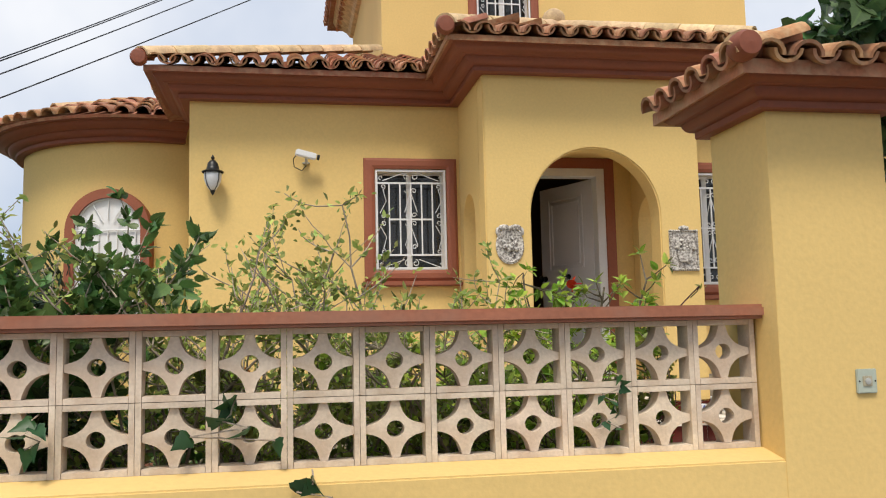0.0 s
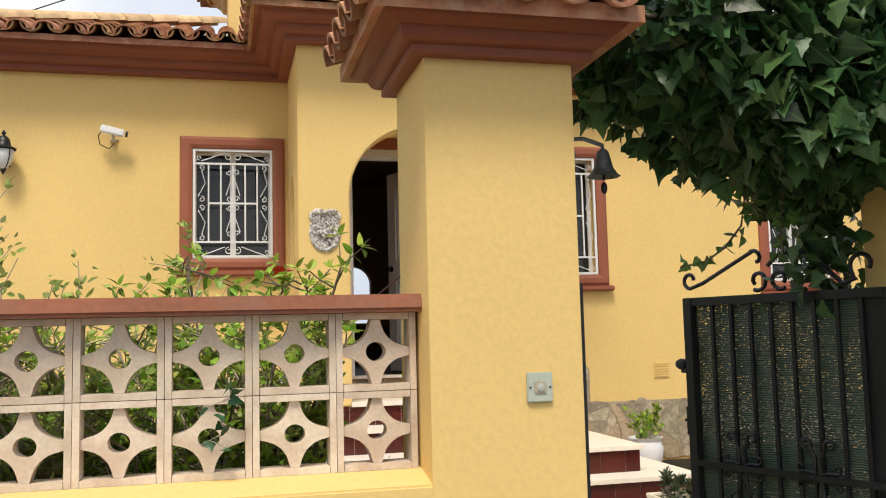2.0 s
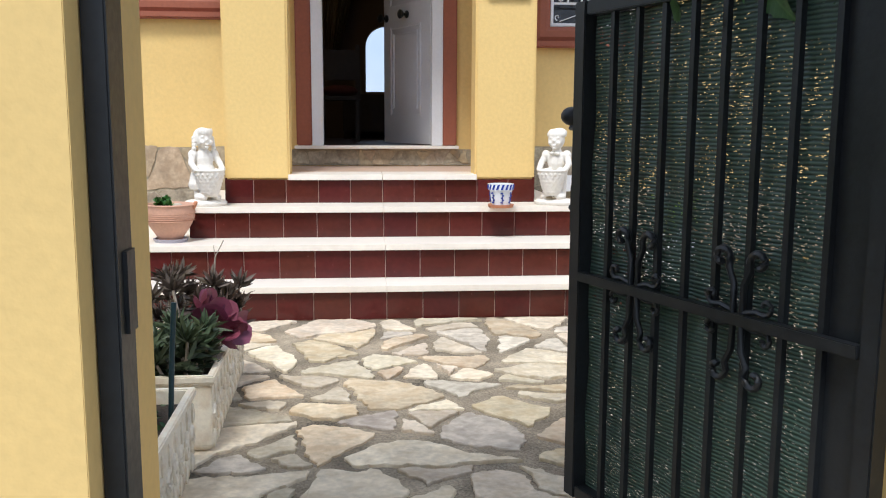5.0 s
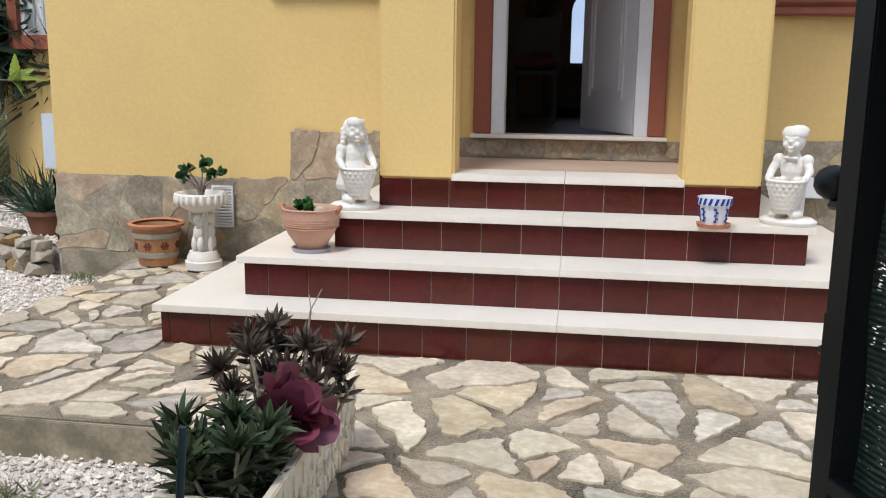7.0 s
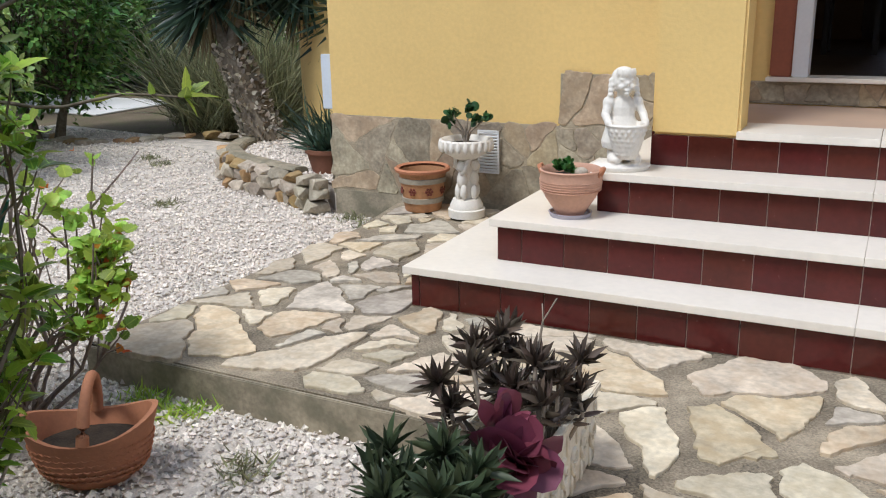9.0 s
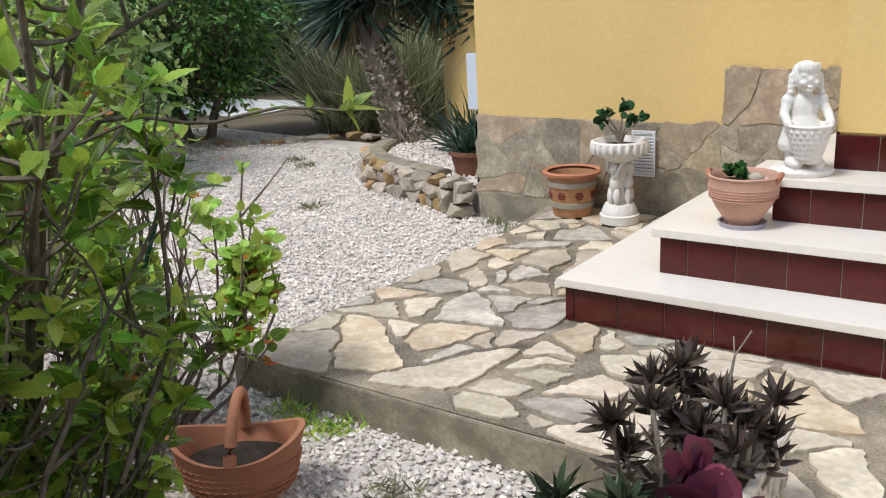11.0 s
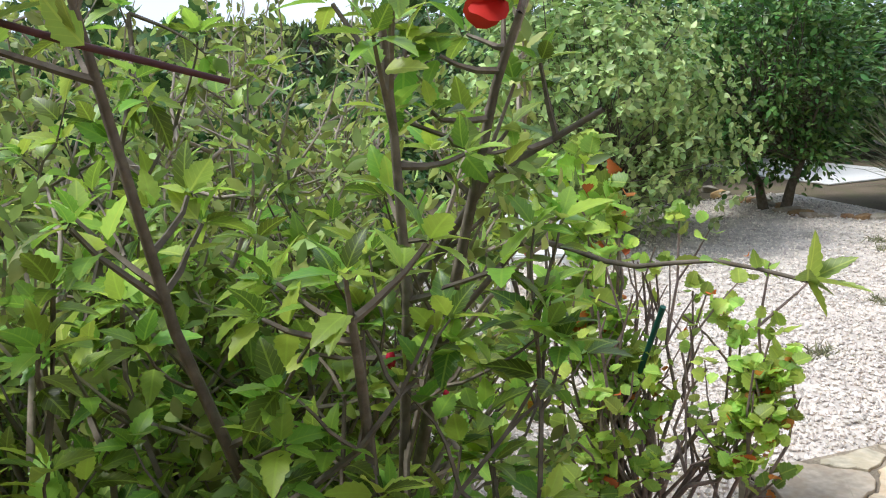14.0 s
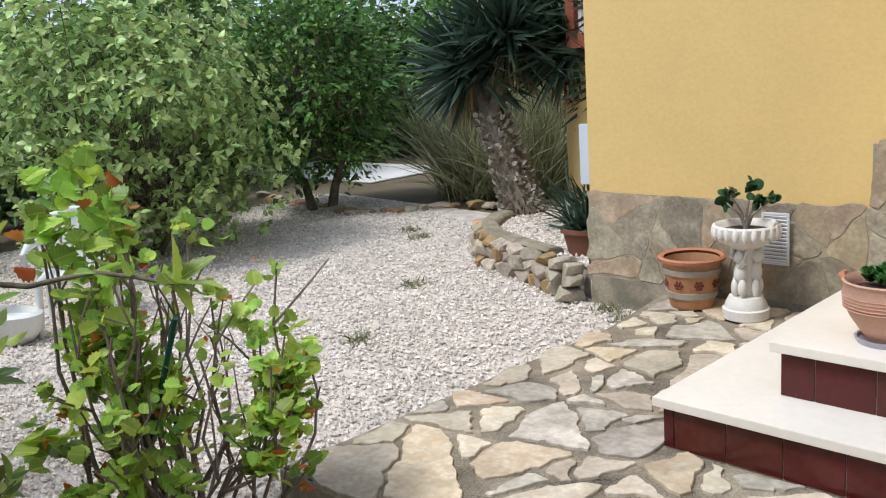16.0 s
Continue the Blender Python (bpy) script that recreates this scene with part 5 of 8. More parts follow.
sc_ = thing("security_camera", "white bullet camera on a wall bracket", "camera", (0.24, WALL_Y, 2.96))
part("housing", Shape().box(-0.10, -0.03, -0.03, 0.09, 0.03, 0.03), WHITEPAINT, sc_, bevel=0.008, at=pose(0.0, -0.13, 0.06, 0, 12, 8))
part("lens", Shape().lathe([(0.0, 0.0), (0.024, 0.0), (0.026, 0.02), (0.0, 0.02)], 16), BLACKIRON, sc_, "dark lens", at=pose(0.10, -0.12, 0.04, 0, 100, 8))
part("bracket", Shape().tube([(0, -0.005, 0), (0, -0.06, 0.0), (0, -0.12, 0.035)], 0.014, 8).lathe([(0.0, 0.0), (0.035, 0.0), (0.035, 0.012), (0.0, 0.014)], 16), GREYMETAL, sc_)
part("cable", Shape().tube([(-0.09, -0.11, 0.06), (-0.12, -0.08, 0.03), (-0.11, -0.05, -0.04), (-0.04, -0.02, -0.07), (0.0, -0.01, -0.02)], 0.005, 5), BLACKIRON, sc_, "black loop of cable", smooth=60)

# relief plaques beside the arch
PLQ = material("antiqued_plaster", (0.66, 0.63, 0.58), 0.8, 0.12, 20, 90, 0.4, tint=(0.10, 0.08, 0.07), stain=0.85)
rq = random.Random(8)
op_ = thing("oval_plaque", "oval antiqued plaster plaque of fruit under a bow", "plaque", (1.905, PORCH_Y, 2.06))
part("medallion", Shape().lathe([(0.0, 0.0), (0.125, 0.0), (0.125, 0.012), (0.112, 0.022), (0.098, 0.014), (0.0, 0.012)], 32, squash=(0.98, 1.25)), PLQ, op_, smooth=40, at=pose(0, 0, 0, 90))
fr_ = Shape()
for k in range(26):
    a, r = rq.uniform(0, 6.28), rq.uniform(0, 0.07)
    fr_.ball((r * math.cos(a), -0.022, r * 1.2 * math.sin(a) - 0.01), rq.uniform(0.012, 0.024), 8, 5)
part("fruit", fr_, PLQ, op_, "heaped relief fruit", smooth=60)
bo = Shape()
for e in (-1, 1):
    bo.ball((e * 0.05, -0.02, 0.155), (0.05, 0.015, 0.026), 10, 6).ball((e * 0.10, -0.016, 0.12), (0.024, 0.012, 0.04), 8, 5)
part("bow", bo.ball((0, -0.026, 0.15), 0.02), PLQ, op_, "relief ribbon bow", smooth=60)
rp_ = thing("basket_plaque", "rectangular antiqued plaster plaque of a flower basket", "plaque", (3.465, PORCH_Y, 2.02))
part("panel", Shape().box(-0.135, -0.012, -0.185, 0.135, 0.0, 0.175), PLQ, rp_, bevel=0.004)
bd = Shape()
for k in range(16):
    for x in (-0.122, 0.122):
        bd.ball((x, -0.018, -0.172 + 0.0225 * k), (0.012, 0.012, 0.011), 6, 4)
for k in range(11):
    for z in (-0.172, 0.165):
        bd.ball((-0.112 + 0.0224 * k, -0.018, z), (0.011, 0.012, 0.012), 6, 4)
part("border", bd.ball((0, -0.02, 0.19), (0.05, 0.016, 0.022)), PLQ, rp_, "beaded relief border", smooth=60)
fl_ = Shape()
for k in range(34):
    a, r = rq.uniform(0, 3.14), rq.uniform(0.0, 0.085)
    fl_.ball((r * math.cos(a), -0.022, 0.0 + r * math.sin(a)), rq.uniform(0.01, 0.02), 7, 5)
part("bouquet", fl_, PLQ, rp_, "relief flowers", smooth=60)
part("basket", Shape().prism([(-0.055, -0.11), (0.055, -0.11), (0.075, -0.01), (-0.075, -0.01)], -0.035, -0.012), PLQ, rp_, "relief basket", bevel=0.006)

vt = thing("vent_grille", "white slatted vent grille in the stone plinth", "vent", (0.40, WALL_Y - 0.045, 0.38))
part("frame", pierced(Shape(), -0.075, 0.075, -0.14, 0.14, -0.012, 0.0, [(-0.062, 0.062, -0.127, 0.127)]), WHITEPAINT, vt, bevel=0.002)
for k in range(13):
    part("slat", Shape().box(-0.062, -0.004, -0.007, 0.062, 0.004, 0.007), WHITEPAINT, vt, at=pose(0, -0.006, -0.118 + 0.0197 * k, 35))
v2 = thing("wall_vent", "small yellow painted wall vent", "vent", (5.25, WALL_Y, 0.86))
part("plate", Shape().box(-0.08, -0.008, -0.08, 0.08, 0, 0.08), YELLOW, v2, bevel=0.002)
for k in range(6):
    part("slat", Shape().box(-0.07, -0.014, -0.005, 0.07, -0.006, 0.005), YELLOW, v2, at=pose(0, 0, -0.06 + 0.024 * k))
jb = thing("junction_box", "white plastic junction box at the stone plinth", "box", (4.17, WALL_Y - 0.045, 0.62))
part("case", Shape().box(-0.10, -0.06, -0.06, 0.10, 0.0, 0.06), WHITEPAINT, jb, bevel=0.006)
sw = thing("porch_switch", "small white switch on the porch wall", "switch", (3.445, 7.66, 2.0))
part("plate", Shape().box(-0.012, -0.03, -0.04, 0.0, 0.03, 0.04), WHITEPAINT, sw, bevel=0.003)
dp = thing("shutter_edge", "pale blue-white shutter standing open by the house corner", "shutter", (-0.83, 8.6, 0.57))
part("board", Shape().box(-0.20, -0.02, 0.0, -0.012, 0.02, 0.39), material("pale_blue_white_paint", (0.60, 0.66, 0.74), 0.5, 0.04, 3, 50, 0.04), dp, bevel=0.004)
part("batten", Shape().box(-0.014, -0.03, 0.06, 0.012, 0.03, 0.12).box(-0.014, -0.03, 0.39 - 0.12, 0.012, 0.03, 0.39 - 0.06), WHITEPAINT, dp)

# overhead cables
for a, b in (((-7.56, 12.8, 3.08), (3.02, 24.8, 13.05)), ((-6.58, 12.8, 3.88), (0.28, 24.8, 12.42)), ((-6.06, 12.8, 4.32), (-1.18, 24.8, 12.08)), ((-5.97, 12.8, 4.41), (-1.41, 24.8, 12.01))):
    a, b = Vector(a), Vector(b)
    a, b = a - (b - a) * 0.12, b + (b - a) * 0.6
    tagged(part("overhead_cable", Shape().tube([a.lerp(b, u / 16) - Vector((0, 0, 0.9 * (u / 16) * (1 - u / 16))) for u in range(17)], 0.013, 5), BLACKIRON, smooth=60), "black cable strung across the sky", "cable", "cables in the sky")

# ---- pots, planters, statues ----
def soil(parent, r, z, squash=(1, 1)):
    return part("soil", Shape().lathe([(0.0, z + 0.004), (r * 0.5, z + 0.006), (r, z)], 20, squash=squash), SOIL, parent, "dark potting soil")


tp = thing("patterned_pot", "terracotta pot with grey bands and flower motifs", "pot", (0.01, 8.16, 0.008))
part("body", Shape().lathe([(0.0, 0.0), (0.115, 0.0), (0.12, 0.01), (0.155, 0.26), (0.15, 0.26), (0.118, 0.03), (0.0, 0.02)], 36), material("ochre_terracotta", (0.47, 0.235, 0.11), 0.75, 0.12, 7, 60, 0.2), tp, smooth=40)
part("rim", Shape().lathe([(0.155, 0.255), (0.178, 0.258), (0.182, 0.275), (0.17, 0.285), (0.15, 0.275)], 36), TERRA, tp, "rolled wavy rim", smooth=50)
MOTIF = material("dark_red_glaze", (0.16, 0.035, 0.02), 0.6, 0.1, 8, 60, 0.1)
GREYBAND = material("grey_glaze_band", (0.36, 0.32, 0.25), 0.7, 0.12, 8, 60, 0.1)
for z in (0.075, 0.205):
    r = 0.12 + 0.14 * z
    part("band", Shape().lathe([(r - 0.004, z - 0.018), (r + 0.005, z - 0.016), (r + 0.009, z + 0.016), (r - 0.002, z + 0.018)], 36), GREYBAND, tp, "grey painted band", smooth=40)
for k in range(8):
    a = k * math.pi / 4
    fm = Shape().ball((0, 0, 0), (0.009, 0.009, 0.005), 8, 4)
    for q in range(6):
        fm.ball((0.019 * math.cos(q * 1.047), 0.019 * math.sin(q * 1.047), 0), (0.010, 0.010, 0.005), 6, 4)
    part("flower_motif", fm, MOTIF, tp, "dark red flower motif", at=Matrix.Translation((0.1405 * math.cos(a), 0.1405 * math.sin(a), 0.14)) @ Matrix.Rotation(a + math.pi / 2, 4, "Z") @ Matrix.Rotation(radians(83), 4, "X"))
soil(tp, 0.145, 0.21)

pd = thing("cherub_pedestal", "white cast stone pedestal of entwined cherub figures", "pedestal", (0.355, 8.10, 0.008))
part("base", Shape().lathe([(0.0, 0.0), (0.115, 0.0), (0.118, 0.05), (0.105, 0.055), (0.105, 0.075), (0.092, 0.10), (0.085, 0.115), (0.0, 0.115)], 28), STATUE, pd, smooth=40)
fg = Shape()
for k in range(3):
    a = 0.4 + k * 2.094
    c, s = math.cos(a), math.sin(a)
    fg.ball((0.045 * c, 0.045 * s, 0.24), (0.036, 0.036, 0.055)).ball((0.052 * c, 0.052 * s, 0.325), (0.032, 0.032, 0.034)).ball((0.062 * c - 0.02 * s, 0.062 * s + 0.02 * c, 0.165), (0.024, 0.024, 0.05)).ball((0.05 * c + 0.03 * s, 0.05 * s - 0.03 * c, 0.16), (0.022, 0.022, 0.05)).tube([(0.06 * c, 0.06 * s, 0.27), (0.075 * c - 0.04 * s, 0.075 * s + 0.04 * c, 0.31), (0.05 * c - 0.05 * s, 0.05 * s + 0.05 * c, 0.375)], 0.014, 6)
part("cherub_relief", fg.lathe([(0.04, 0.11), (0.04, 0.38)], 12), STATUE, pd, "white cast figures", smooth=60)
part("bowl", Shape().lathe([(0.0, 0.365), (0.07, 0.37), (0.13, 0.405), (0.16, 0.445), (0.165, 0.485), (0.155, 0.495), (0.14, 0.485), (0.12, 0.44), (0.0, 0.43)], 36), STATUE, pd, "scalloped white bowl", smooth=50)
sc2 = Shape()
for k in range(22):
    a = 2 * math.pi * k / 22
    sc2.ball((0.158 * math.cos(a), 0.158 * math.sin(a), 0.455), (0.018, 0.018, 0.04), 6, 5)
part("scallops", sc2, STATUE, pd, smooth=60)
soil(pd, 0.125, 0.46)

bp_ = thing("bowl_pot", "pale terracotta bowl pot with two small handles", "pot", (1.44, 6.93, 0.386))
part("saucer", Shape().lathe([(0.0, 0.0), (0.09, 0.0), (0.10, 0.02), (0.092, 0.02), (0.085, 0.008), (0.0, 0.008)], 32), material("lilac_grey_plastic", (0.42, 0.40, 0.46), 0.5, 0.05, 5, 50, 0.05), bp_, "lilac grey saucer", smooth=40)
part("body", Shape().lathe([(0.0, 0.012), (0.065, 0.012), (0.075, 0.03), (0.115, 0.09), (0.138, 0.14), (0.142, 0.175), (0.135, 0.205), (0.142, 0.215), (0.136, 0.22), (0.122, 0.2), (0.125, 0.15), (0.0, 0.14)], 40), TERRAPALE, bp_, smooth=50)
for z in (0.125, 0.135, 0.147, 0.158, 0.17):
    part("groove_ring", Shape().lathe([(0.130 + 0.12 * (z - 0.125), z - 0.004), (0.139 + 0.10 * (z - 0.125), z), (0.130 + 0.12 * (z - 0.125), z + 0.004)], 40), TERRAPALE, bp_, smooth=50)
for e in (-1, 1):
    part("handle", Shape().tube([(e * 0.13, -0.02, 0.19), (e * 0.148, -0.012, 0.225), (e * 0.148, 0.012, 0.225), (e * 0.13, 0.02, 0.19)], 0.011, 8), TERRA, bp_, smooth=60)
soil(bp_, 0.122, 0.18)
sp_ = part("stone", Shape().ball((0.04, 0.02, 0.2), (0.035, 0.03, 0.022)), ROCK, bp_, "grey stone in the pot", smooth=60)

CER = material("white_glazed_ceramic", (0.74, 0.76, 0.80), 0.18, 0.03, 6, 50, 0.02)
COBALT = material("cobalt_glaze", (0.03, 0.06, 0.33), 0.2, 0.1, 9, 60, 0.02)
bl = thing("blue_white_pot", "blue and white glazed pot on a terracotta saucer", "pot", (3.375, 6.97, 0.572))
part("saucer", Shape().lathe([(0.0, 0.0), (0.085, 0.0), (0.092, 0.022), (0.085, 0.022), (0.0, 0.01)], 28), TERRA, bl, "terracotta saucer", smooth=40)
part("body", Shape().lathe([(0.0, 0.012), (0.062, 0.012), (0.078, 0.12), (0.088, 0.122), (0.092, 0.165), (0.084, 0.165), (0.07, 0.1), (0.0, 0.1)], 32), CER, bl, smooth=40)
for k in range(18):
    a = 2 * math.pi * k / 18
    part("stripe", Shape().add([(0.0905 * math.cos(a + o), 0.0905 * math.sin(a + o), z) for o, z in ((0.0, 0.126), (0.16, 0.126), (0.30, 0.162), (0.14, 0.162))] + [(0.0935 * math.cos(a + o), 0.0935 * math.sin(a + o), z) for o, z in ((0.0, 0.126), (0.16, 0.126), (0.30, 0.162), (0.14, 0.162))], [(0, 1, 2, 3), (7, 6, 5, 4), (0, 4, 5, 1), (1, 5, 6, 2), (2, 6, 7, 3), (3, 7, 4, 0)]), COBALT, bl, "cobalt stripe")
mo = Shape()
for k in range(5):
    a = -1.57 + (k - 2) * 0.95
    for q in range(-2, 3):
        z = 0.07 + q * 0.016
        r = 0.0735 + 0.15 * (z - 0.07) + 0.0005
        aa = a + 0.09 * (1 if q % 2 else -1) * (0.6 + 0.2 * abs(q))
        mo.ball((r * math.cos(aa), r * math.sin(aa), z), (0.008, 0.008, 0.006), 6, 4)
    mo.tube([((0.0735 + 0.15 * (z - 0.07)) * math.cos(a), (0.0735 + 0.15 * (z - 0.07)) * math.sin(a), z) for z in (0.03, 0.07, 0.108)], 0.003, 5)
part("leaf_motif", mo, COBALT, bl, "cobalt painted sprigs", smooth=60)
soil(bl, 0.075, 0.145)
bl.matrix_basis = bl.matrix_basis @ Matrix.Scale(0.86, 4)


def sculpt(name, label, sh, at, turn):
    """A statue: forms fused into one cast skin."""
    ob = part(name, sh, STATUE, smooth=180, at=pose(*at, 0, 0, turn))
    m = ob.modifiers.new("fuse", "REMESH")
    m.mode, m.voxel_size, m.use_smooth_shade = "VOXEL", 0.005, True
    s = ob.modifiers.new("soften", "SMOOTH")
    s.factor, s.iterations = 0.4, 1
    return tagged(ob, label, "statue")


def figure(girl):
    """Shapes of a child figure holding a basket, facing -y."""
    s = Shape()
    s.lathe([(0.0, 0.0), (0.115, 0.0), (0.12, 0.02), (0.10, 0.035), (0.0, 0.04)], 24, squash=(1.12, 0.9))
    for e in (-1, 1):
        s.ball((e * 0.045, -0.04, 0.055), (0.035, 0.055, 0.026))
        s.tube([(e * 0.042, 0.0, 0.05), (e * 0.04, 0.005, 0.16), (e * 0.035, 0.01, 0.22)], [0.028, 0.03, 0.04], 10)
    if girl:
        s.lathe([(0.0, 0.10), (0.09, 0.10), (0.095, 0.13), (0.075, 0.20), (0.055, 0.25), (0.0, 0.26)], 22, (0, 0.012, 0), (1, 0.8))
    s.ball((0, 0.01, 0.27), (0.06, 0.045, 0.075)).ball((0, 0.012, 0.335), (0.03, 0.028, 0.03))
    s.ball((0, 0.0, 0.40), (0.052, 0.055, 0.06), 16, 12)
    s.ball((0, -0.053, 0.395), (0.008, 0.01, 0.009)).ball((-0.024, -0.043, 0.38), (0.016, 0.013, 0.014)).ball((0.024, -0.043, 0.38), (0.016, 0.013, 0.014)).ball((0, -0.049, 0.366), (0.014, 0.010, 0.005)).ball((0, -0.045, 0.350), (0.014, 0.012, 0.009)).ball((-0.02, -0.046, 0.413), (0.014, 0.009, 0.004)).ball((0.02, -0.046, 0.413), (0.014, 0.009, 0.004))
    for e in (-1, 1):
        s.ball((e * 0.066, 0.008, 0.305), (0.03, 0.03, 0.032))
        s.tube([(e * 0.07, 0.005, 0.30), (e * 0.088, -0.02, 0.255), (e * 0.085, -0.065, 0.225)], [0.022, 0.02, 0.017], 10)
        s.ball((e * 0.083, -0.07, 0.222), 0.02)
    if girl:
        s.ball((0, 0.012, 0.418), (0.056, 0.056, 0.05), 16, 10)
        for k in range(7):
            s.ball((-0.039 + 0.013 * k, -0.047 + 0.0022 * (k - 3) ** 2, 0.441), (0.0065, 0.016, 0.024))
        for e in (-1, 1):
            for k in range(4):
                s.ball((e * (0.056 + 0.002 * k), 0.01 - 0.004 * k, 0.405 - 0.021 * k), (0.015, 0.016, 0.014))
    else:
        s.lathe([(0.0, 0.42), (0.057, 0.42), (0.061, 0.427), (0.058, 0.442), (0.045, 0.462), (0.0, 0.47)], 20, (0, 0.006, 0)).ball((0.012, 0.022, 0.445), (0.05, 0.045, 0.028))
        s.ball((-0.018, -0.035, 0.318), (0.02, 0.012, 0.009)).ball((0.018, -0.035, 0.318), (0.02, 0.012, 0.009))
    s.lathe([(0.0, 0.06), (0.042, 0.06), (0.06, 0.10), (0.075, 0.15), (0.085, 0.20), (0.09, 0.215), (0.078, 0.212), (0.06, 0.17), (0.0, 0.16)], 26, (0, -0.07, 0))
    rows = 0
    for z in (0.085, 0.107, 0.129, 0.151, 0.173, 0.193):
        r = 0.05 + (z - 0.085) * 0.31
        rows += 1
        for k in range(18):
            a = 2 * math.pi * (k + 0.5 * (rows % 2)) / 18
            s.ball((r * math.cos(a), -0.07 + r * math.sin(a), z), (0.009, 0.009, 0.010), 6, 4)
    s.lathe([(0.082, 0.205), (0.094, 0.215), (0.082, 0.225), (0.076, 0.215), (0.082, 0.205)], 26, (0, -0.07, 0))
    return s


sculpt("girl_statue", "white cast stone statue of a plaited figure holding a basket", figure(True), (1.605, 7.16, 0.572), 32)
sculpt("boy_statue", "white cast stone statue of a capped figure holding a basket", figure(False), (3.745, 7.14, 0.572), -30)


def trough(at, turn, length, width=0.28, h=0.26):
    t = thing("planter_trough", "cream cast trough planter with relief leaf scrolls", "planter", at, turn, "cream trough planters")
    w, l = width / 2, length / 2
    sh = Shape()
    rings = [(w - 0.03, l - 0.03, 0.0), (w - 0.012, l - 0.012, 0.02), (w - 0.012, l - 0.012, h - 0.035), (w, l, h - 0.025), (w, l, h), (w - 0.025, l - 0.025, h), (w - 0.03, l - 0.03, h - 0.07)]
    vs, fs = [], []
    for a, b, z in rings:
        vs += [(-a, -b, z), (a, -b, z), (a, b, z), (-a, b, z)]
    for i in range(len(rings) - 1):
        fs += [(4 * i + k, 4 * i + (k + 1) % 4, 4 * i + 4 + (k + 1) % 4, 4 * i + 4 + k) for k in range(4)]
    part("body", sh.add(vs, fs + [(3, 2, 1, 0)]), PLANTER, t, bevel=0.004)
    rr = random.Random(3)
    for sx in (-1, 1):
        rel = Shape()
        x = sx * (w - 0.010)
        n = int(length / 0.085)
        for k in range(n):
            y = -l + 0.05 + (length - 0.1) * k / (n - 1)
            rel.tube([(x, y + q[0] * 0.9, 0.115 + q[2] * 1.4) for q in spiral((0, 0), 0.034, 90 if k % 2 else -90, 1.2 if k % 2 else -1.2, 12)], 0.008, 6)
            for e in (-1, 1):
                rel.ball((x, y + e * 0.022, 0.115 + e * 0.07), (0.008, 0.012, 0.035), 6, 5).ball((x, y, 0.04), (0.008, 0.016, 0.022), 6, 5)
        part("relief", rel, PLANTER, t, "moulded relief scrolls", smooth=60)
    part("soil", Shape().box(-w + 0.03, -l + 0.03, h - 0.07, w - 0.03, l - 0.03, h - 0.045), SOIL, t, "dark potting soil")
    return t


trough((1.905, 5.02, 0.006), 1.5, 0.98)
trough((1.885, 3.93, 0.006), 0.5, 0.98)
trough((3.77, 5.03, 0.006), 0, 1.0)
bkp = thing("nursery_pot", "black plastic nursery pot standing in the trough", "pot", (1.86, 4.2, 0.20))
part("body", Shape().lathe([(0.0, 0.0), (0.06, 0.0), (0.075, 0.09), (0.08, 0.09), (0.08, 0.1), (0.07, 0.1), (0.06, 0.03), (0.0, 0.03)], 24), BLACKIRON, bkp, smooth=40)
soil(bkp, 0.07, 0.07)
cane = tagged(part("plant_stake", Shape().tube([(1.98, 4.22, 0.16), (1.99, 4.23, 0.40), (2.0, 4.24, 0.57)], 0.008, 8), material("dark_green_plastic", (0.02, 0.05, 0.06), 0.5, 0.1, 6, 50, 0.05), smooth=60), "dark slim stake standing in the trough", "stake")

# clay basket pot
ck = thing("basket_pot", "terracotta basket pot with a hoop handle", "pot", (0.49, 4.96, -0.15), 38)
L_, W_ = 0.20, 0.135
vs, fs = [], []
NB = 36
prof = [(0.0, 0.0), (0.55, 0.0), (0.75, 0.04), (0.93, 0.10), (0.99, 0.15), (1.08, 0.19), (1.10, 0.20), (1.0, 0.198), (0.90, 0.15), (0.86, 0.13), (0.0, 0.13)]
for r, z in prof:
    for k in range(NB):
        a = 2 * math.pi * k / NB
        lift = (0.06 * abs(math.cos(a)) ** 2.2 - 0.012) * (z / 0.2) ** 2 if r >= 0.9 else 0
        vs.append((r * L_ * math.cos(a), r * W_ * math.sin(a), z + lift))
for i in range(len(prof) - 2):
    fs += [(i * NB + k, i * NB + (k + 1) % NB, (i + 1) * NB + (k + 1) % NB, (i + 1) * NB + k) for k in range(NB)]
part("body", Shape().add(vs, fs), TERRA, ck, smooth=50)
wv = Shape()
for row in range(6):
    z = 0.04 + row * 0.022
    rr_ = 0.78 + 0.2 * (row / 5) ** 0.6
    for k in range(40):
        a = 2 * math.pi * (k + 0.5 * (row % 2)) / 40
        ta = Vector((-math.sin(a) * L_, math.cos(a) * W_, 0)).normalized() * 0.011
        c = Vector((rr_ * L_ * math.cos(a), rr_ * W_ * math.sin(a), z))
        wv.tube([c - ta + Vector((0, 0, 0.006)), c, c + ta + Vector((0, 0, 0.006))], 0.0045, 5)
part("weave", wv, TERRA, ck, "incised basket weave", smooth=60)
part("handle", Shape().tube([(0.02 * math.sin(a) , W_ * 0.98 * math.cos(a), 0.19 + 0.17 * math.sin(a)) for a in [math.pi * k / 18 for k in range(19)]], [0.021 - 0.004 * math.sin(math.pi * k / 18) for k in range(19)], 10), TERRA, ck, "hoop handle", smooth=60)
part("soil", Shape().lathe([(0.0, 0.142), (0.85, 0.140)], 28, squash=(L_, W_)), SOIL, ck, "dry soil")

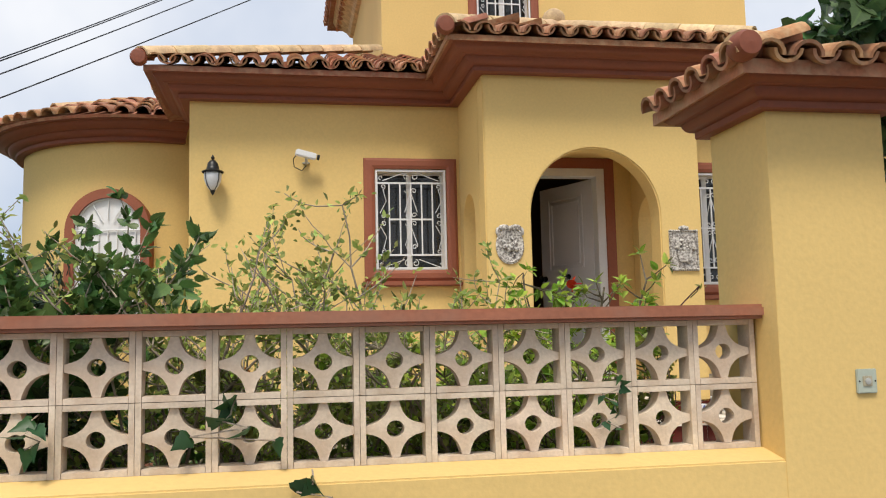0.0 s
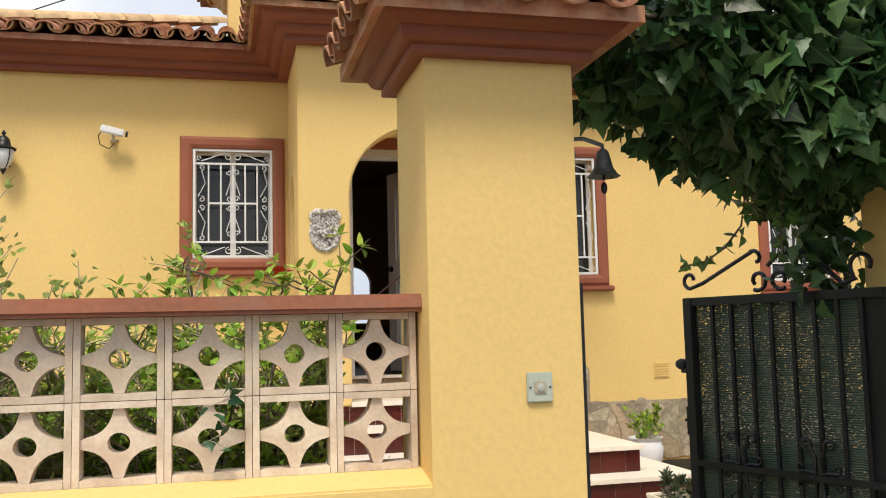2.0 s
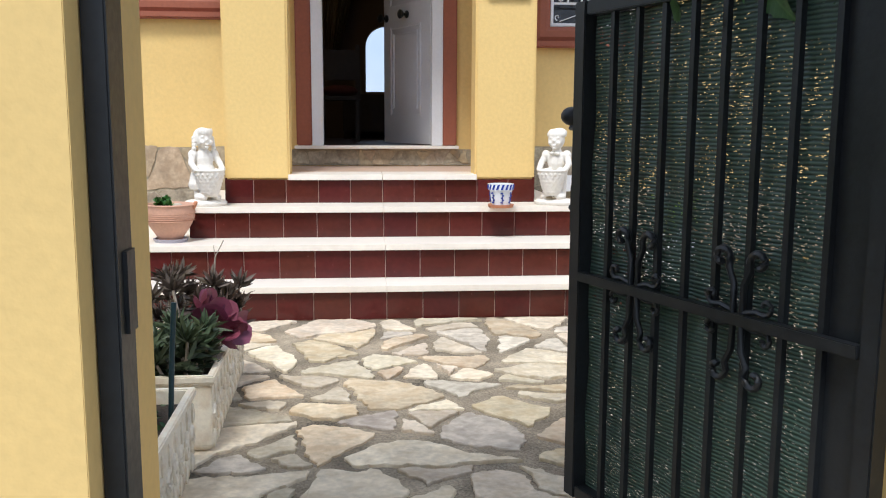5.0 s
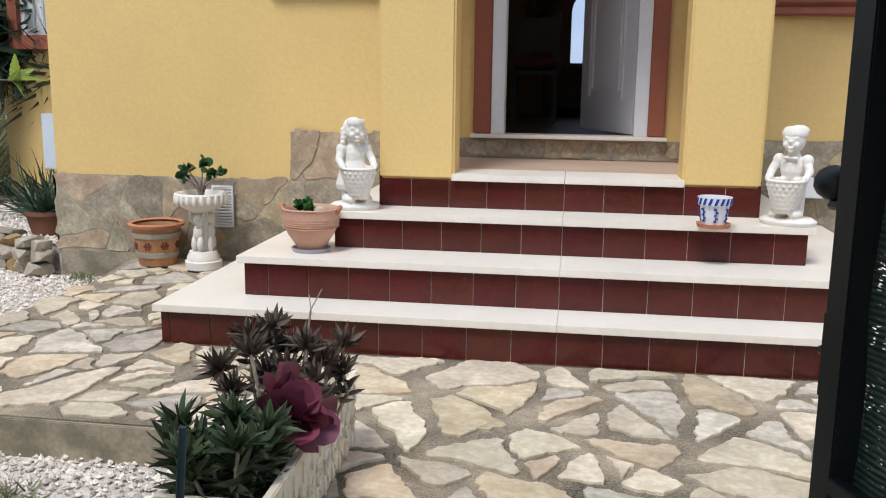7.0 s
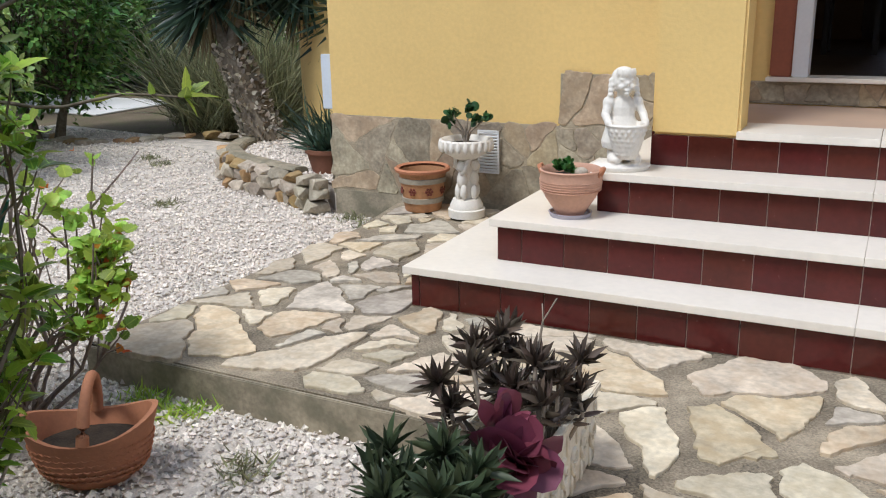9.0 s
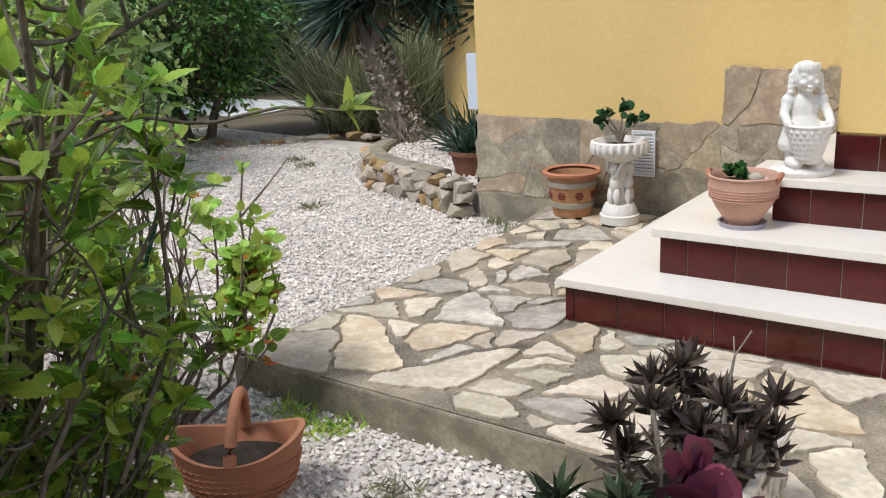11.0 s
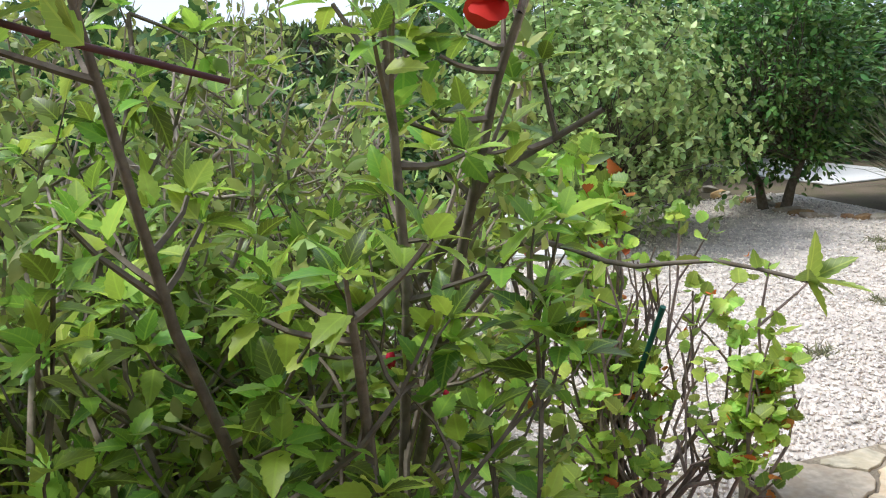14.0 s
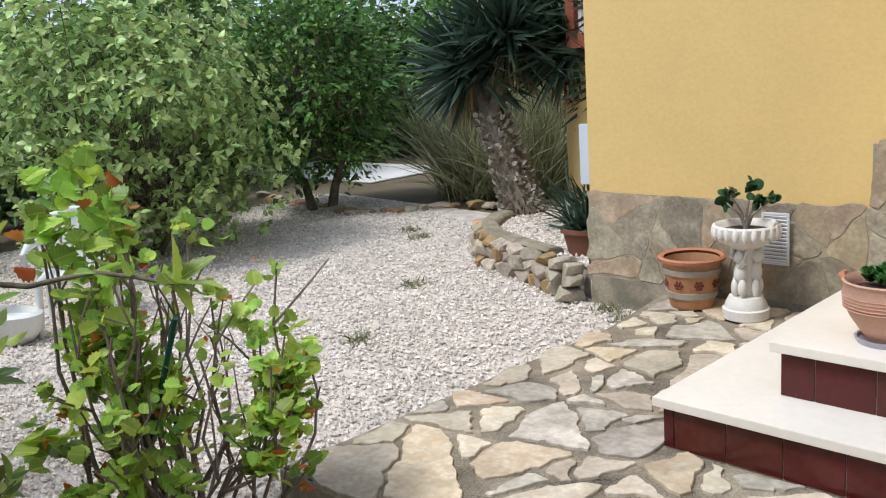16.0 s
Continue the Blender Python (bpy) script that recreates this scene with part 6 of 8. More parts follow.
# plastic garden chair and white swan planter on the gravel
PLASTIC = material("white_garden_plastic", (0.74, 0.74, 0.70), 0.45, 0.05, 4, 50, 0.04)
def garden_chair(at, turn):
    gc = thing("garden_chair", "white plastic garden chair with a slotted back", "chair", at, turn)
    part("seat", Shape().box(-0.23, -0.22, 0.34, 0.23, 0.22, 0.37), PLASTIC, gc, bevel=0.012)
    for x in (-0.21, 0.21):
        for y in (-0.2, 0.2):
            part("leg", Shape().tube([(x * 1.1, y * 1.12, 0), (x, y, 0.35)], [0.02, 0.028], 8), PLASTIC, gc, smooth=60)
    part("back_frame", Shape().tube([(-0.22, 0.2, 0.36), (-0.23, 0.27, 0.58), (-0.19, 0.30, 0.71), (0.0, 0.315, 0.75), (0.19, 0.30, 0.71), (0.23, 0.27, 0.58), (0.22, 0.2, 0.36)], 0.026, 8), PLASTIC, gc, smooth=60)
    for k in range(5):
        x = -0.14 + 0.07 * k
        part("back_slat", Shape().add([(x - 0.025, 0.215, 0.38), (x + 0.025, 0.215, 0.38), (x + 0.025, 0.305, 0.72), (x - 0.025, 0.305, 0.72), (x - 0.025, 0.23, 0.38), (x + 0.025, 0.23, 0.38), (x + 0.025, 0.32, 0.72), (x - 0.025, 0.32, 0.72)], [(0, 1, 2, 3), (7, 6, 5, 4), (0, 4, 5, 1), (1, 5, 6, 2), (2, 6, 7, 3), (3, 7, 4, 0)]), PLASTIC, gc)
    for e in (-1, 1):
        part("armrest", Shape().tube([(e * 0.25, -0.2, 0.36), (e * 0.27, -0.2, 0.54), (e * 0.27, 0.0, 0.57), (e * 0.23, 0.26, 0.57)], [0.02, 0.024, 0.028, 0.022], 8), PLASTIC, gc, smooth=60)


garden_chair((-3.45, 6.2, -0.155), 60)
sn = thing("swan_planter", "white plastic swan planter on the gravel", "planter", (-3.45, 5.74, -0.155), 20)
part("body", Shape().lathe([(0.0, 0.0), (0.12, 0.0), (0.2, 0.1), (0.22, 0.24), (0.19, 0.26), (0.17, 0.2), (0.0, 0.18)], 24, squash=(1.4, 0.9)), PLASTIC, sn, smooth=50)
part("neck", Shape().tube([(-0.26, 0, 0.2), (-0.33, 0, 0.36), (-0.27, 0, 0.5), (-0.20, 0, 0.62), (-0.24, 0, 0.70), (-0.31, 0, 0.68), (-0.37, 0, 0.62)], [0.05, 0.045, 0.036, 0.032, 0.038, 0.034, 0.012], 10), PLASTIC, sn, "curved swan neck", smooth=60)
sn.matrix_basis = sn.matrix_basis @ Matrix.Scale(0.8, 4)

# rockery by the house corner and far edging
rk = random.Random(17)


def rock(at, s, turn, tilt=12, group="rockery stones", label="rough angular buff and ochre rockery stone", mat=None):
    """A broken stone: the hull of points scattered near the faces of a block."""
    bm = bmesh.new()
    for k in range(26):
        p = [rk.uniform(-1, 1) for _ in range(3)]
        j = rk.randrange(3)
        p[j] = rk.choice((-1, 1)) * rk.uniform(0.86, 1.0)
        if sum(abs(c) for c in p) > 2.35:
            p = [c * 0.8 for c in p]
        bm.verts.new((p[0] * s[0], p[1] * s[1], p[2] * s[2]))
    bmesh.ops.convex_hull(bm, input=bm.verts)
    bmesh.ops.delete(bm, geom=[v for v in bm.verts if not v.link_faces], context="VERTS")
    bmesh.ops.bevel(bm, geom=list(bm.edges), offset=0.007, segments=1, affect="EDGES", clamp_overlap=True)
    me = bpy.data.meshes.new("rock")
    bm.to_mesh(me)
    bm.free()
    me.materials.append(mat or rk.choice((ROCK, ROCK, ROCK_OCHRE)))
    return tagged(part("rock", me, None, at=pose(*at, rk.uniform(-tilt, tilt), rk.uniform(-tilt, tilt), turn)), label, "rock", group)


bed = [(-0.86, 8.33), (-1.33, 8.57), (-1.78, 8.73), (-2.21, 8.92), (-2.48, 9.16), (-2.66, 9.48), (-2.70, 9.85), (-2.62, 10.25)]
for row, (z, h) in enumerate(((-0.115, 0.055), (-0.025, 0.055), (0.052, 0.045))):
    for (xa, ya), (xb, yb) in zip(bed, bed[1:]):
        L, u = math.hypot(xb - xa, yb - ya), rk.uniform(0.0, 0.05)
        a = math.atan2(yb - ya, xb - xa)
        while u < L - 0.02:
            w = rk.uniform(0.05, 0.11)
            x, y = xa + (xb - xa) * (u + w) / L, ya + (yb - ya) * (u + w) / L
            out = 0.035 - 0.012 * row + rk.uniform(-0.012, 0.012)
            rock((x - abs(math.sin(a)) * out, y - abs(math.cos(a)) * out, z + rk.uniform(-0.01, 0.01)), (w * 0.96, rk.uniform(0.07, 0.10), h * rk.uniform(0.9, 1.12)), math.degrees(a) + rk.uniform(-8, 8))
            u += 2 * w
structure("rockery_rim", Shape().sweep([(-0.07, 0.05), (0.075, 0.05), (0.085, 0.075), (0.06, 0.105), (-0.05, 0.11), (-0.07, 0.09)], [(x + 0.03, y + 0.05) for x, y in bed[1:]]), CONCRETE, "rough grey cement rim on the rockery wall", "rim", bevel=0.008)
structure("rockery_bed", Shape().prism([(-0.86, 8.42)] + [(x + 0.06, y + 0.08) for x, y in bed] + [(-2.6, 12.5), (-0.86, 12.5)], -0.18, 0.05, "z"), GRAVELBED, "raised gravelled bed behind the rockery stones", "bed")
edge = [(-7.6, 10.45), (-6.6, 10.2), (-5.9, 10.15), (-5.2, 10.0), (-4.8, 10.4), (-4.3, 10.9), (-3.6, 11.1)]
for (xa, ya), (xb, yb) in zip(edge, edge[1:]):
    for q in range(4):
        u = (q + rk.random()) / 4
        rock((xa + (xb - xa) * u + rk.uniform(-0.08, 0.08), ya + (yb - ya) * u + rk.uniform(-0.08, 0.08), -0.145), (rk.uniform(0.07, 0.17), rk.uniform(0.06, 0.10), rk.uniform(0.025, 0.05)), rk.uniform(0, 180), 5, "far edging stones", "flat buff edging stone along the yard")
bedpot = thing("low_clay_pot", "low dark clay pot in the rockery bed", "pot", (-1.15, 8.80, 0.05))
part("body", Shape().lathe([(0.0, 0.0), (0.13, 0.0), (0.17, 0.16), (0.185, 0.16), (0.185, 0.19), (0.165, 0.19), (0.14, 0.1), (0.0, 0.1)], 28), material("dark_clay", (0.20, 0.085, 0.05), 0.8, 0.1, 6, 60, 0.2), bedpot, smooth=40)
soil(bedpot, 0.16, 0.15)
whp = thing("white_pot", "white glazed pot with leafy plant beside the steps", "pot", (4.78, 7.85, 0.006))
part("body", Shape().lathe([(0.0, 0.0), (0.10, 0.0), (0.15, 0.1), (0.16, 0.2), (0.14, 0.26), (0.16, 0.29), (0.15, 0.29), (0.12, 0.25), (0.0, 0.24)], 28), CER, whp, smooth=50)

# ---- plants ----
HIBLEAF = leafy("hibiscus_leaf", (0.28, 0.45, 0.06), 0.5, 0.38, 0.45, 0.35)
HEDGELEAF = leafy("pale_hedge_leaf", (0.36, 0.46, 0.12), 0.45, 0.5, 0.35)
DARKLEAF = leafy("dark_glossy_leaf", (0.085, 0.18, 0.05), 0.45, 0.4, 0.3, 0.25)
IVYLEAF = leafy("ivy_leaf", (0.055, 0.13, 0.045), 0.5, 0.4, 0.3, 0.3)
CITRUS = leafy("citrus_leaf", (0.15, 0.29, 0.07), 0.5, 0.4, 0.3)
PALEBUSH = leafy("pale_shrub_leaf", (0.44, 0.58, 0.21), 0.35, 0.4, 0.25)
GERLEAF = leafy("geranium_leaf", (0.45, 0.64, 0.11), 0.4, 0.45, 0.4, 0.25)
BROWNLEAF = leafy("bronze_hedge_leaf", (0.17, 0.17, 0.06), 0.5, 0.55, 0.3)
YUCCA = leafy("yucca_blade", (0.055, 0.095, 0.065), 0.4, 0.4, 0.15)
FIBRE = leafy("grey_leaf_base", (0.42, 0.38, 0.31), 0.4, 0.8, 0.05)
DRYLEAF = leafy("dry_blade", (0.20, 0.16, 0.085), 0.35, 0.7, 0.2)
GRASSB = leafy("grass_blade", (0.30, 0.31, 0.17), 0.4, 0.6, 0.3)
SUCC = leafy("dark_kalanchoe_leaf", (0.058, 0.082, 0.04), 0.4, 0.5, 0.1)
SUCCTIP = leafy("bronze_kalanchoe_leaf", (0.10, 0.075, 0.055), 0.35, 0.5, 0.1)
PURPLE = leafy("purple_echeveria_leaf", (0.19, 0.045, 0.075), 0.25, 0.4, 0.12)
JADE = leafy("jade_leaf", (0.035, 0.10, 0.030), 0.3, 0.35, 0.1)
REDFLOWER = leafy("red_petal", (0.62, 0.02, 0.025), 0.2, 0.6, 0.3)
ORANGE = leafy("orange_petal", (0.72, 0.14, 0.02), 0.35, 0.6, 0.3)

OVAL = ((0.0, 0.0), (0.25, 0.75), (0.5, 1.0), (0.78, 0.6), (1.0, 0.0))
TOOTH = ((0.0, 0.0), (0.1, 0.5), (0.22, 0.92), (0.27, 0.76), (0.4, 1.0), (0.45, 0.8), (0.58, 0.88), (0.63, 0.64), (0.76, 0.6), (0.8, 0.42), (0.9, 0.3), (1.0, 0.0))
BLADE = ((0.0, 0.5), (0.3, 1.0), (0.7, 0.7), (1.0, 0.0))
LOBED = ((0.0, 0.3), (-0.05, 0.8), (0.18, 1.15), (0.32, 0.62), (0.55, 0.70), (0.62, 0.5), (1.0, 0.0))
ROUND = ((0.0, 0.1), (-0.08, 0.6), (0.15, 0.95), (0.42, 1.08), (0.7, 0.95), (0.9, 0.6), (0.96, 0.0))
IVYO = ((0.0, 0.15), (-0.06, 0.7), (0.10, 1.1), (0.30, 0.75), (0.42, 0.8), (0.62, 0.42), (1.0, 0.0))


def leaf_mesh(P, D, L, W, rng, outline=OVAL, fold=0.25, droop=0.18, flat=0.0):
    """One mesh of many leaves: base points P, axes D, lengths L, widths W. flat pulls the blades level."""
    P, D, L, W = (np.asarray(a, float) for a in (P, D, L, W))
    n = len(P)
    D = D / np.linalg.norm(D, axis=1, keepdims=True)
    R = rng.normal(size=(n, 3)) * (1 - flat)
    R[:, 2] += flat * 3
    S = np.cross(D, R)
    S /= np.linalg.norm(S, axis=1, keepdims=True) + 1e-9
    Nn = np.cross(S, D)
    m = len(outline)
    V = np.zeros((n, 3 * m, 3))
    for k, (u, w) in enumerate(outline):
        mid = P + D * (u * L)[:, None] - Nn * (droop * L * u * u)[:, None]
        V[:, k] = mid
        V[:, m + k] = mid + S * (0.5 * w * W)[:, None] + Nn * (fold * 0.5 * w * W)[:, None]
        V[:, 2 * m + k] = mid - S * (0.5 * w * W)[:, None] + Nn * (fold * 0.5 * w * W)[:, None]
    F = []
    for k in range(m - 1):
        F += [(k, m + k, m + k + 1, k + 1), (k, k + 1, 2 * m + k + 1, 2 * m + k)]
    F = (np.array(F)[None] + (3 * m) * np.arange(n)[:, None, None]).reshape(-1, 4)
    U = np.zeros((n, 3 * m, 2))
    for k, (u, w) in enumerate(outline):
        U[:, [k, m + k, 2 * m + k], 0] = u
        U[:, m + k, 1], U[:, 2 * m + k, 1] = w, -w
    return V.reshape(-1, 3), F, U.reshape(-1, 2)


def foliage(name, chunks, mat, parent, label=""):
    me = bpy.data.meshes.new(name)
    V = np.concatenate([c[0] for c in chunks])
    o, Fs = 0, []
    for v, f, u in chunks:
        Fs.append(f + o)
        o += len(v)
    Fs = np.concatenate(Fs)
    me.from_pydata(V.tolist(), [], Fs.tolist())
    uv = me.uv_layers.new(name="UVMap")
    uv.data.foreach_set("uv", np.concatenate([c[2] for c in chunks])[Fs.reshape(-1)].reshape(-1).tolist())
    me.materials.append(mat)
    me.polygons.foreach_set("use_smooth", [True] * len(me.polygons))
    ob = part(name, me, None, parent, label)
    if len(V) > 3000:
        ob["kind"] = "stuff"
    return ob


def grow(rng, p, d, length, r, depth, paths, sites, wob=0.25, up=0.12, kids=(2, 4), spread=0.8, shrink=0.62, first=0.35):
    pts, n = [Vector(p)], 5
    d = Vector(d).normalized()
    for k in range(n):
        d = (d + Vector((rng.gauss(0, wob), rng.gauss(0, wob), rng.gauss(0, wob * 0.7) + up))).normalized()
        pts.append(pts[-1] + d * length / n)
    paths.append((pts, [r * (1 - 0.55 * k / n) for k in range(n + 1)]))
    if depth == 0:
        for k in range(1, n + 1):
            sites.append((pts[k], (pts[k] - pts[k - 1]).normalized()))
        return
    for _ in range(rng.randint(*kids)):
        k = rng.randint(max(1, int(first * n)), n)
        side = Vector((rng.gauss(0, 1), rng.gauss(0, 1), rng.gauss(0, 0.5))).normalized()
        dd = (pts[k] - pts[k - 1]).normalized() * (1 - spread * 0.5) + side * spread
        grow(rng, pts[k], dd, length * shrink * rng.uniform(0.7, 1.2), r * 0.55, depth - 1, paths, sites, wob, up, kids, spread, shrink, first)
    sites.append((pts[-1], d))


def stems(paths, mat, parent, name="branchwork", label="", n=5, least=0.0):
    sh = Shape()
    for pts, rs in paths:
        if rs[0] >= least:
            sh.tube(pts, rs, n if rs[0] > 0.006 else 4, cap=False)
    return part(name, sh, mat, parent, label, smooth=80)


def leaves_at(sites, per, L, W, nr, outline=OVAL, out=0.9, along=0.5, up=0.15, **kw):
    P, D = [], []
    for p, d in sites:
        for _ in range(per if isinstance(per, int) else nr.poisson(per)):
            v = nr.normal(size=3)
            v /= np.linalg.norm(v)
            P.append(tuple(Vector(p) + Vector(nr.normal(size=3) * 0.012)))
            D.append((d.x * along + v[0] * out, d.y * along + v[1] * out, d.z * along + v[2] * out * 0.7 + up))
    n = len(P)
    Ls = L * nr.uniform(0.55, 1.15, n)
    return leaf_mesh(P, D, Ls, Ls * W * nr.uniform(0.85, 1.15, n), nr, outline, **kw)


def shrub(name, label, at, count, height, lean, depth, leafmat, L, W, per, seed, bark=STEM, r=0.012, outline=OVAL, kids=(2, 4), spread=0.8, radius=0.1, wob=0.2, up=0.12, group="", category="shrub", first=0.35, keep=None, droop=0.18, shrink=0.62):
    rng, nr = random.Random(seed), np.random.RandomState(seed)
    t = thing(name, label, category, at, group=group)
    paths, sites = [], []
    for k in range(count):
        a = 2 * math.pi * (k + rng.random() * 0.6) / count
        grow(rng, (radius * math.cos(a), radius * math.sin(a), 0), (lean * math.cos(a), lean * math.sin(a), 1), height * rng.uniform(0.75, 1.1), r, depth, paths, sites, wob, up, kids, spread, shrink, first)
    if keep:
        o = Vector(at)
        sites = [(keep(p + o) - o, d) for p, d in sites]
        paths = [([keep(q + o) - o for q in p], rs) for p, rs in paths]
    stems(paths, bark, t)
    foliage("foliage", [leaves_at(sites, per, L, W, nr, outline, droop=droop)], leafmat, t)
    return t, sites


def petals(sites, L, W, nr, per=5, **kw):
    return leaves_at(sites, per, L, W, nr, ROUND, out=1.0, along=0.3, **kw)


# the hedge behind the garden wall: leggy, half bare shrubs with pale leaves
def fold_in(p):
    """Keeps growth on the garden side of the wall, and off the path."""
    p = p.copy()
    if p.y < 3.27:
        p.y = 3.27 + 0.4 * (3.27 - p.y)
    edge = 3.76 + 0.20 * min(1, max(0, (p.z - 0.55) / 0.35)) + 0.23 * (2.46 - p.x)
    if p.y > edge:
        p.y = edge - 0.3 * (p.y - edge)
    if p.x > 1.50:
        p.x = 1.50 - 0.3 * (p.x - 1.50)
    return p


hx = [(-3.4, 3.7), (-2.8, 3.65), (-2.2, 3.7), (-1.65, 3.6), (-1.15, 3.72), (-0.7, 3.58), (-0.3, 3.72), (0.08, 3.58), (0.4, 3.72), (0.72, 3.58), (1.0, 3.5)]
for k, (x, y) in enumerate(hx):
    shrub("hedge_shrub", "leggy half-bare shrub with pale green leaves behind the wall", (x, y, -0.16), 9, (1.40 if x < -0.2 else 1.32), 0.33, 2, HEDGELEAF, 0.04, 0.45, 3.2, 100 + k, r=0.011, kids=(5, 7), spread=0.85, group="hedge behind the garden wall", keep=fold_in, wob=0.17, up=0.09, shrink=0.42, first=0.25)
t_, s_ = shrub("hibiscus_bush", "dense dark green hibiscus bush with a red flower", (-1.12, 3.5, -0.16), 11, 1.3, 0.36, 2, DARKLEAF, 0.08, 0.6, 7, 140, r=0.015, outline=TOOTH, kids=(4, 5), spread=0.8, keep=fold_in)
foliage("flower", [leaf_mesh([(0.22, -0.12, 1.50)] * 6, [(math.cos(a), -0.6, math.sin(a)) for a in np.linspace(0, 5.3, 6)], [0.05] * 6, [0.05] * 6, np.random.RandomState(3), ROUND)], REDFLOWER, t_, "red hibiscus flower")


# hibiscus beside the gate, close to the path
def sprays(paths, L, nr, per_tip=6, per_node=1.0):
    """Leaves of terminal shoots: a whorl at the tip and alternate leaves below it."""
    P, D, Ls = [], [], []
    for pts, rs in paths:
        for k in range(2, len(pts)):
            d = (pts[k] - pts[k - 1]).normalized()
            a = d.cross(Vector((0.31, 0.2, 0.93))).normalized()
            b = d.cross(a)
            last = k == len(pts) - 1
            cnt = per_tip if last else nr.poisson(per_node)
            turn = nr.uniform(0, 6.28)
            for q in range(cnt):
                w = turn + (2.4 * q if last else nr.uniform(0, 6.28))
                lift = (1.0 - 0.85 * q / max(1, cnt - 1)) if last else 0.3
                v = (a * math.cos(w) + b * math.sin(w)) * (1.15 - 0.5 * lift) + d * lift + Vector((0, 0, 0.10))
                P.append(tuple(pts[k] + v * 0.006))
                D.append(tuple(v))
                Ls.append(L * nr.uniform(0.65, 1.1) * (0.55 + 0.45 * min(1, (q + 1.5) / 3) if last else 1.0))
    Ls = np.array(Ls)
    return P, D, Ls


def hibiscus(at, seed, count, height, lean=0.3, leaders=()):
    rng, nr = random.Random(seed), np.random.RandomState(seed)
    t = thing("hibiscus_shrub", "leafy hibiscus with toothed bright green leaves on brown branches", "shrub", at, group="hibiscus by the gate")
    paths, sites = [], []
    for k in range(count):
        a = 2 * math.pi * (k + rng.random() * 0.6) / count
        grow(rng, (0.08 * math.cos(a), 0.08 * math.sin(a), 0), (lean * math.cos(a), lean * math.sin(a), 1), height * rng.uniform(0.8, 1.1), 0.010, 2, paths, sites, 0.17, 0.11, (5, 7), 0.8, 0.40, 0.2)
    o = Vector(at)

    def tame(p):
        q = fold_in(p + o)
        if q.z > 1.56:
            q.z = 1.56 - 0.35 * (q.z - 1.56)
        return q - o

    paths = [([tame(q) for q in p], rs) for p, rs in paths]
    for ctl in leaders:
        pts = [Vector(c) - o for c in ctl]
        n = len(pts)
        paths.append((pts, [0.010 - 0.006 * k / (n - 1) for k in range(n)]))
        for k in range(2, n):
            for _ in range(4):
                side = Vector((rng.gauss(0, 1), rng.gauss(0, 1), rng.gauss(0.4, 0.5))).normalized()
                b = pts[k - 1].lerp(pts[k], rng.random())
                paths.append(([b + side * (0.10 * rng.uniform(0.6, 1.2) * u) + Vector((0, 0, 0.02 * u * u)) for u in (0, 0.33, 0.66, 1.0)], [0.0045, 0.004, 0.003, 0.0025]))
    stems(paths, BARK, t, label="brown knotted branches")
    ends = [p for p in paths if p[1][0] < 0.0050]
    P, D, Ls = sprays(ends, 0.054, nr)
    keep = [i for i, p in enumerate(P) if p[2] > 0.7 or rng.random() < 0.8]
    new_ = set(i for i in keep if rng.random() < 0.16)
    old = [i for i in keep if i not in new_]
    fresh = sorted(new_)
    foliage("foliage", [leaf_mesh([P[i] for i in old], [D[i] for i in old], Ls[old], Ls[old] * 0.58, nr, TOOTH, 0.22, 0.28, flat=0.55)], HIBLEAF, t, "toothed green leaves")
    foliage("new_leaves", [leaf_mesh([P[i] for i in fresh], [D[i] for i in fresh], Ls[fresh] * 0.95, Ls[fresh] * 0.5, nr, TOOTH, 0.3, 0.2, flat=0.5)], GERLEAF, t, "bright new leaves")
    return t


LEAD = {0: (((1.30, 3.70, -0.16), (1.36, 3.78, 0.5), (1.40, 3.76, 0.98), (1.46, 3.70, 1.20), (1.53, 3.665, 1.42), (1.56, 3.65, 1.52)),),
        1: (((1.0, 3.95, -0.16), (1.22, 3.94, 0.6), (1.34, 3.95, 0.95), (1.42, 3.95, 1.2), (1.45, 3.94, 1.38), (1.47, 3.93, 1.50)),
            ((1.22, 3.94, 0.6), (1.40, 3.90, 0.95), (1.52, 3.87, 1.14), (1.60, 3.85, 1.23)),
            ((1.2, 3.98, 0.8), (1.28, 4.06, 1.2), (1.36, 4.09, 1.42), (1.42, 4.10, 1.50)),
            ((1.1, 3.95, 0.75), (1.14, 4.02, 1.12), (1.24, 4.12, 1.30), (1.38, 4.22, 1.385)))}
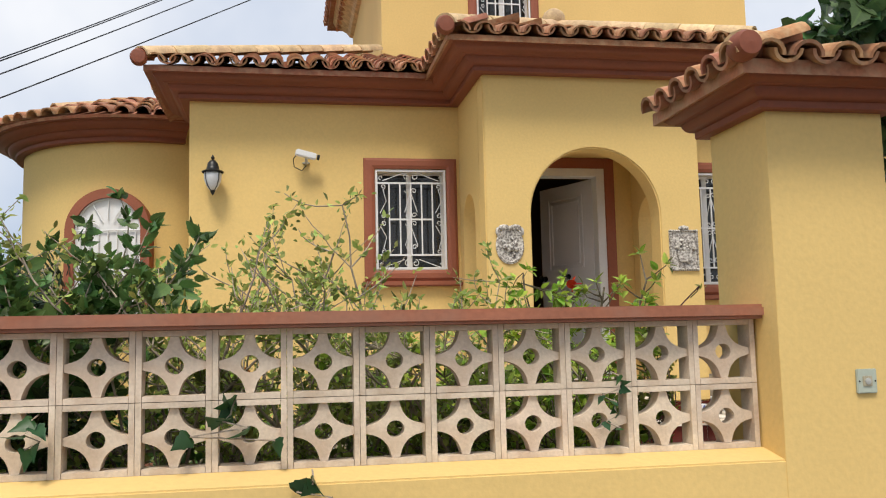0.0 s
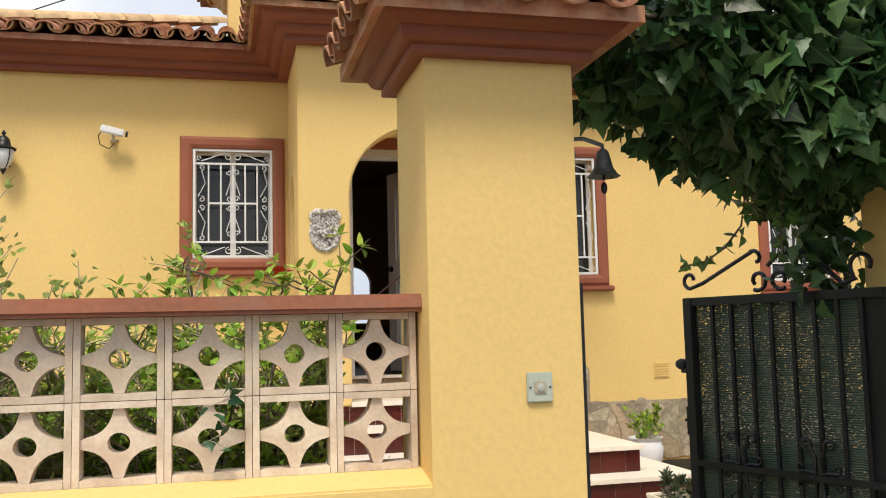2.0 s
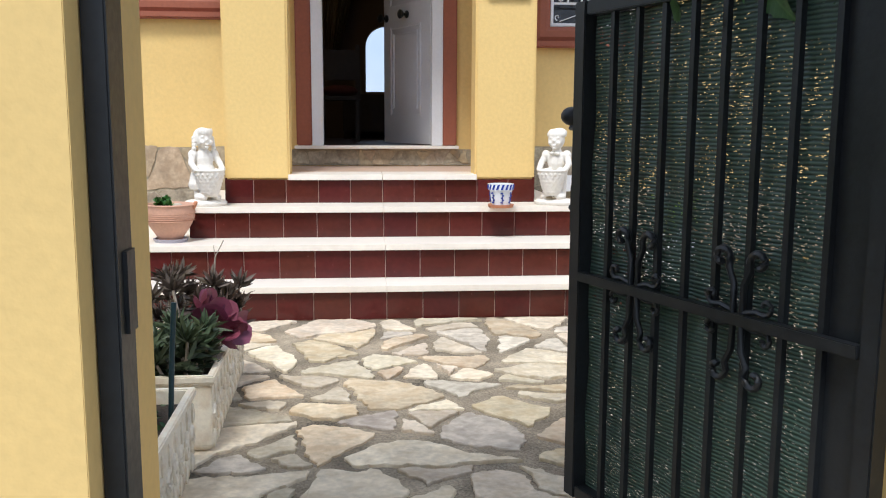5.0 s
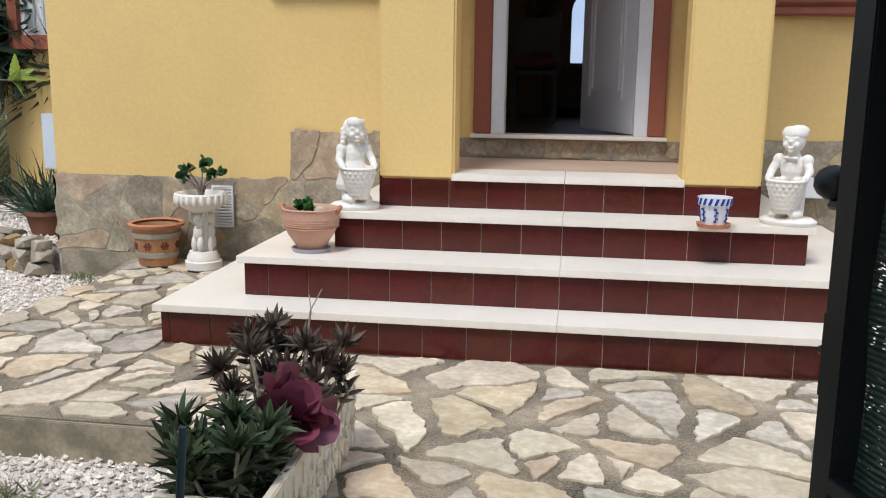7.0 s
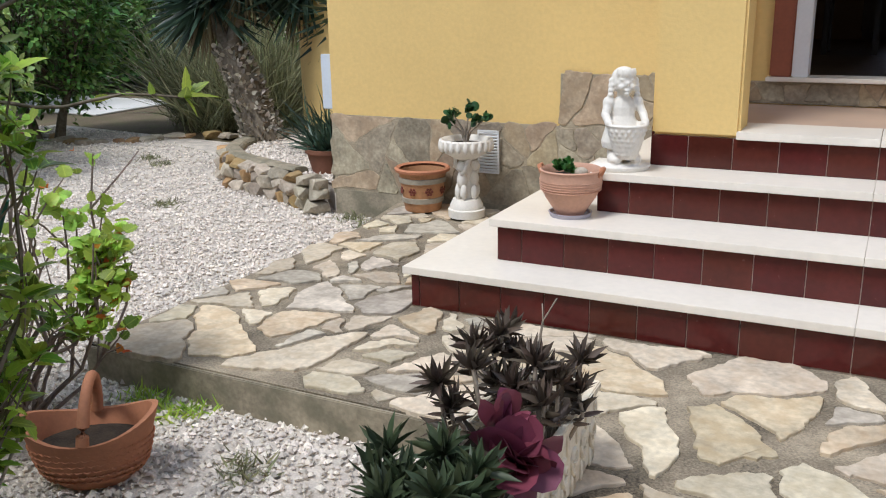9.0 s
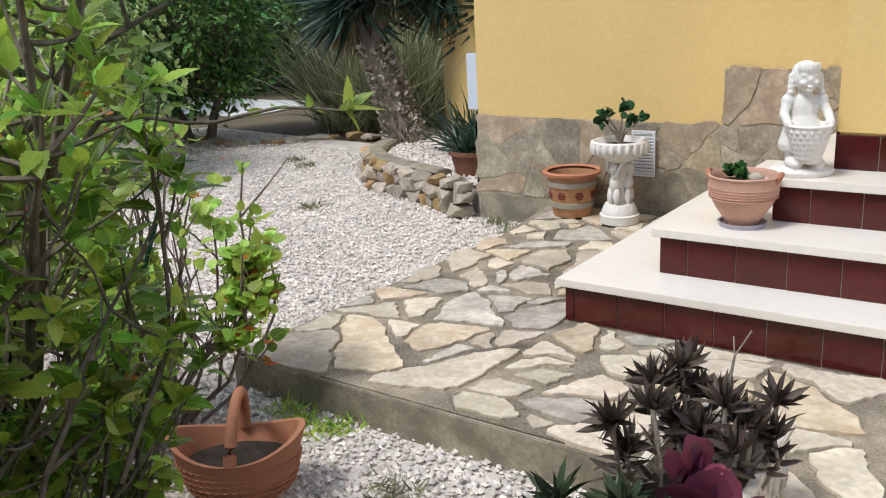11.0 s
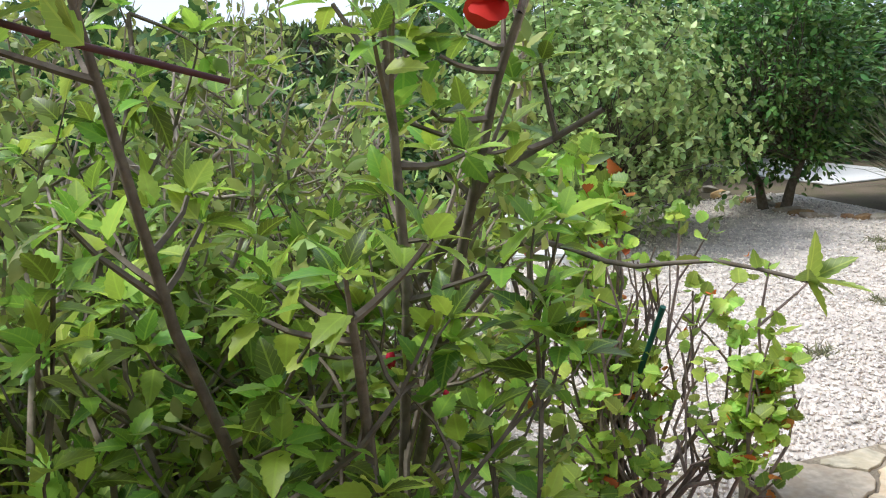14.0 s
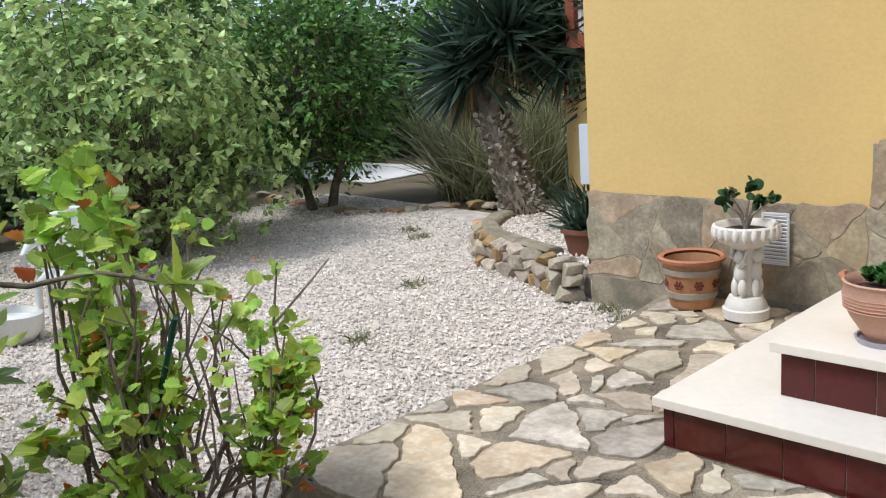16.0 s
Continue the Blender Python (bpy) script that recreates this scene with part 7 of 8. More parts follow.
for k, (x, y, h, c) in enumerate(((1.30, 3.7, 1.15, 6), (1.0, 3.95, 1.1, 7), (1.05, 3.55, 1.2, 6), (0.7, 3.75, 1.0, 6), (0.3, 3.85, 0.9, 6), (1.40, 3.48, 1.2, 5))):
    hb = hibiscus((x, y, -0.16), 200 + k, c, h, leaders=LEAD.get(k, ()))
    nr = np.random.RandomState(50 + k)
    if k == 1:
        o_ = Vector((1.0, 3.95, -0.16))
        fp_ = Vector((1.38, 4.09, 1.52)) - o_
        foliage("flower", [leaf_mesh([tuple(fp_)] * 5, [(0.8 * math.cos(q), -0.5 + 0.4 * math.sin(q), 0.8 * math.sin(q)) for q in (0.3, 1.56, 2.8, 4.1, 5.3)], [0.045] * 5, [0.042] * 5, nr, ROUND)], REDFLOWER, hb, "red hibiscus flower")
        for bud in ((1.40, 3.93, 1.12), (1.18, 4.06, 0.98)):
            part("flower_bud", Shape().ball(tuple(Vector(bud) - o_), (0.006, 0.006, 0.012), 8, 5), REDFLOWER, hb, "red flower bud", smooth=60)
        # the long shoot that reaches over the paving
        b, e = Vector((1.24, 4.16, 1.205)) - o_, Vector((1.67, 4.28, 1.228)) - o_
        pts = [b.lerp(e, q / 8) + Vector((0, 0, 0.008 * math.sin(q * 1.3) - 0.02 * (q / 8) * (1 - q / 8))) for q in range(9)]
        part("long_shoot", Shape().tube([Vector((0.12, 0.01, 0.85)), Vector((0.17, 0.10, 1.22))] + pts, [0.005] * 3 + [0.0042 - 0.0003 * q for q in range(8)], 6), BARK, hb, "long bare shoot", smooth=80)
        P, D, Ls = [], [], []
        for q in (3, 5, 6, 7):
            for _ in range(1 if q < 6 else 2):
                P.append(tuple(pts[q]))
                D.append((0.45 + nr.normal() * 0.3, nr.normal() * 0.7, -0.2 + nr.normal() * 0.6))
                Ls.append(0.034 * nr.uniform(0.7, 1.1))
        for d, ln in (((0.95, 0.25, 0.10), 0.068), ((0.2, 0.1, 1.0), 0.052), ((0.5, 0.6, 0.5), 0.05), ((0.6, -0.5, 0.3), 0.05), ((0.5, 0.2, -0.7), 0.038), ((0.1, 0.6, -0.3), 0.035)):
            P.append(tuple(pts[-1]))
            D.append(d)
            Ls.append(ln)
        Ls = np.array(Ls)
        foliage("shoot_leaves", [leaf_mesh(P, D, Ls, Ls * 0.5, nr, TOOTH, 0.3, 0.1, flat=0.4)], GERLEAF, hb, "bright leaves at the shoot's end")

# red-barked shoot that leans out towards the path
rs_ = thing("hibiscus_shoot", "red-brown hibiscus shoot with pale young leaves leaning over the path", "shoot", (1.25, 3.42, -0.16))
sp_ = [Vector((0, 0, 0)), Vector((0.08, 0.03, 0.9)), Vector((0.28, 0.10, 1.45)), Vector((0.53, 0.20, 1.64)), Vector((0.545, 0.25, 1.622)), Vector((0.55, 0.33, 1.597))]
part("stem", Shape().tube(sp_, [0.006, 0.005, 0.0035, 0.003, 0.0025, 0.002], 7), material("red_brown_bark", (0.12, 0.045, 0.04), 0.7, 0.2, 12, 80, 0.3), rs_, smooth=80)
foliage("foliage", [leaves_at([(sp_[k], Vector((0.1, 0.3, 0.6))) for k in (2, 3, 4)], 2, 0.04, 0.5, np.random.RandomState(6), TOOTH)], GERLEAF, rs_)

# geraniums on the gravel: a leggy, mostly bare one, and a leafy one before it
WITHER = leafy("withered_orange_leaf", (0.70, 0.25, 0.05), 0.4, 0.7, 0.3)
SCALLOP = ((0.0, 0.12), (-0.10, 0.5), (0.0, 0.95), (0.12, 0.86), (0.22, 1.15), (0.36, 0.92), (0.48, 1.1), (0.60, 0.8), (0.74, 0.86), (0.80, 0.46), (0.95, 0.36), (0.93, 0.0))
GERSTEM = material("mauve_grey_stem", (0.27, 0.20, 0.165), 0.85, 0.2, 12.0, 90.0, 0.5)


def geranium(at, label, canes, seed, tuft_leaves, tuft_r, L, low=(), twigs=3, r=0.011):
    """canes: end points of the woody stems; each forks into twigs that carry tufts of scalloped leaves."""
    rng, nr = random.Random(seed), np.random.RandomState(seed)
    t = thing("geranium_shrub", label, "shrub", at, group="geraniums on the gravel")
    paths, tufts = [], []
    for tip, leafy_ in canes:
        tip = Vector(tip)
        b0 = Vector((tip.x * 0.12 + rng.gauss(0, 0.03), tip.y * 0.12 + rng.gauss(0, 0.03), 0))
        bow = Vector((tip.x * 0.25, tip.y * 0.25, -0.12 * Vector((tip.x, tip.y)).length))
        pts = [b0.lerp(tip, u) + bow * (4 * u * (1 - u)) + Vector((rng.gauss(0, 0.016), rng.gauss(0, 0.016), 0)) * (0 < u < 1) for u in (0, 0.16, 0.33, 0.5, 0.66, 0.83, 1.0)]
        paths.append((pts, [r * (1 - 0.6 * k / 6) for k in range(7)]))
        tufts.append((tip, leafy_))
        for _ in range(twigs):
            k = rng.choice((2, 3, 4, 5))
            d = ((tip - b0).normalized() * 0.9 + Vector((rng.gauss(0, 0.55), rng.gauss(0, 0.55), 0.25))).normalized()
            e = pts[k] + d * rng.uniform(0.12, 0.30)
            paths.append(([pts[k], pts[k].lerp(e, 0.5) + Vector((rng.gauss(0, 0.015), rng.gauss(0, 0.015), 0.01)), e], [r * 0.5, r * 0.4, r * 0.28]))
            tufts.append((e, leafy_ * rng.choice((0.0, 0.2, 0.9))))
    for ctl in low:
        pts = [Vector(c) for c in ctl]
        paths.append(([pts[0]] + [pts[i].lerp(pts[i + 1], u) for i in range(len(pts) - 1) for u in (0.5, 1.0)], [0.010 - 0.0008 * k for k in range(2 * len(pts) - 1)]))
        for k in range(9):
            c = pts[-1] + Vector((rng.gauss(0, 0.045), rng.gauss(0, 0.03), rng.gauss(0, 0.05)))
            paths.append(([pts[-2].lerp(pts[-1], rng.uniform(0.4, 1.0)), c], [0.004, 0.003]))
            tufts.append((c, 1.1))
    stems(paths, GERSTEM, t, label="bare mauve-grey woody stems")
    P, D, dead, bloom = [], [], [], []
    for c, amount in tufts:
        for _ in range(nr.poisson(tuft_leaves * amount)):
            v = nr.normal(size=3)
            v[2] = abs(v[2]) * 0.6 + 0.15
            q = np.array(c) + nr.normal(size=3) * tuft_r
            (dead if nr.rand() < 0.07 else P).append(tuple(q))
            (D if len(P) > len(D) else bloom).append(tuple(v))
    n = min(len(P), len(D))
    Ls = L * nr.uniform(0.55, 1.15, n)
    foliage("foliage", [leaf_mesh(P[:n], D[:n], Ls, Ls * 1.05, nr, SCALLOP, 0.35, 0.1, flat=0.35)], GERLEAF, t, "scalloped light green leaves")
    m = min(len(dead), len(bloom))
    if m:
        Lw = L * nr.uniform(0.45, 0.8, m)
        foliage("withered_foliage", [leaf_mesh(dead[:m], bloom[:m], Lw, Lw * 0.9, nr, SCALLOP, 0.7, 0.4)], WITHER, t, "orange withered leaves")
    return t


rg_ = random.Random(77)
bare = []
for k in range(22):
    a, rr_ = rg_.uniform(0, 6.28), 0.42 * rg_.random() ** 0.6
    bare.append(((rr_ * math.cos(a) * 0.9, rr_ * math.sin(a) + 0.05, rg_.uniform(0.85, 1.2) - 0.5 * rr_), 0.3 if k % 3 else 1.0))
ge = geranium((-0.12, 5.16, -0.158), "leggy geranium of bare stems with sparse scalloped leaves on the gravel", bare, 78, 12, 0.022, 0.046, twigs=5, r=0.009,
              low=(((0.02, 0.02, 0.25), (0.15, 0.08, 0.45), (0.24, 0.16, 0.52), (0.30, 0.22, 0.66)), ((0.03, 0.02, 0.12), (0.16, 0.06, 0.34), (0.28, 0.12, 0.38), (0.33, 0.18, 0.56)), ((0.02, 0.0, 0.1), (0.17, 0.02, 0.28), (0.25, 0.08, 0.32), (0.30, 0.12, 0.44))))
part("stake", Shape().tube([(-0.20, -0.17, 0.0), (0.24, -0.10, 0.90)], 0.009, 8), material("green_coated_stake", (0.01, 0.07, 0.05), 0.4, 0.1, 6, 50, 0.05), ge, "green plastic stake", smooth=60)
lush = []
for k in range(11):
    a, rr_ = rg_.uniform(0, 6.28), 0.22 * rg_.random() ** 0.5
    lush.append(((rr_ * math.cos(a), rr_ * math.sin(a), rg_.uniform(0.3, 0.75)), 1.0))
tall = [((-0.10, 0.02, 1.30), 1.2), ((-0.18, -0.06, 1.24), 1.2), ((-0.02, 0.10, 1.22), 1.1), ((0.04, 0.06, 1.12), 1.2), ((-0.1, -0.12, 1.12), 1.2), ((0.02, -0.04, 1.0), 0.8), ((-0.2, 0.1, 1.05), 0.8)]
geranium((-0.10, 4.98, -0.158), "leafy geranium with scalloped bright leaves, some withered orange", lush, 79, 15, 0.034, 0.058, twigs=3)
geranium((-0.16, 4.98, -0.158), "tall leafy geranium with large scalloped bright leaves", tall, 80, 13, 0.042, 0.074, twigs=3)

# ivy over the gate
iv = thing("ivy_canopy", "thick dark ivy hanging over the gate", "ivy", (2.85, 3.05, 2.15))
nr, rng = np.random.RandomState(9), random.Random(9)
P, D = [], []
while len(P) < 5200:
    x, y, z = nr.uniform(-0.92, 0.80), nr.uniform(-0.40, 0.45), nr.uniform(-0.55, 0.75)
    low = -0.12 - 0.30 * max(0, math.sin((x + 0.35) * 2.2))  - 0.10 * noise.noise(Vector((x * 4, 1.7, y * 2)))
    high = 0.22 + 0.25 * noise.noise(Vector((x * 2.2, 5.1, 0))) + 0.16 * (x > -0.2)
    if x < -0.45:
        low, high = 0.14, 0.34 + 0.1 * noise.noise(Vector((x * 6, 2.0, 0)))
    if low < z < high and (abs(y) > 0.24 or z < low + 0.12 or z > high - 0.12 or nr.rand() < 0.25):
        P.append((x, y, z))
        D.append((0.5 * nr.normal(), -0.5 + 0.9 * (y > 0) + 0.4 * nr.normal(), -0.75 + 0.35 * nr.normal()))
Ls = nr.uniform(0.05, 0.105, len(P))
foliage("foliage", [leaf_mesh(P, D, Ls, Ls * 0.92, nr, IVYO, 0.15, 0.2)], IVYLEAF, iv, "dark overlapping ivy leaves")
core = Shape()
for k in range(26):
    core.tube([(-0.6 + 1.7 * k / 25, -0.1, 0.05), (-0.5 + 1.7 * k / 25 + rng.uniform(-0.2, 0.2), 0.1, 0.18 + rng.uniform(-0.1, 0.1)), (-0.4 + 1.7 * k / 25 + rng.uniform(-0.3, 0.3), rng.uniform(-0.2, 0.2), 0.05)], 0.012, 5)
part("vine_tangle", core, BARK, iv, "tangled woody vines", smooth=80)
arch = Shape().tube([(-0.69, 0.05, 0.06), (-0.3, 0.05, 0.16), (0.2, 0.05, 0.18), (0.62, 0.05, 0.06)], 0.012, 6)
part("support_rod", arch, BLACKIRON, iv, "iron rod carrying the ivy")
trail = []
for base, ctl in (((-0.72, -0.22, 0.02), [(-0.80, -0.24, 0.0), (-0.92, -0.22, 0.03), (-1.0, -0.2, 0.0)]),
                  ((0.45, -0.18, -0.55), [(0.53, -0.18, -0.58), (0.59, -0.18, -0.63), (0.57, -0.18, -0.75), (0.62, -0.18, -0.83), (0.66, -0.18, -0.87), (0.7, -0.18, -0.94)]),
                  ((0.44, -0.17, -1.08), [(0.51, -0.17, -1.07), (0.59, -0.17, -1.07), (0.67, -0.17, -1.08), (0.78, -0.17, -1.1), (0.88, -0.17, -1.12)]),
                  ((0.1, 0.25, -0.36), [(0.13, 0.25, -0.43), (0.11, 0.25, -0.53), (0.04, 0.25, -0.61), (-0.04, 0.25, -0.66), (-0.14, 0.25, -0.68)]),
                  ((0.1, 0.25, -0.37), [(0.14, 0.25, -0.44), (0.22, 0.25, -0.49), (0.32, 0.25, -0.52)]),
                  ((0.29, 0.25, -0.39), [(0.28, 0.25, -0.48), (0.27, 0.25, -0.57), (0.27, 0.25, -0.65)]),
                  ((0.1, -0.3, 0.4), [(0.0, -0.32, 0.62), (-0.12, -0.3, 0.72), (-0.2, -0.28, 0.76)])):
    pts = [Vector(base)] + [Vector(c) for c in ctl]
    sm = [pts[i].lerp(pts[i + 1], q / 4) for i in range(len(pts) - 1) for q in range(4)] + [pts[-1]]
    trail.append((sm, [0.004] * len(sm)))
stems(trail, BARK, iv, "trailing_growth", "thin trailing shoots")
tl = [(p, Vector((0, -0.3, -1))) for sm, _ in trail for p in sm[2:]]
foliage("trailing_leaves", [leaves_at(tl, 1, 0.05, 0.9, nr, IVYO, out=0.6)], leafy("young_ivy_leaf", (0.11, 0.24, 0.05), 0.4, 0.4, 0.3, 0.3), iv, "young green ivy leaves")
nr2 = np.random.RandomState(19)
PP = [(0.58 + nr2.normal() * 0.085, 0.42 + nr2.normal() * 0.07, nr2.uniform(-0.85, 0.0)) for _ in range(420)]
foliage("hanging_mass", [leaf_mesh(PP, [(nr2.normal() * 0.5, -0.4 + nr2.normal() * 0.4, -0.8) for _ in PP], nr2.uniform(0.045, 0.09, 420), nr2.uniform(0.04, 0.08, 420), nr2, IVYO)], IVYLEAF, iv, "hanging skein of ivy")

# sprigs of ivy through the block screen
for at, n, s in (((-0.12, 3.01, 1.06), 7, 1), ((0.12, 2.88, 0.83), 6, 2), ((1.16, 3.0, 1.10), 9, 3), ((-0.72, 3.0, 1.02), 5, 4)):
    nrs = np.random.RandomState(s)
    sp = thing("ivy_sprig", "small ivy sprig growing through the block screen", "ivy", at, group="ivy sprigs on the wall")
    ps = [(0.012 * q * nrs.normal(), -0.012, 0.04 - 0.022 * q) for q in range(n)]
    part("shoot", Shape().tube([(0, 0.06, 0.05)] + ps, 0.003, 5), STEM, sp, smooth=80)
    foliage("foliage", [leaf_mesh(ps, [(nrs.normal() * 0.8, -0.35, -0.5 + 0.5 * nrs.normal()) for _ in ps], nrs.uniform(0.05, 0.085, n) * (0.5 if s == 3 else 1), nrs.uniform(0.055, 0.085, n) * (0.5 if s == 3 else 1), nrs, IVYO)], leafy("sprig_leaf", (0.03, 0.10, 0.035), 0.3, 0.4), sp)


# ---- garden trees and background planting ----
def tree(name, label, at, trunk_h, crown_c, crown_r, leafmat, L, n, seed, trunks=1, clumps=60, W=0.5, category="tree", bark=BARK, r=0.05, outline=OVAL, whorl=0):
    """Trunk and limbs, and a crown of many leafy clumps with gaps between them."""
    rng, nr = random.Random(seed), np.random.RandomState(seed)
    t = thing(name, label, category, at)
    cc, cr = Vector(crown_c), Vector(crown_r)
    centres = []
    while len(centres) < clumps:
        v = Vector((rng.uniform(-1, 1), rng.uniform(-1, 1), rng.uniform(-1, 1)))
        if 0.45 < v.length < 1.0:
            k = 1 + 0.28 * noise.noise(v * 2.1 + Vector((seed, 0, 0)))
            centres.append(cc + Vector((v.x * cr.x, v.y * cr.y, v.z * cr.z)) * k)
    tr = Shape()
    forks = []
    for k in range(trunks):
        a = 2 * math.pi * k / max(1, trunks) + 0.5
        b = Vector((0.12 * math.cos(a), 0.12 * math.sin(a), 0)) if trunks > 1 else Vector((0, 0, 0))
        e = Vector((b.x * 2.5 + rng.uniform(-0.05, 0.05), b.y * 2.5 + rng.uniform(-0.05, 0.05), trunk_h))
        tr.tube([b, b.lerp(e, 0.5) + Vector((rng.uniform(-0.04, 0.04), rng.uniform(-0.04, 0.04), 0)), e], [r * 1.25, r, r * 0.8], 8)
        forks.append(e)
    part("trunk", tr, bark, t, smooth=80)
    lb = Shape()
    for c in centres:
        f = rng.choice(forks)
        mid = f.lerp(c, 0.5) + Vector((rng.uniform(-0.1, 0.1), rng.uniform(-0.1, 0.1), 0.08))
        lb.tube([f, mid, c], [r * 0.35, r * 0.2, 0.005], 5, cap=False)
    part("limbwork", lb, bark, t, smooth=80)
    P, D = [], []
    per = n // clumps
    for c in centres:
        q = nr.normal(size=(per, 3)) * min(cr) * 0.125
        if whorl:
            # sprays of leaves that stand out from the crown in whorls
            for v in q[: per // whorl]:
                d = ((c - cc).normalized() + Vector(v) * 3 + Vector((0, 0, 0.35))).normalized()
                a = d.cross(Vector((0.3, 0.2, 0.9))).normalized()
                b = d.cross(a)
                turn = nr.uniform(0, 6.28)
                for k in range(whorl):
                    w = turn + k * 6.28 / whorl
                    P.append(tuple(c + Vector(v) * 1.25))
                    D.append(tuple(d * 0.45 + a * math.cos(w) + b * math.sin(w)))
            continue
        out = (c - cc).normalized()
        for v in q:
            P.append((c.x + v[0], c.y + v[1], c.z + v[2]))
            D.append((out.x * 0.6 + v[0] * 4 + nr.normal() * 0.4, out.y * 0.6 + v[1] * 4 + nr.normal() * 0.4, out.z * 0.3 + nr.normal() * 0.5))
    Ls = L * nr.uniform(0.6, 1.15, len(P))
    foliage("crown", [leaf_mesh(P, D, Ls, Ls * W, nr, outline, flat=0.4)], leafmat, t)
    return t


tree("citrus_tree", "round dark green citrus tree on short trunks", (-5.75, 10.0, -0.16), 0.55, (0, 0, 1.45), (1.05, 1.0, 1.05), CITRUS, 0.095, 11000, 301, trunks=2, clumps=130)
tree("pale_shrub_tree", "tall rounded shrub with pale green leaves", (-5.3, 7.6, -0.16), 0.35, (0, 0, 1.25), (1.2, 1.25, 1.25), PALEBUSH, 0.088, 14000, 302, trunks=4, clumps=140, W=0.62, r=0.03, whorl=5)
tree("citrus_tree", "round dark green citrus tree behind the yard", (-9.6, 10.9, -0.16), 0.6, (0, 0, 1.7), (1.5, 1.4, 1.35), CITRUS, 0.13, 7500, 303, trunks=1, clumps=80)
tree("orange_tree", "orange tree with dark leaves behind the yard", (-7.4, 15.2, -0.16), 0.9, (0, 0, 2.1), (1.5, 1.4, 1.4), CITRUS, 0.13, 7500, 304, trunks=1, clumps=75)
tree("background_shrub", "dark evergreen shrub closing the garden", (-8.0, 8.2, -0.16), 0.4, (0, 0, 1.05), (1.5, 1.5, 1.05), DARKLEAF, 0.11, 8500, 305, trunks=3, clumps=80, category="shrub", r=0.03)
tree("background_shrub", "dark evergreen shrub closing the garden", (-7.2, 5.4, -0.16), 0.4, (0, 0, 0.85), (1.4, 1.4, 0.95), DARKLEAF, 0.09, 9500, 306, trunks=3, clumps=80, category="shrub", r=0.03)
tree("background_shrub", "twiggy bronze green shrub closing the garden", (-4.9, 4.4, -0.16), 0.4, (0, 0, 1.0), (1.2, 0.9, 1.0), BROWNLEAF, 0.06, 11000, 307, trunks=5, clumps=90, category="shrub", r=0.025)
tree("background_shrub", "dark evergreen shrub closing the garden", (-3.8, 14.8, -0.16), 0.5, (0, 0, 1.5), (1.6, 1.2, 1.7), DARKLEAF, 0.13, 7000, 308, trunks=3, clumps=70, category="shrub", r=0.03)
tree("background_shrub", "dark evergreen shrub beyond the yard", (-11.0, 14.5, -0.16), 0.5, (0, 0, 1.8), (2.4, 2.0, 1.9), DARKLEAF, 0.17, 7000, 309, trunks=3, clumps=80, category="shrub", r=0.04)
tree("background_shrub", "dark evergreen shrub beyond the yard", (-11.5, 9.5, -0.16), 0.5, (0, 0, 1.9), (2.0, 2.2, 2.0), CITRUS, 0.17, 7500, 310, trunks=3, clumps=80, category="shrub", r=0.04)
hd = thing("clipped_hedge", "tall clipped conifer hedge closing the garden", "hedge", (-10.3, 7.0, -0.16), 8)
part("twig_core", Shape().box(-0.5, -5.5, 0.0, 0.5, 5.5, 2.3), BARK, hd, "dense twiggy core")
nrh = np.random.RandomState(41)
P, D = [], []
for _ in range(15000):
    if nrh.rand() < 0.72:
        p = (0.52 + nrh.normal() * 0.05, nrh.uniform(-5.5, 5.5), nrh.uniform(0, 2.4))
        d = (1.0, nrh.normal() * 0.5, 0.5 + nrh.normal() * 0.5)
    else:
        p = (nrh.uniform(-0.55, 0.55), nrh.uniform(-5.5, 5.5), 2.32 + nrh.normal() * 0.04)
        d = (nrh.normal() * 0.6, nrh.normal() * 0.6, 1.0)
    P.append(p)
    D.append(d)
foliage("clipped_foliage", [leaf_mesh(P, D, nrh.uniform(0.10, 0.18, len(P)), nrh.uniform(0.04, 0.07, len(P)), nrh, BLADE)], leafy("conifer_spray", (0.20, 0.27, 0.09), 0.4, 0.6, 0.2), hd)
structure("far_house", Shape().box(-16, 24, -0.19, -6, 30, 2.6), STATUE, "low white house far behind the garden", "house")
tagged(part("far_path", Shape().box(-10.5, 11.9, -0.185, -7.1, 13.6, -0.165), RENDER_PALE, bevel=0.01), "pale concrete path beyond the yard", "path", kind="structure")


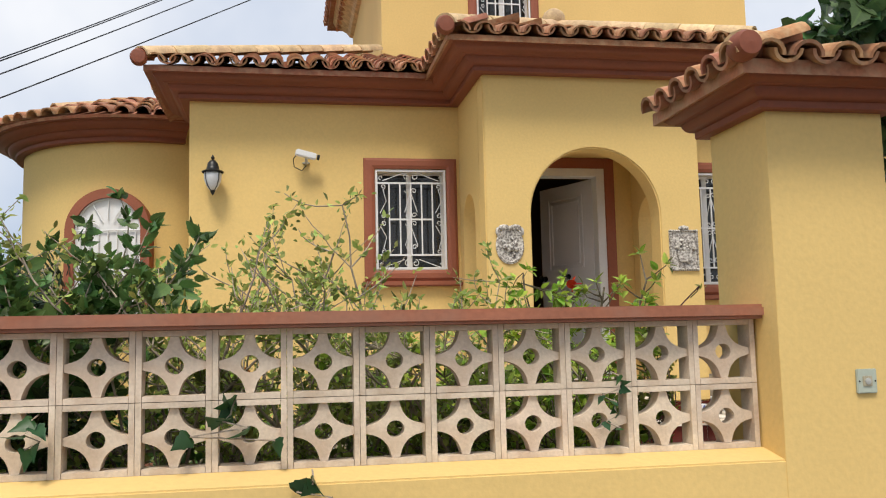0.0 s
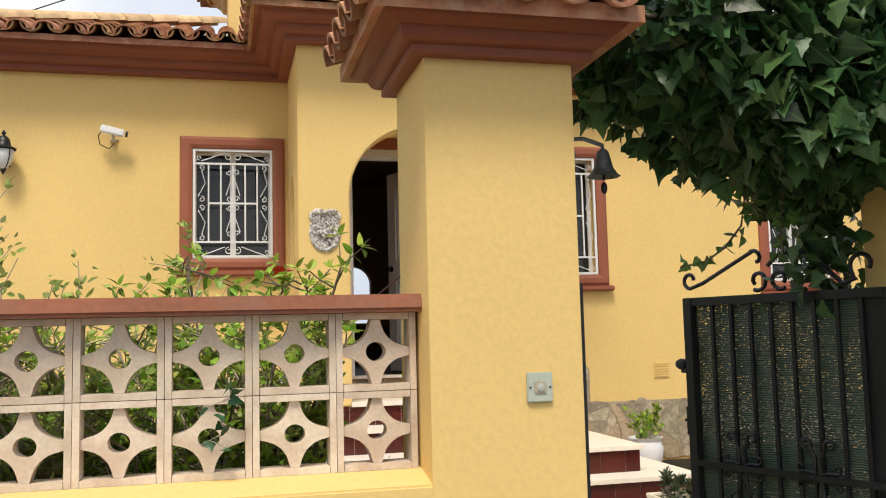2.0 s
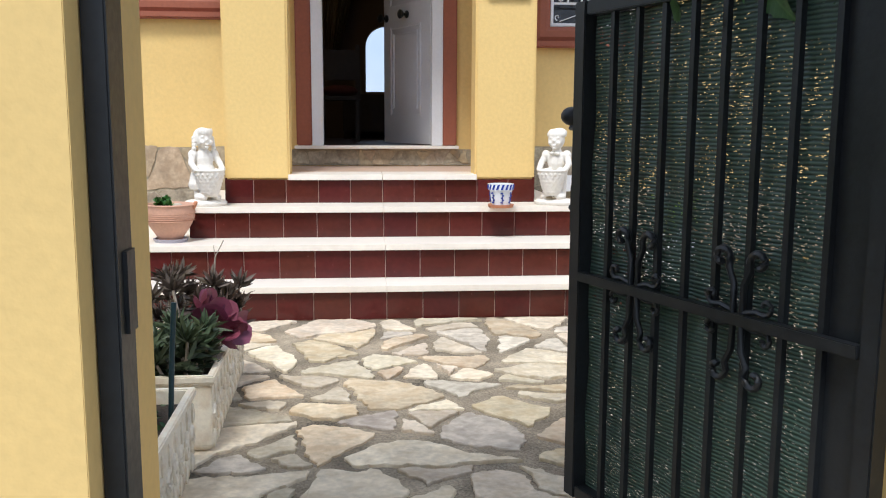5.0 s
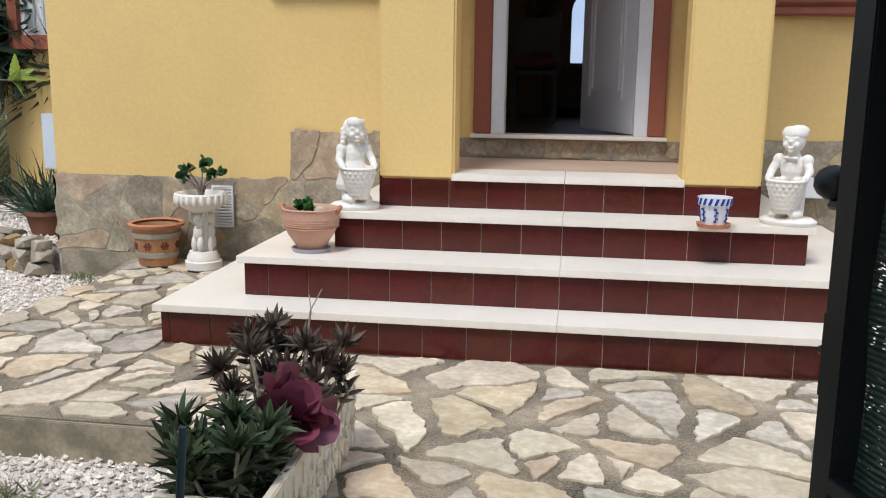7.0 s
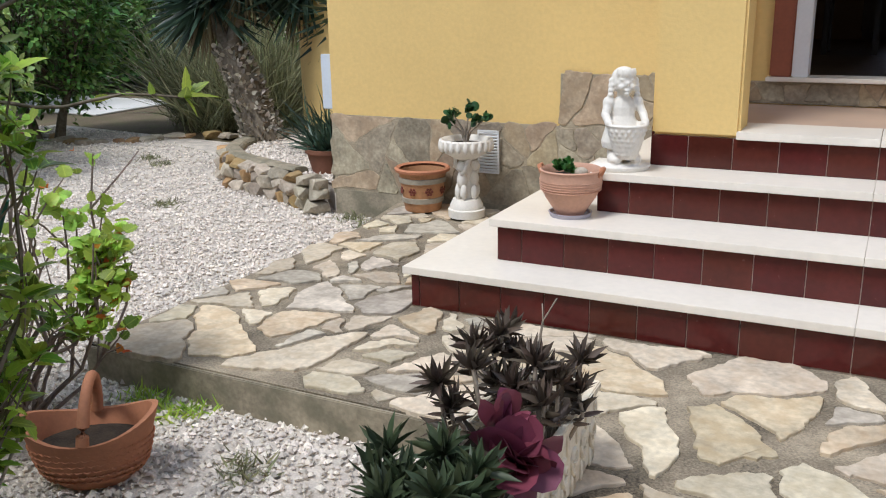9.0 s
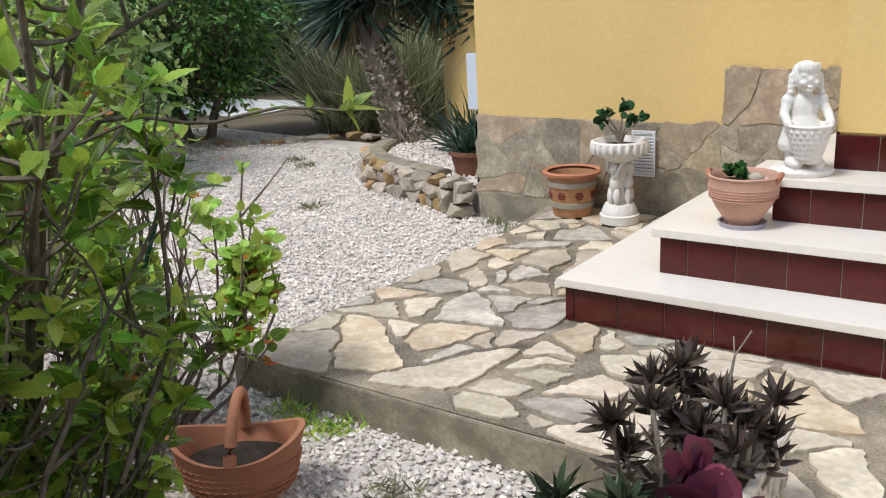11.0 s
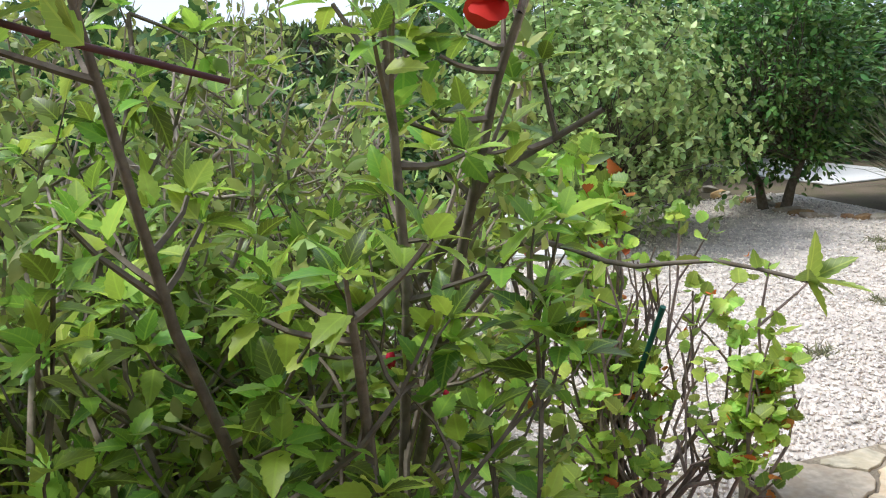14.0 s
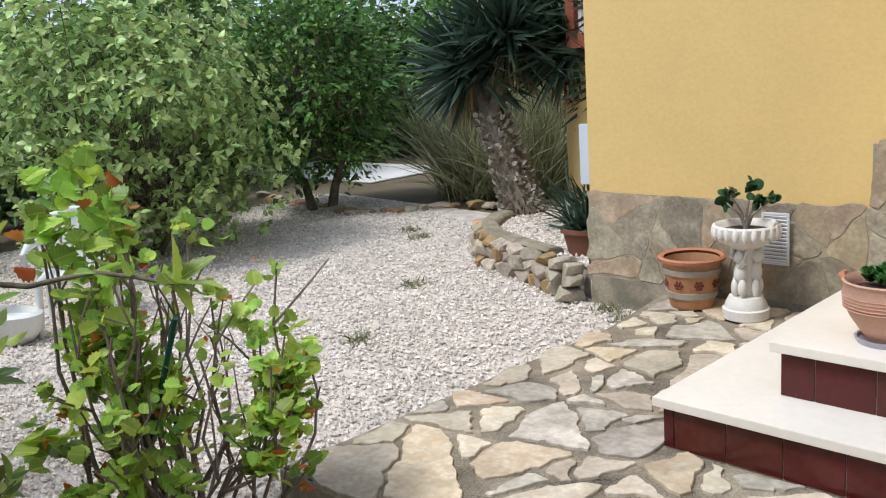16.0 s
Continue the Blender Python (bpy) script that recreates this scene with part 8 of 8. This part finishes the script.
def yucca(at, trunk, heads, seed, blade=0.62):
    rng, nr = random.Random(seed), np.random.RandomState(seed)
    t = thing("yucca", "tall yucca with stiff dark blades and a shaggy trunk", "yucca", at, group="yuccas by the house corner")
    e = Vector(trunk)
    pts = [Vector((0, 0, 0)), e * 0.35 + Vector((0.05, 0.02, 0)), e * 0.7, e]
    part("trunk", Shape().tube(pts, [0.19, 0.15, 0.135, 0.12], 12), BARK, t, "shaggy grey trunk", smooth=60)
    P = [tuple(pts[0].lerp(e, u) + Vector(((0.185 - 0.05 * u) * math.cos(a) + 0.03 * (1 - u) * u * 4, (0.185 - 0.05 * u) * math.sin(a), 0))) for u, a in zip(nr.uniform(0.0, 1.0, 620), nr.uniform(0, 6.28, 620))]
    D = [(p[0] - e.x * p[2] / e.z + nr.normal() * 0.05, p[1] - e.y * p[2] / e.z + nr.normal() * 0.05, 0.13 + 0.05 * nr.normal()) for p in P]
    foliage("trunk_fibre_coat", [leaf_mesh(P, D, nr.uniform(0.04, 0.07, 620), nr.uniform(0.035, 0.055, 620), nr, BLADE)], FIBRE, t, "dry leaf bases")
    for h in heads:
        h = Vector(h)
        part("limb", Shape().tube([e * 0.9, (e * 0.9).lerp(h, 0.6) + Vector((0, 0, -0.05)), h], [0.08, 0.065, 0.06], 8), BARK, t, smooth=60)
        n = 330
        u = nr.uniform(-0.75, 1.0, n)
        a = nr.uniform(0, 6.28, n)
        D = np.stack([np.cos(a) * np.sqrt(1 - u * u), np.sin(a) * np.sqrt(1 - u * u), u], -1)
        P = np.array(h)[None] + D * 0.04 + np.stack([np.zeros(n), np.zeros(n), nr.uniform(-0.08, 0.1, n)], -1)
        Ls = blade * nr.uniform(0.75, 1.1, n)
        foliage("head", [leaf_mesh(P, D, Ls, np.full(n, 0.048), nr, BLADE, 0.3, 0.12)], YUCCA, t, "rosette of stiff dark blades")
        m = 120
        a = nr.uniform(0, 6.28, m)
        D = np.stack([np.cos(a) * 0.35, np.sin(a) * 0.35, np.full(m, -1.0)], -1)
        P = np.array(h)[None] + np.stack([np.cos(a) * 0.08, np.sin(a) * 0.08, nr.uniform(-0.15, 0.0, m)], -1)
        foliage("dead_skirt", [leaf_mesh(P, D, nr.uniform(0.3, 0.55, m), np.full(m, 0.03), nr, BLADE)], DRYLEAF, t, "hanging dead blades")
    return t


yucca((-2.62, 9.88, 0.0), (-0.42, 0.08, 0.92), ((-0.66, 0.12, 1.36), (-0.30, 0.25, 1.62)), 401, 0.68)
yucca((-1.95, 10.5, 0.0), (-0.25, 0.05, 0.75), ((-0.55, 0.0, 1.5), (-0.25, 0.1, 1.75), (0.0, 0.1, 1.25)), 403, 0.72)


def tuft(name, label, at, n, h, mat, seed, lean=0.6, w=0.01, spread=0.05, category="grass", group=""):
    nr = np.random.RandomState(seed)
    t = thing(name, label, category, at, group=group)
    P = np.stack([nr.normal(size=n) * spread, nr.normal(size=n) * spread, np.zeros(n)], -1)
    D = np.stack([nr.normal(size=n) * lean, nr.normal(size=n) * lean, np.ones(n)], -1)
    foliage("blade_mass", [leaf_mesh(P, D, h * nr.uniform(0.5, 1.1, n), np.full(n, w), nr, BLADE, 0.3, 0.45)], mat, t)
    return t


for k, (x, y) in enumerate(((-4.5, 11.4), (-3.9, 11.7), (-5.1, 11.8), (-4.3, 12.2))):
    tuft("grass_clump", "arching dry ornamental grass clump", (x, y, -0.16), 420, 1.5, GRASSB, 500 + k, 0.55, 0.016, 0.16, group="ornamental grasses")
for k, (x, y, h) in enumerate(((-1.25, 9.3, 0.5), (-1.7, 9.6, 0.55), (-0.98, 9.35, 0.5), (-1.15, 8.80, 0.27), (-1.45, 9.9, 0.65))):
    tuft("spiky_bed_plant", "dark spiky plant in the rockery bed", (x, y, 0.045 if k != 3 else 0.19), 130, h, YUCCA, 520 + k, 0.9, 0.022, 0.04, "plant", "spiky bed plants")
for k, (x, y) in enumerate(((-3.8, 9.55), (-3.45, 9.35), (-1.5, 7.0), (-0.4, 8.15), (-0.62, 8.25), (0.3, 5.42), (0.42, 5.47), (0.18, 5.48), (0.9, 5.2), (-2.2, 8.1))):
    tuft("weed_tuft", "small green weed tuft in the gravel", (x, y, -0.155), 90, 0.07, GERLEAF if 4 < k < 8 else GRASSB, 540 + k, 1.2, 0.008, 0.05, "weed", "weeds in the gravel")


# dense planting that closes the garden far behind
nrb = np.random.RandomState(88)
P, D = [], []
for k in range(520):
    az = radians(nrb.uniform(28, 112))
    dist = nrb.uniform(15.5, 19)
    top = 2.0 + 0.7 * noise.noise(Vector((az * 6, 0.5, 0.2))) + 0.5 * noise.noise(Vector((az * 19, 3.5, 0.2)))
    c = (2.4 - math.sin(az) * dist, 3.8 + math.cos(az) * dist, nrb.uniform(0.0, top))
    q = nrb.normal(size=(32, 3)) * 0.34
    P += [tuple(np.array(c) + v) for v in q]
    D += [(nrb.normal(), nrb.normal(), nrb.normal() * 0.6 + 0.3) for _ in q]
Ls = nrb.uniform(0.16, 0.30, len(P))
tagged(foliage("tree_line", [leaf_mesh(P, D, Ls, Ls * 0.6, nrb)], CITRUS, None), "dense dark green trees closing the distance", "trees", kind="stuff")


# ---- potted plants ----
def rosette(P, D, c, axis, n, L, W, nr, rings=4):
    axis = Vector(axis).normalized()
    u = axis.cross(Vector((0.3, 0.9, 0.2))).normalized()
    v = axis.cross(u)
    for k in range(n):
        a = k * 2.4
        f = k / n
        d = (u * math.cos(a) + v * math.sin(a)) * (0.25 + 0.9 * f) + axis * (1.0 - 0.75 * f)
        P.append(tuple(Vector(c)))
        D.append(tuple(d + Vector(nr.normal(size=3) * 0.08)))


def kalanchoe(name, at, spots, seed, mat, label, L=0.075):
    nr = np.random.RandomState(seed)
    t = thing(name, label, "plant", at, group="trough plants")
    P, D, sh = [], [], Shape()
    for x, y, z in spots:
        sh.tube([(x * 0.8, y * 0.9, -0.02), (x * 0.9 + nr.normal() * 0.01, y, z * 0.5), (x, y, z)], 0.006, 5)
        rosette(P, D, (x, y, z), (nr.normal() * 0.3, nr.normal() * 0.3, 1), 26, L, 0.02, nr)
        for q in range(9):
            P.append((x * 0.95 + nr.normal() * 0.01, y + nr.normal() * 0.01, z * nr.uniform(0.2, 0.8)))
            D.append((nr.normal(), nr.normal(), 0.3))
    part("stemwork", sh, STEM, t, smooth=80)
    Ls = L * nr.uniform(0.75, 1.2, len(P))
    foliage("foliage", [leaf_mesh(P, D, Ls, Ls * 0.24, nr, BLADE, 0.5, 0.12)], mat, t)
    return t


nr = np.random.RandomState(61)
kalanchoe("kalanchoe", (1.90, 4.70, 0.22), [(nr.uniform(-0.15, 0.11), nr.uniform(-0.15, 0.12), nr.uniform(0.07, 0.16)) for _ in range(15)], 62, SUCC, "dark green spiky succulent filling the trough", 0.085)
kalanchoe("kalanchoe", (1.92, 5.20, 0.22), [(nr.uniform(-0.17, 0.16), nr.uniform(-0.2, 0.2), nr.uniform(0.10, 0.26)) for _ in range(17)], 63, SUCCTIP, "bronze grey spiky succulent on leggy stems", 0.075)
kalanchoe("kalanchoe", (3.77, 5.10, 0.22), [(nr.uniform(-0.14, 0.12), nr.uniform(-0.35, 0.35), nr.uniform(0.06, 0.16)) for _ in range(20)], 64, SUCC, "dark green succulent in the trough beside the gate", 0.06)
ec = thing("echeveria", "large purple rosette succulent leaning over the trough", "plant", (2.0, 4.86, 0.24), group="trough plants")
P, D = [], []
rosette(P, D, (0.03, -0.02, 0.11), (0.75, -0.35, 0.45), 17, 0.1, 0.1, nr)
Ls = np.array([0.078 + 0.062 * k / 17 for k in range(17)])
foliage("foliage", [leaf_mesh(P, D, Ls, Ls * 0.82, nr, ROUND, 0.3, -0.16)], PURPLE, ec, "fleshy purple leaves")
part("stem", Shape().tube([(-0.02, 0, -0.03), (0.0, -0.01, 0.06), (0.03, -0.02, 0.11)], 0.014, 8), STEM, ec, smooth=80)
P, D = [], []
rosette(P, D, (-0.02, 0.03, 0.17), (0.2, -0.3, 0.9), 8, 0.1, 0.1, nr)
foliage("young_rosette", [leaf_mesh(P, D, np.full(8, 0.085), np.full(8, 0.06), nr, ROUND, 0.35, -0.15)], PURPLE, ec, "upper purple leaves")
ds = thing("dry_flower_stalk", "thin dried flower stalks rising from the trough", "stalk", (1.94, 5.15, 0.22))
part("stalk", Shape().tube([(0, 0, 0), (0.01, 0.02, 0.2), (0.03, 0.03, 0.34)], 0.003, 5).tube([(0.0, 0, 0), (0.02, 0.0, 0.2), (0.03, 0.03, 0.34)], 0.003, 5).tube([(0.03, 0.03, 0.34), (0.06, 0.05, 0.40)], 0.002, 4).tube([(0.03, 0.03, 0.34), (0.02, 0.05, 0.38)], 0.002, 4), STEM, ds, smooth=80)
jd = thing("jade_plant", "small branching jade plant in the pedestal bowl", "plant", (0.355, 8.10, 0.46))
jp, js = [], []
for a, h in ((0.2, 0.17), (1.6, 0.22), (2.9, 0.15), (4.2, 0.2), (5.4, 0.17)):
    e = Vector((0.13 * math.cos(a), 0.06 * math.sin(a), h))
    jp.append(([Vector((0, 0, 0)), Vector((0.25 * e.x, 0.25 * e.y, 0.5 * h)), e], [0.009, 0.007, 0.005]))
    js += [(e, Vector((0, 0, 1)))] * 2
stems(jp, STEM, jd, "stemwork")
nrj = np.random.RandomState(5)
foliage("foliage", [leaves_at(js, 8, 0.052, 0.85, nrj, ROUND, out=1.0, along=0.2, droop=-0.1)], JADE, jd, "round fleshy leaves")
su = thing("green_succulent", "small bright green succulent in the bowl pot", "plant", (1.40, 6.92, 0.565))
P, D = [], []
for _ in range(9):
    rosette(P, D, (nrj.uniform(-0.05, 0.05), nrj.uniform(-0.04, 0.04), nrj.uniform(0.01, 0.06)), (nrj.normal() * 0.3, nrj.normal() * 0.3, 1), 11, 0.03, 0.02, nrj)
foliage("foliage", [leaf_mesh(P, D, nrj.uniform(0.025, 0.042, len(P)), nrj.uniform(0.015, 0.024, len(P)), nrj, ROUND, 0.4, -0.1)], leafy("bright_succulent", (0.06, 0.17, 0.035), 0.25, 0.4, 0.1), su)
shrub("potted_shrub", "leafy green plant in the white pot", (4.78, 7.85, 0.24), 6, 0.22, 0.6, 1, HIBLEAF, 0.05, 0.55, 4, 71, r=0.005, radius=0.03, category="plant")
shrub("trailing_plant", "drooping green plant in the nursery pot", (1.86, 4.2, 0.27), 4, 0.09, 1.2, 1, JADE, 0.035, 0.6, 2, 72, r=0.003, radius=0.02, category="plant", up=-0.15)
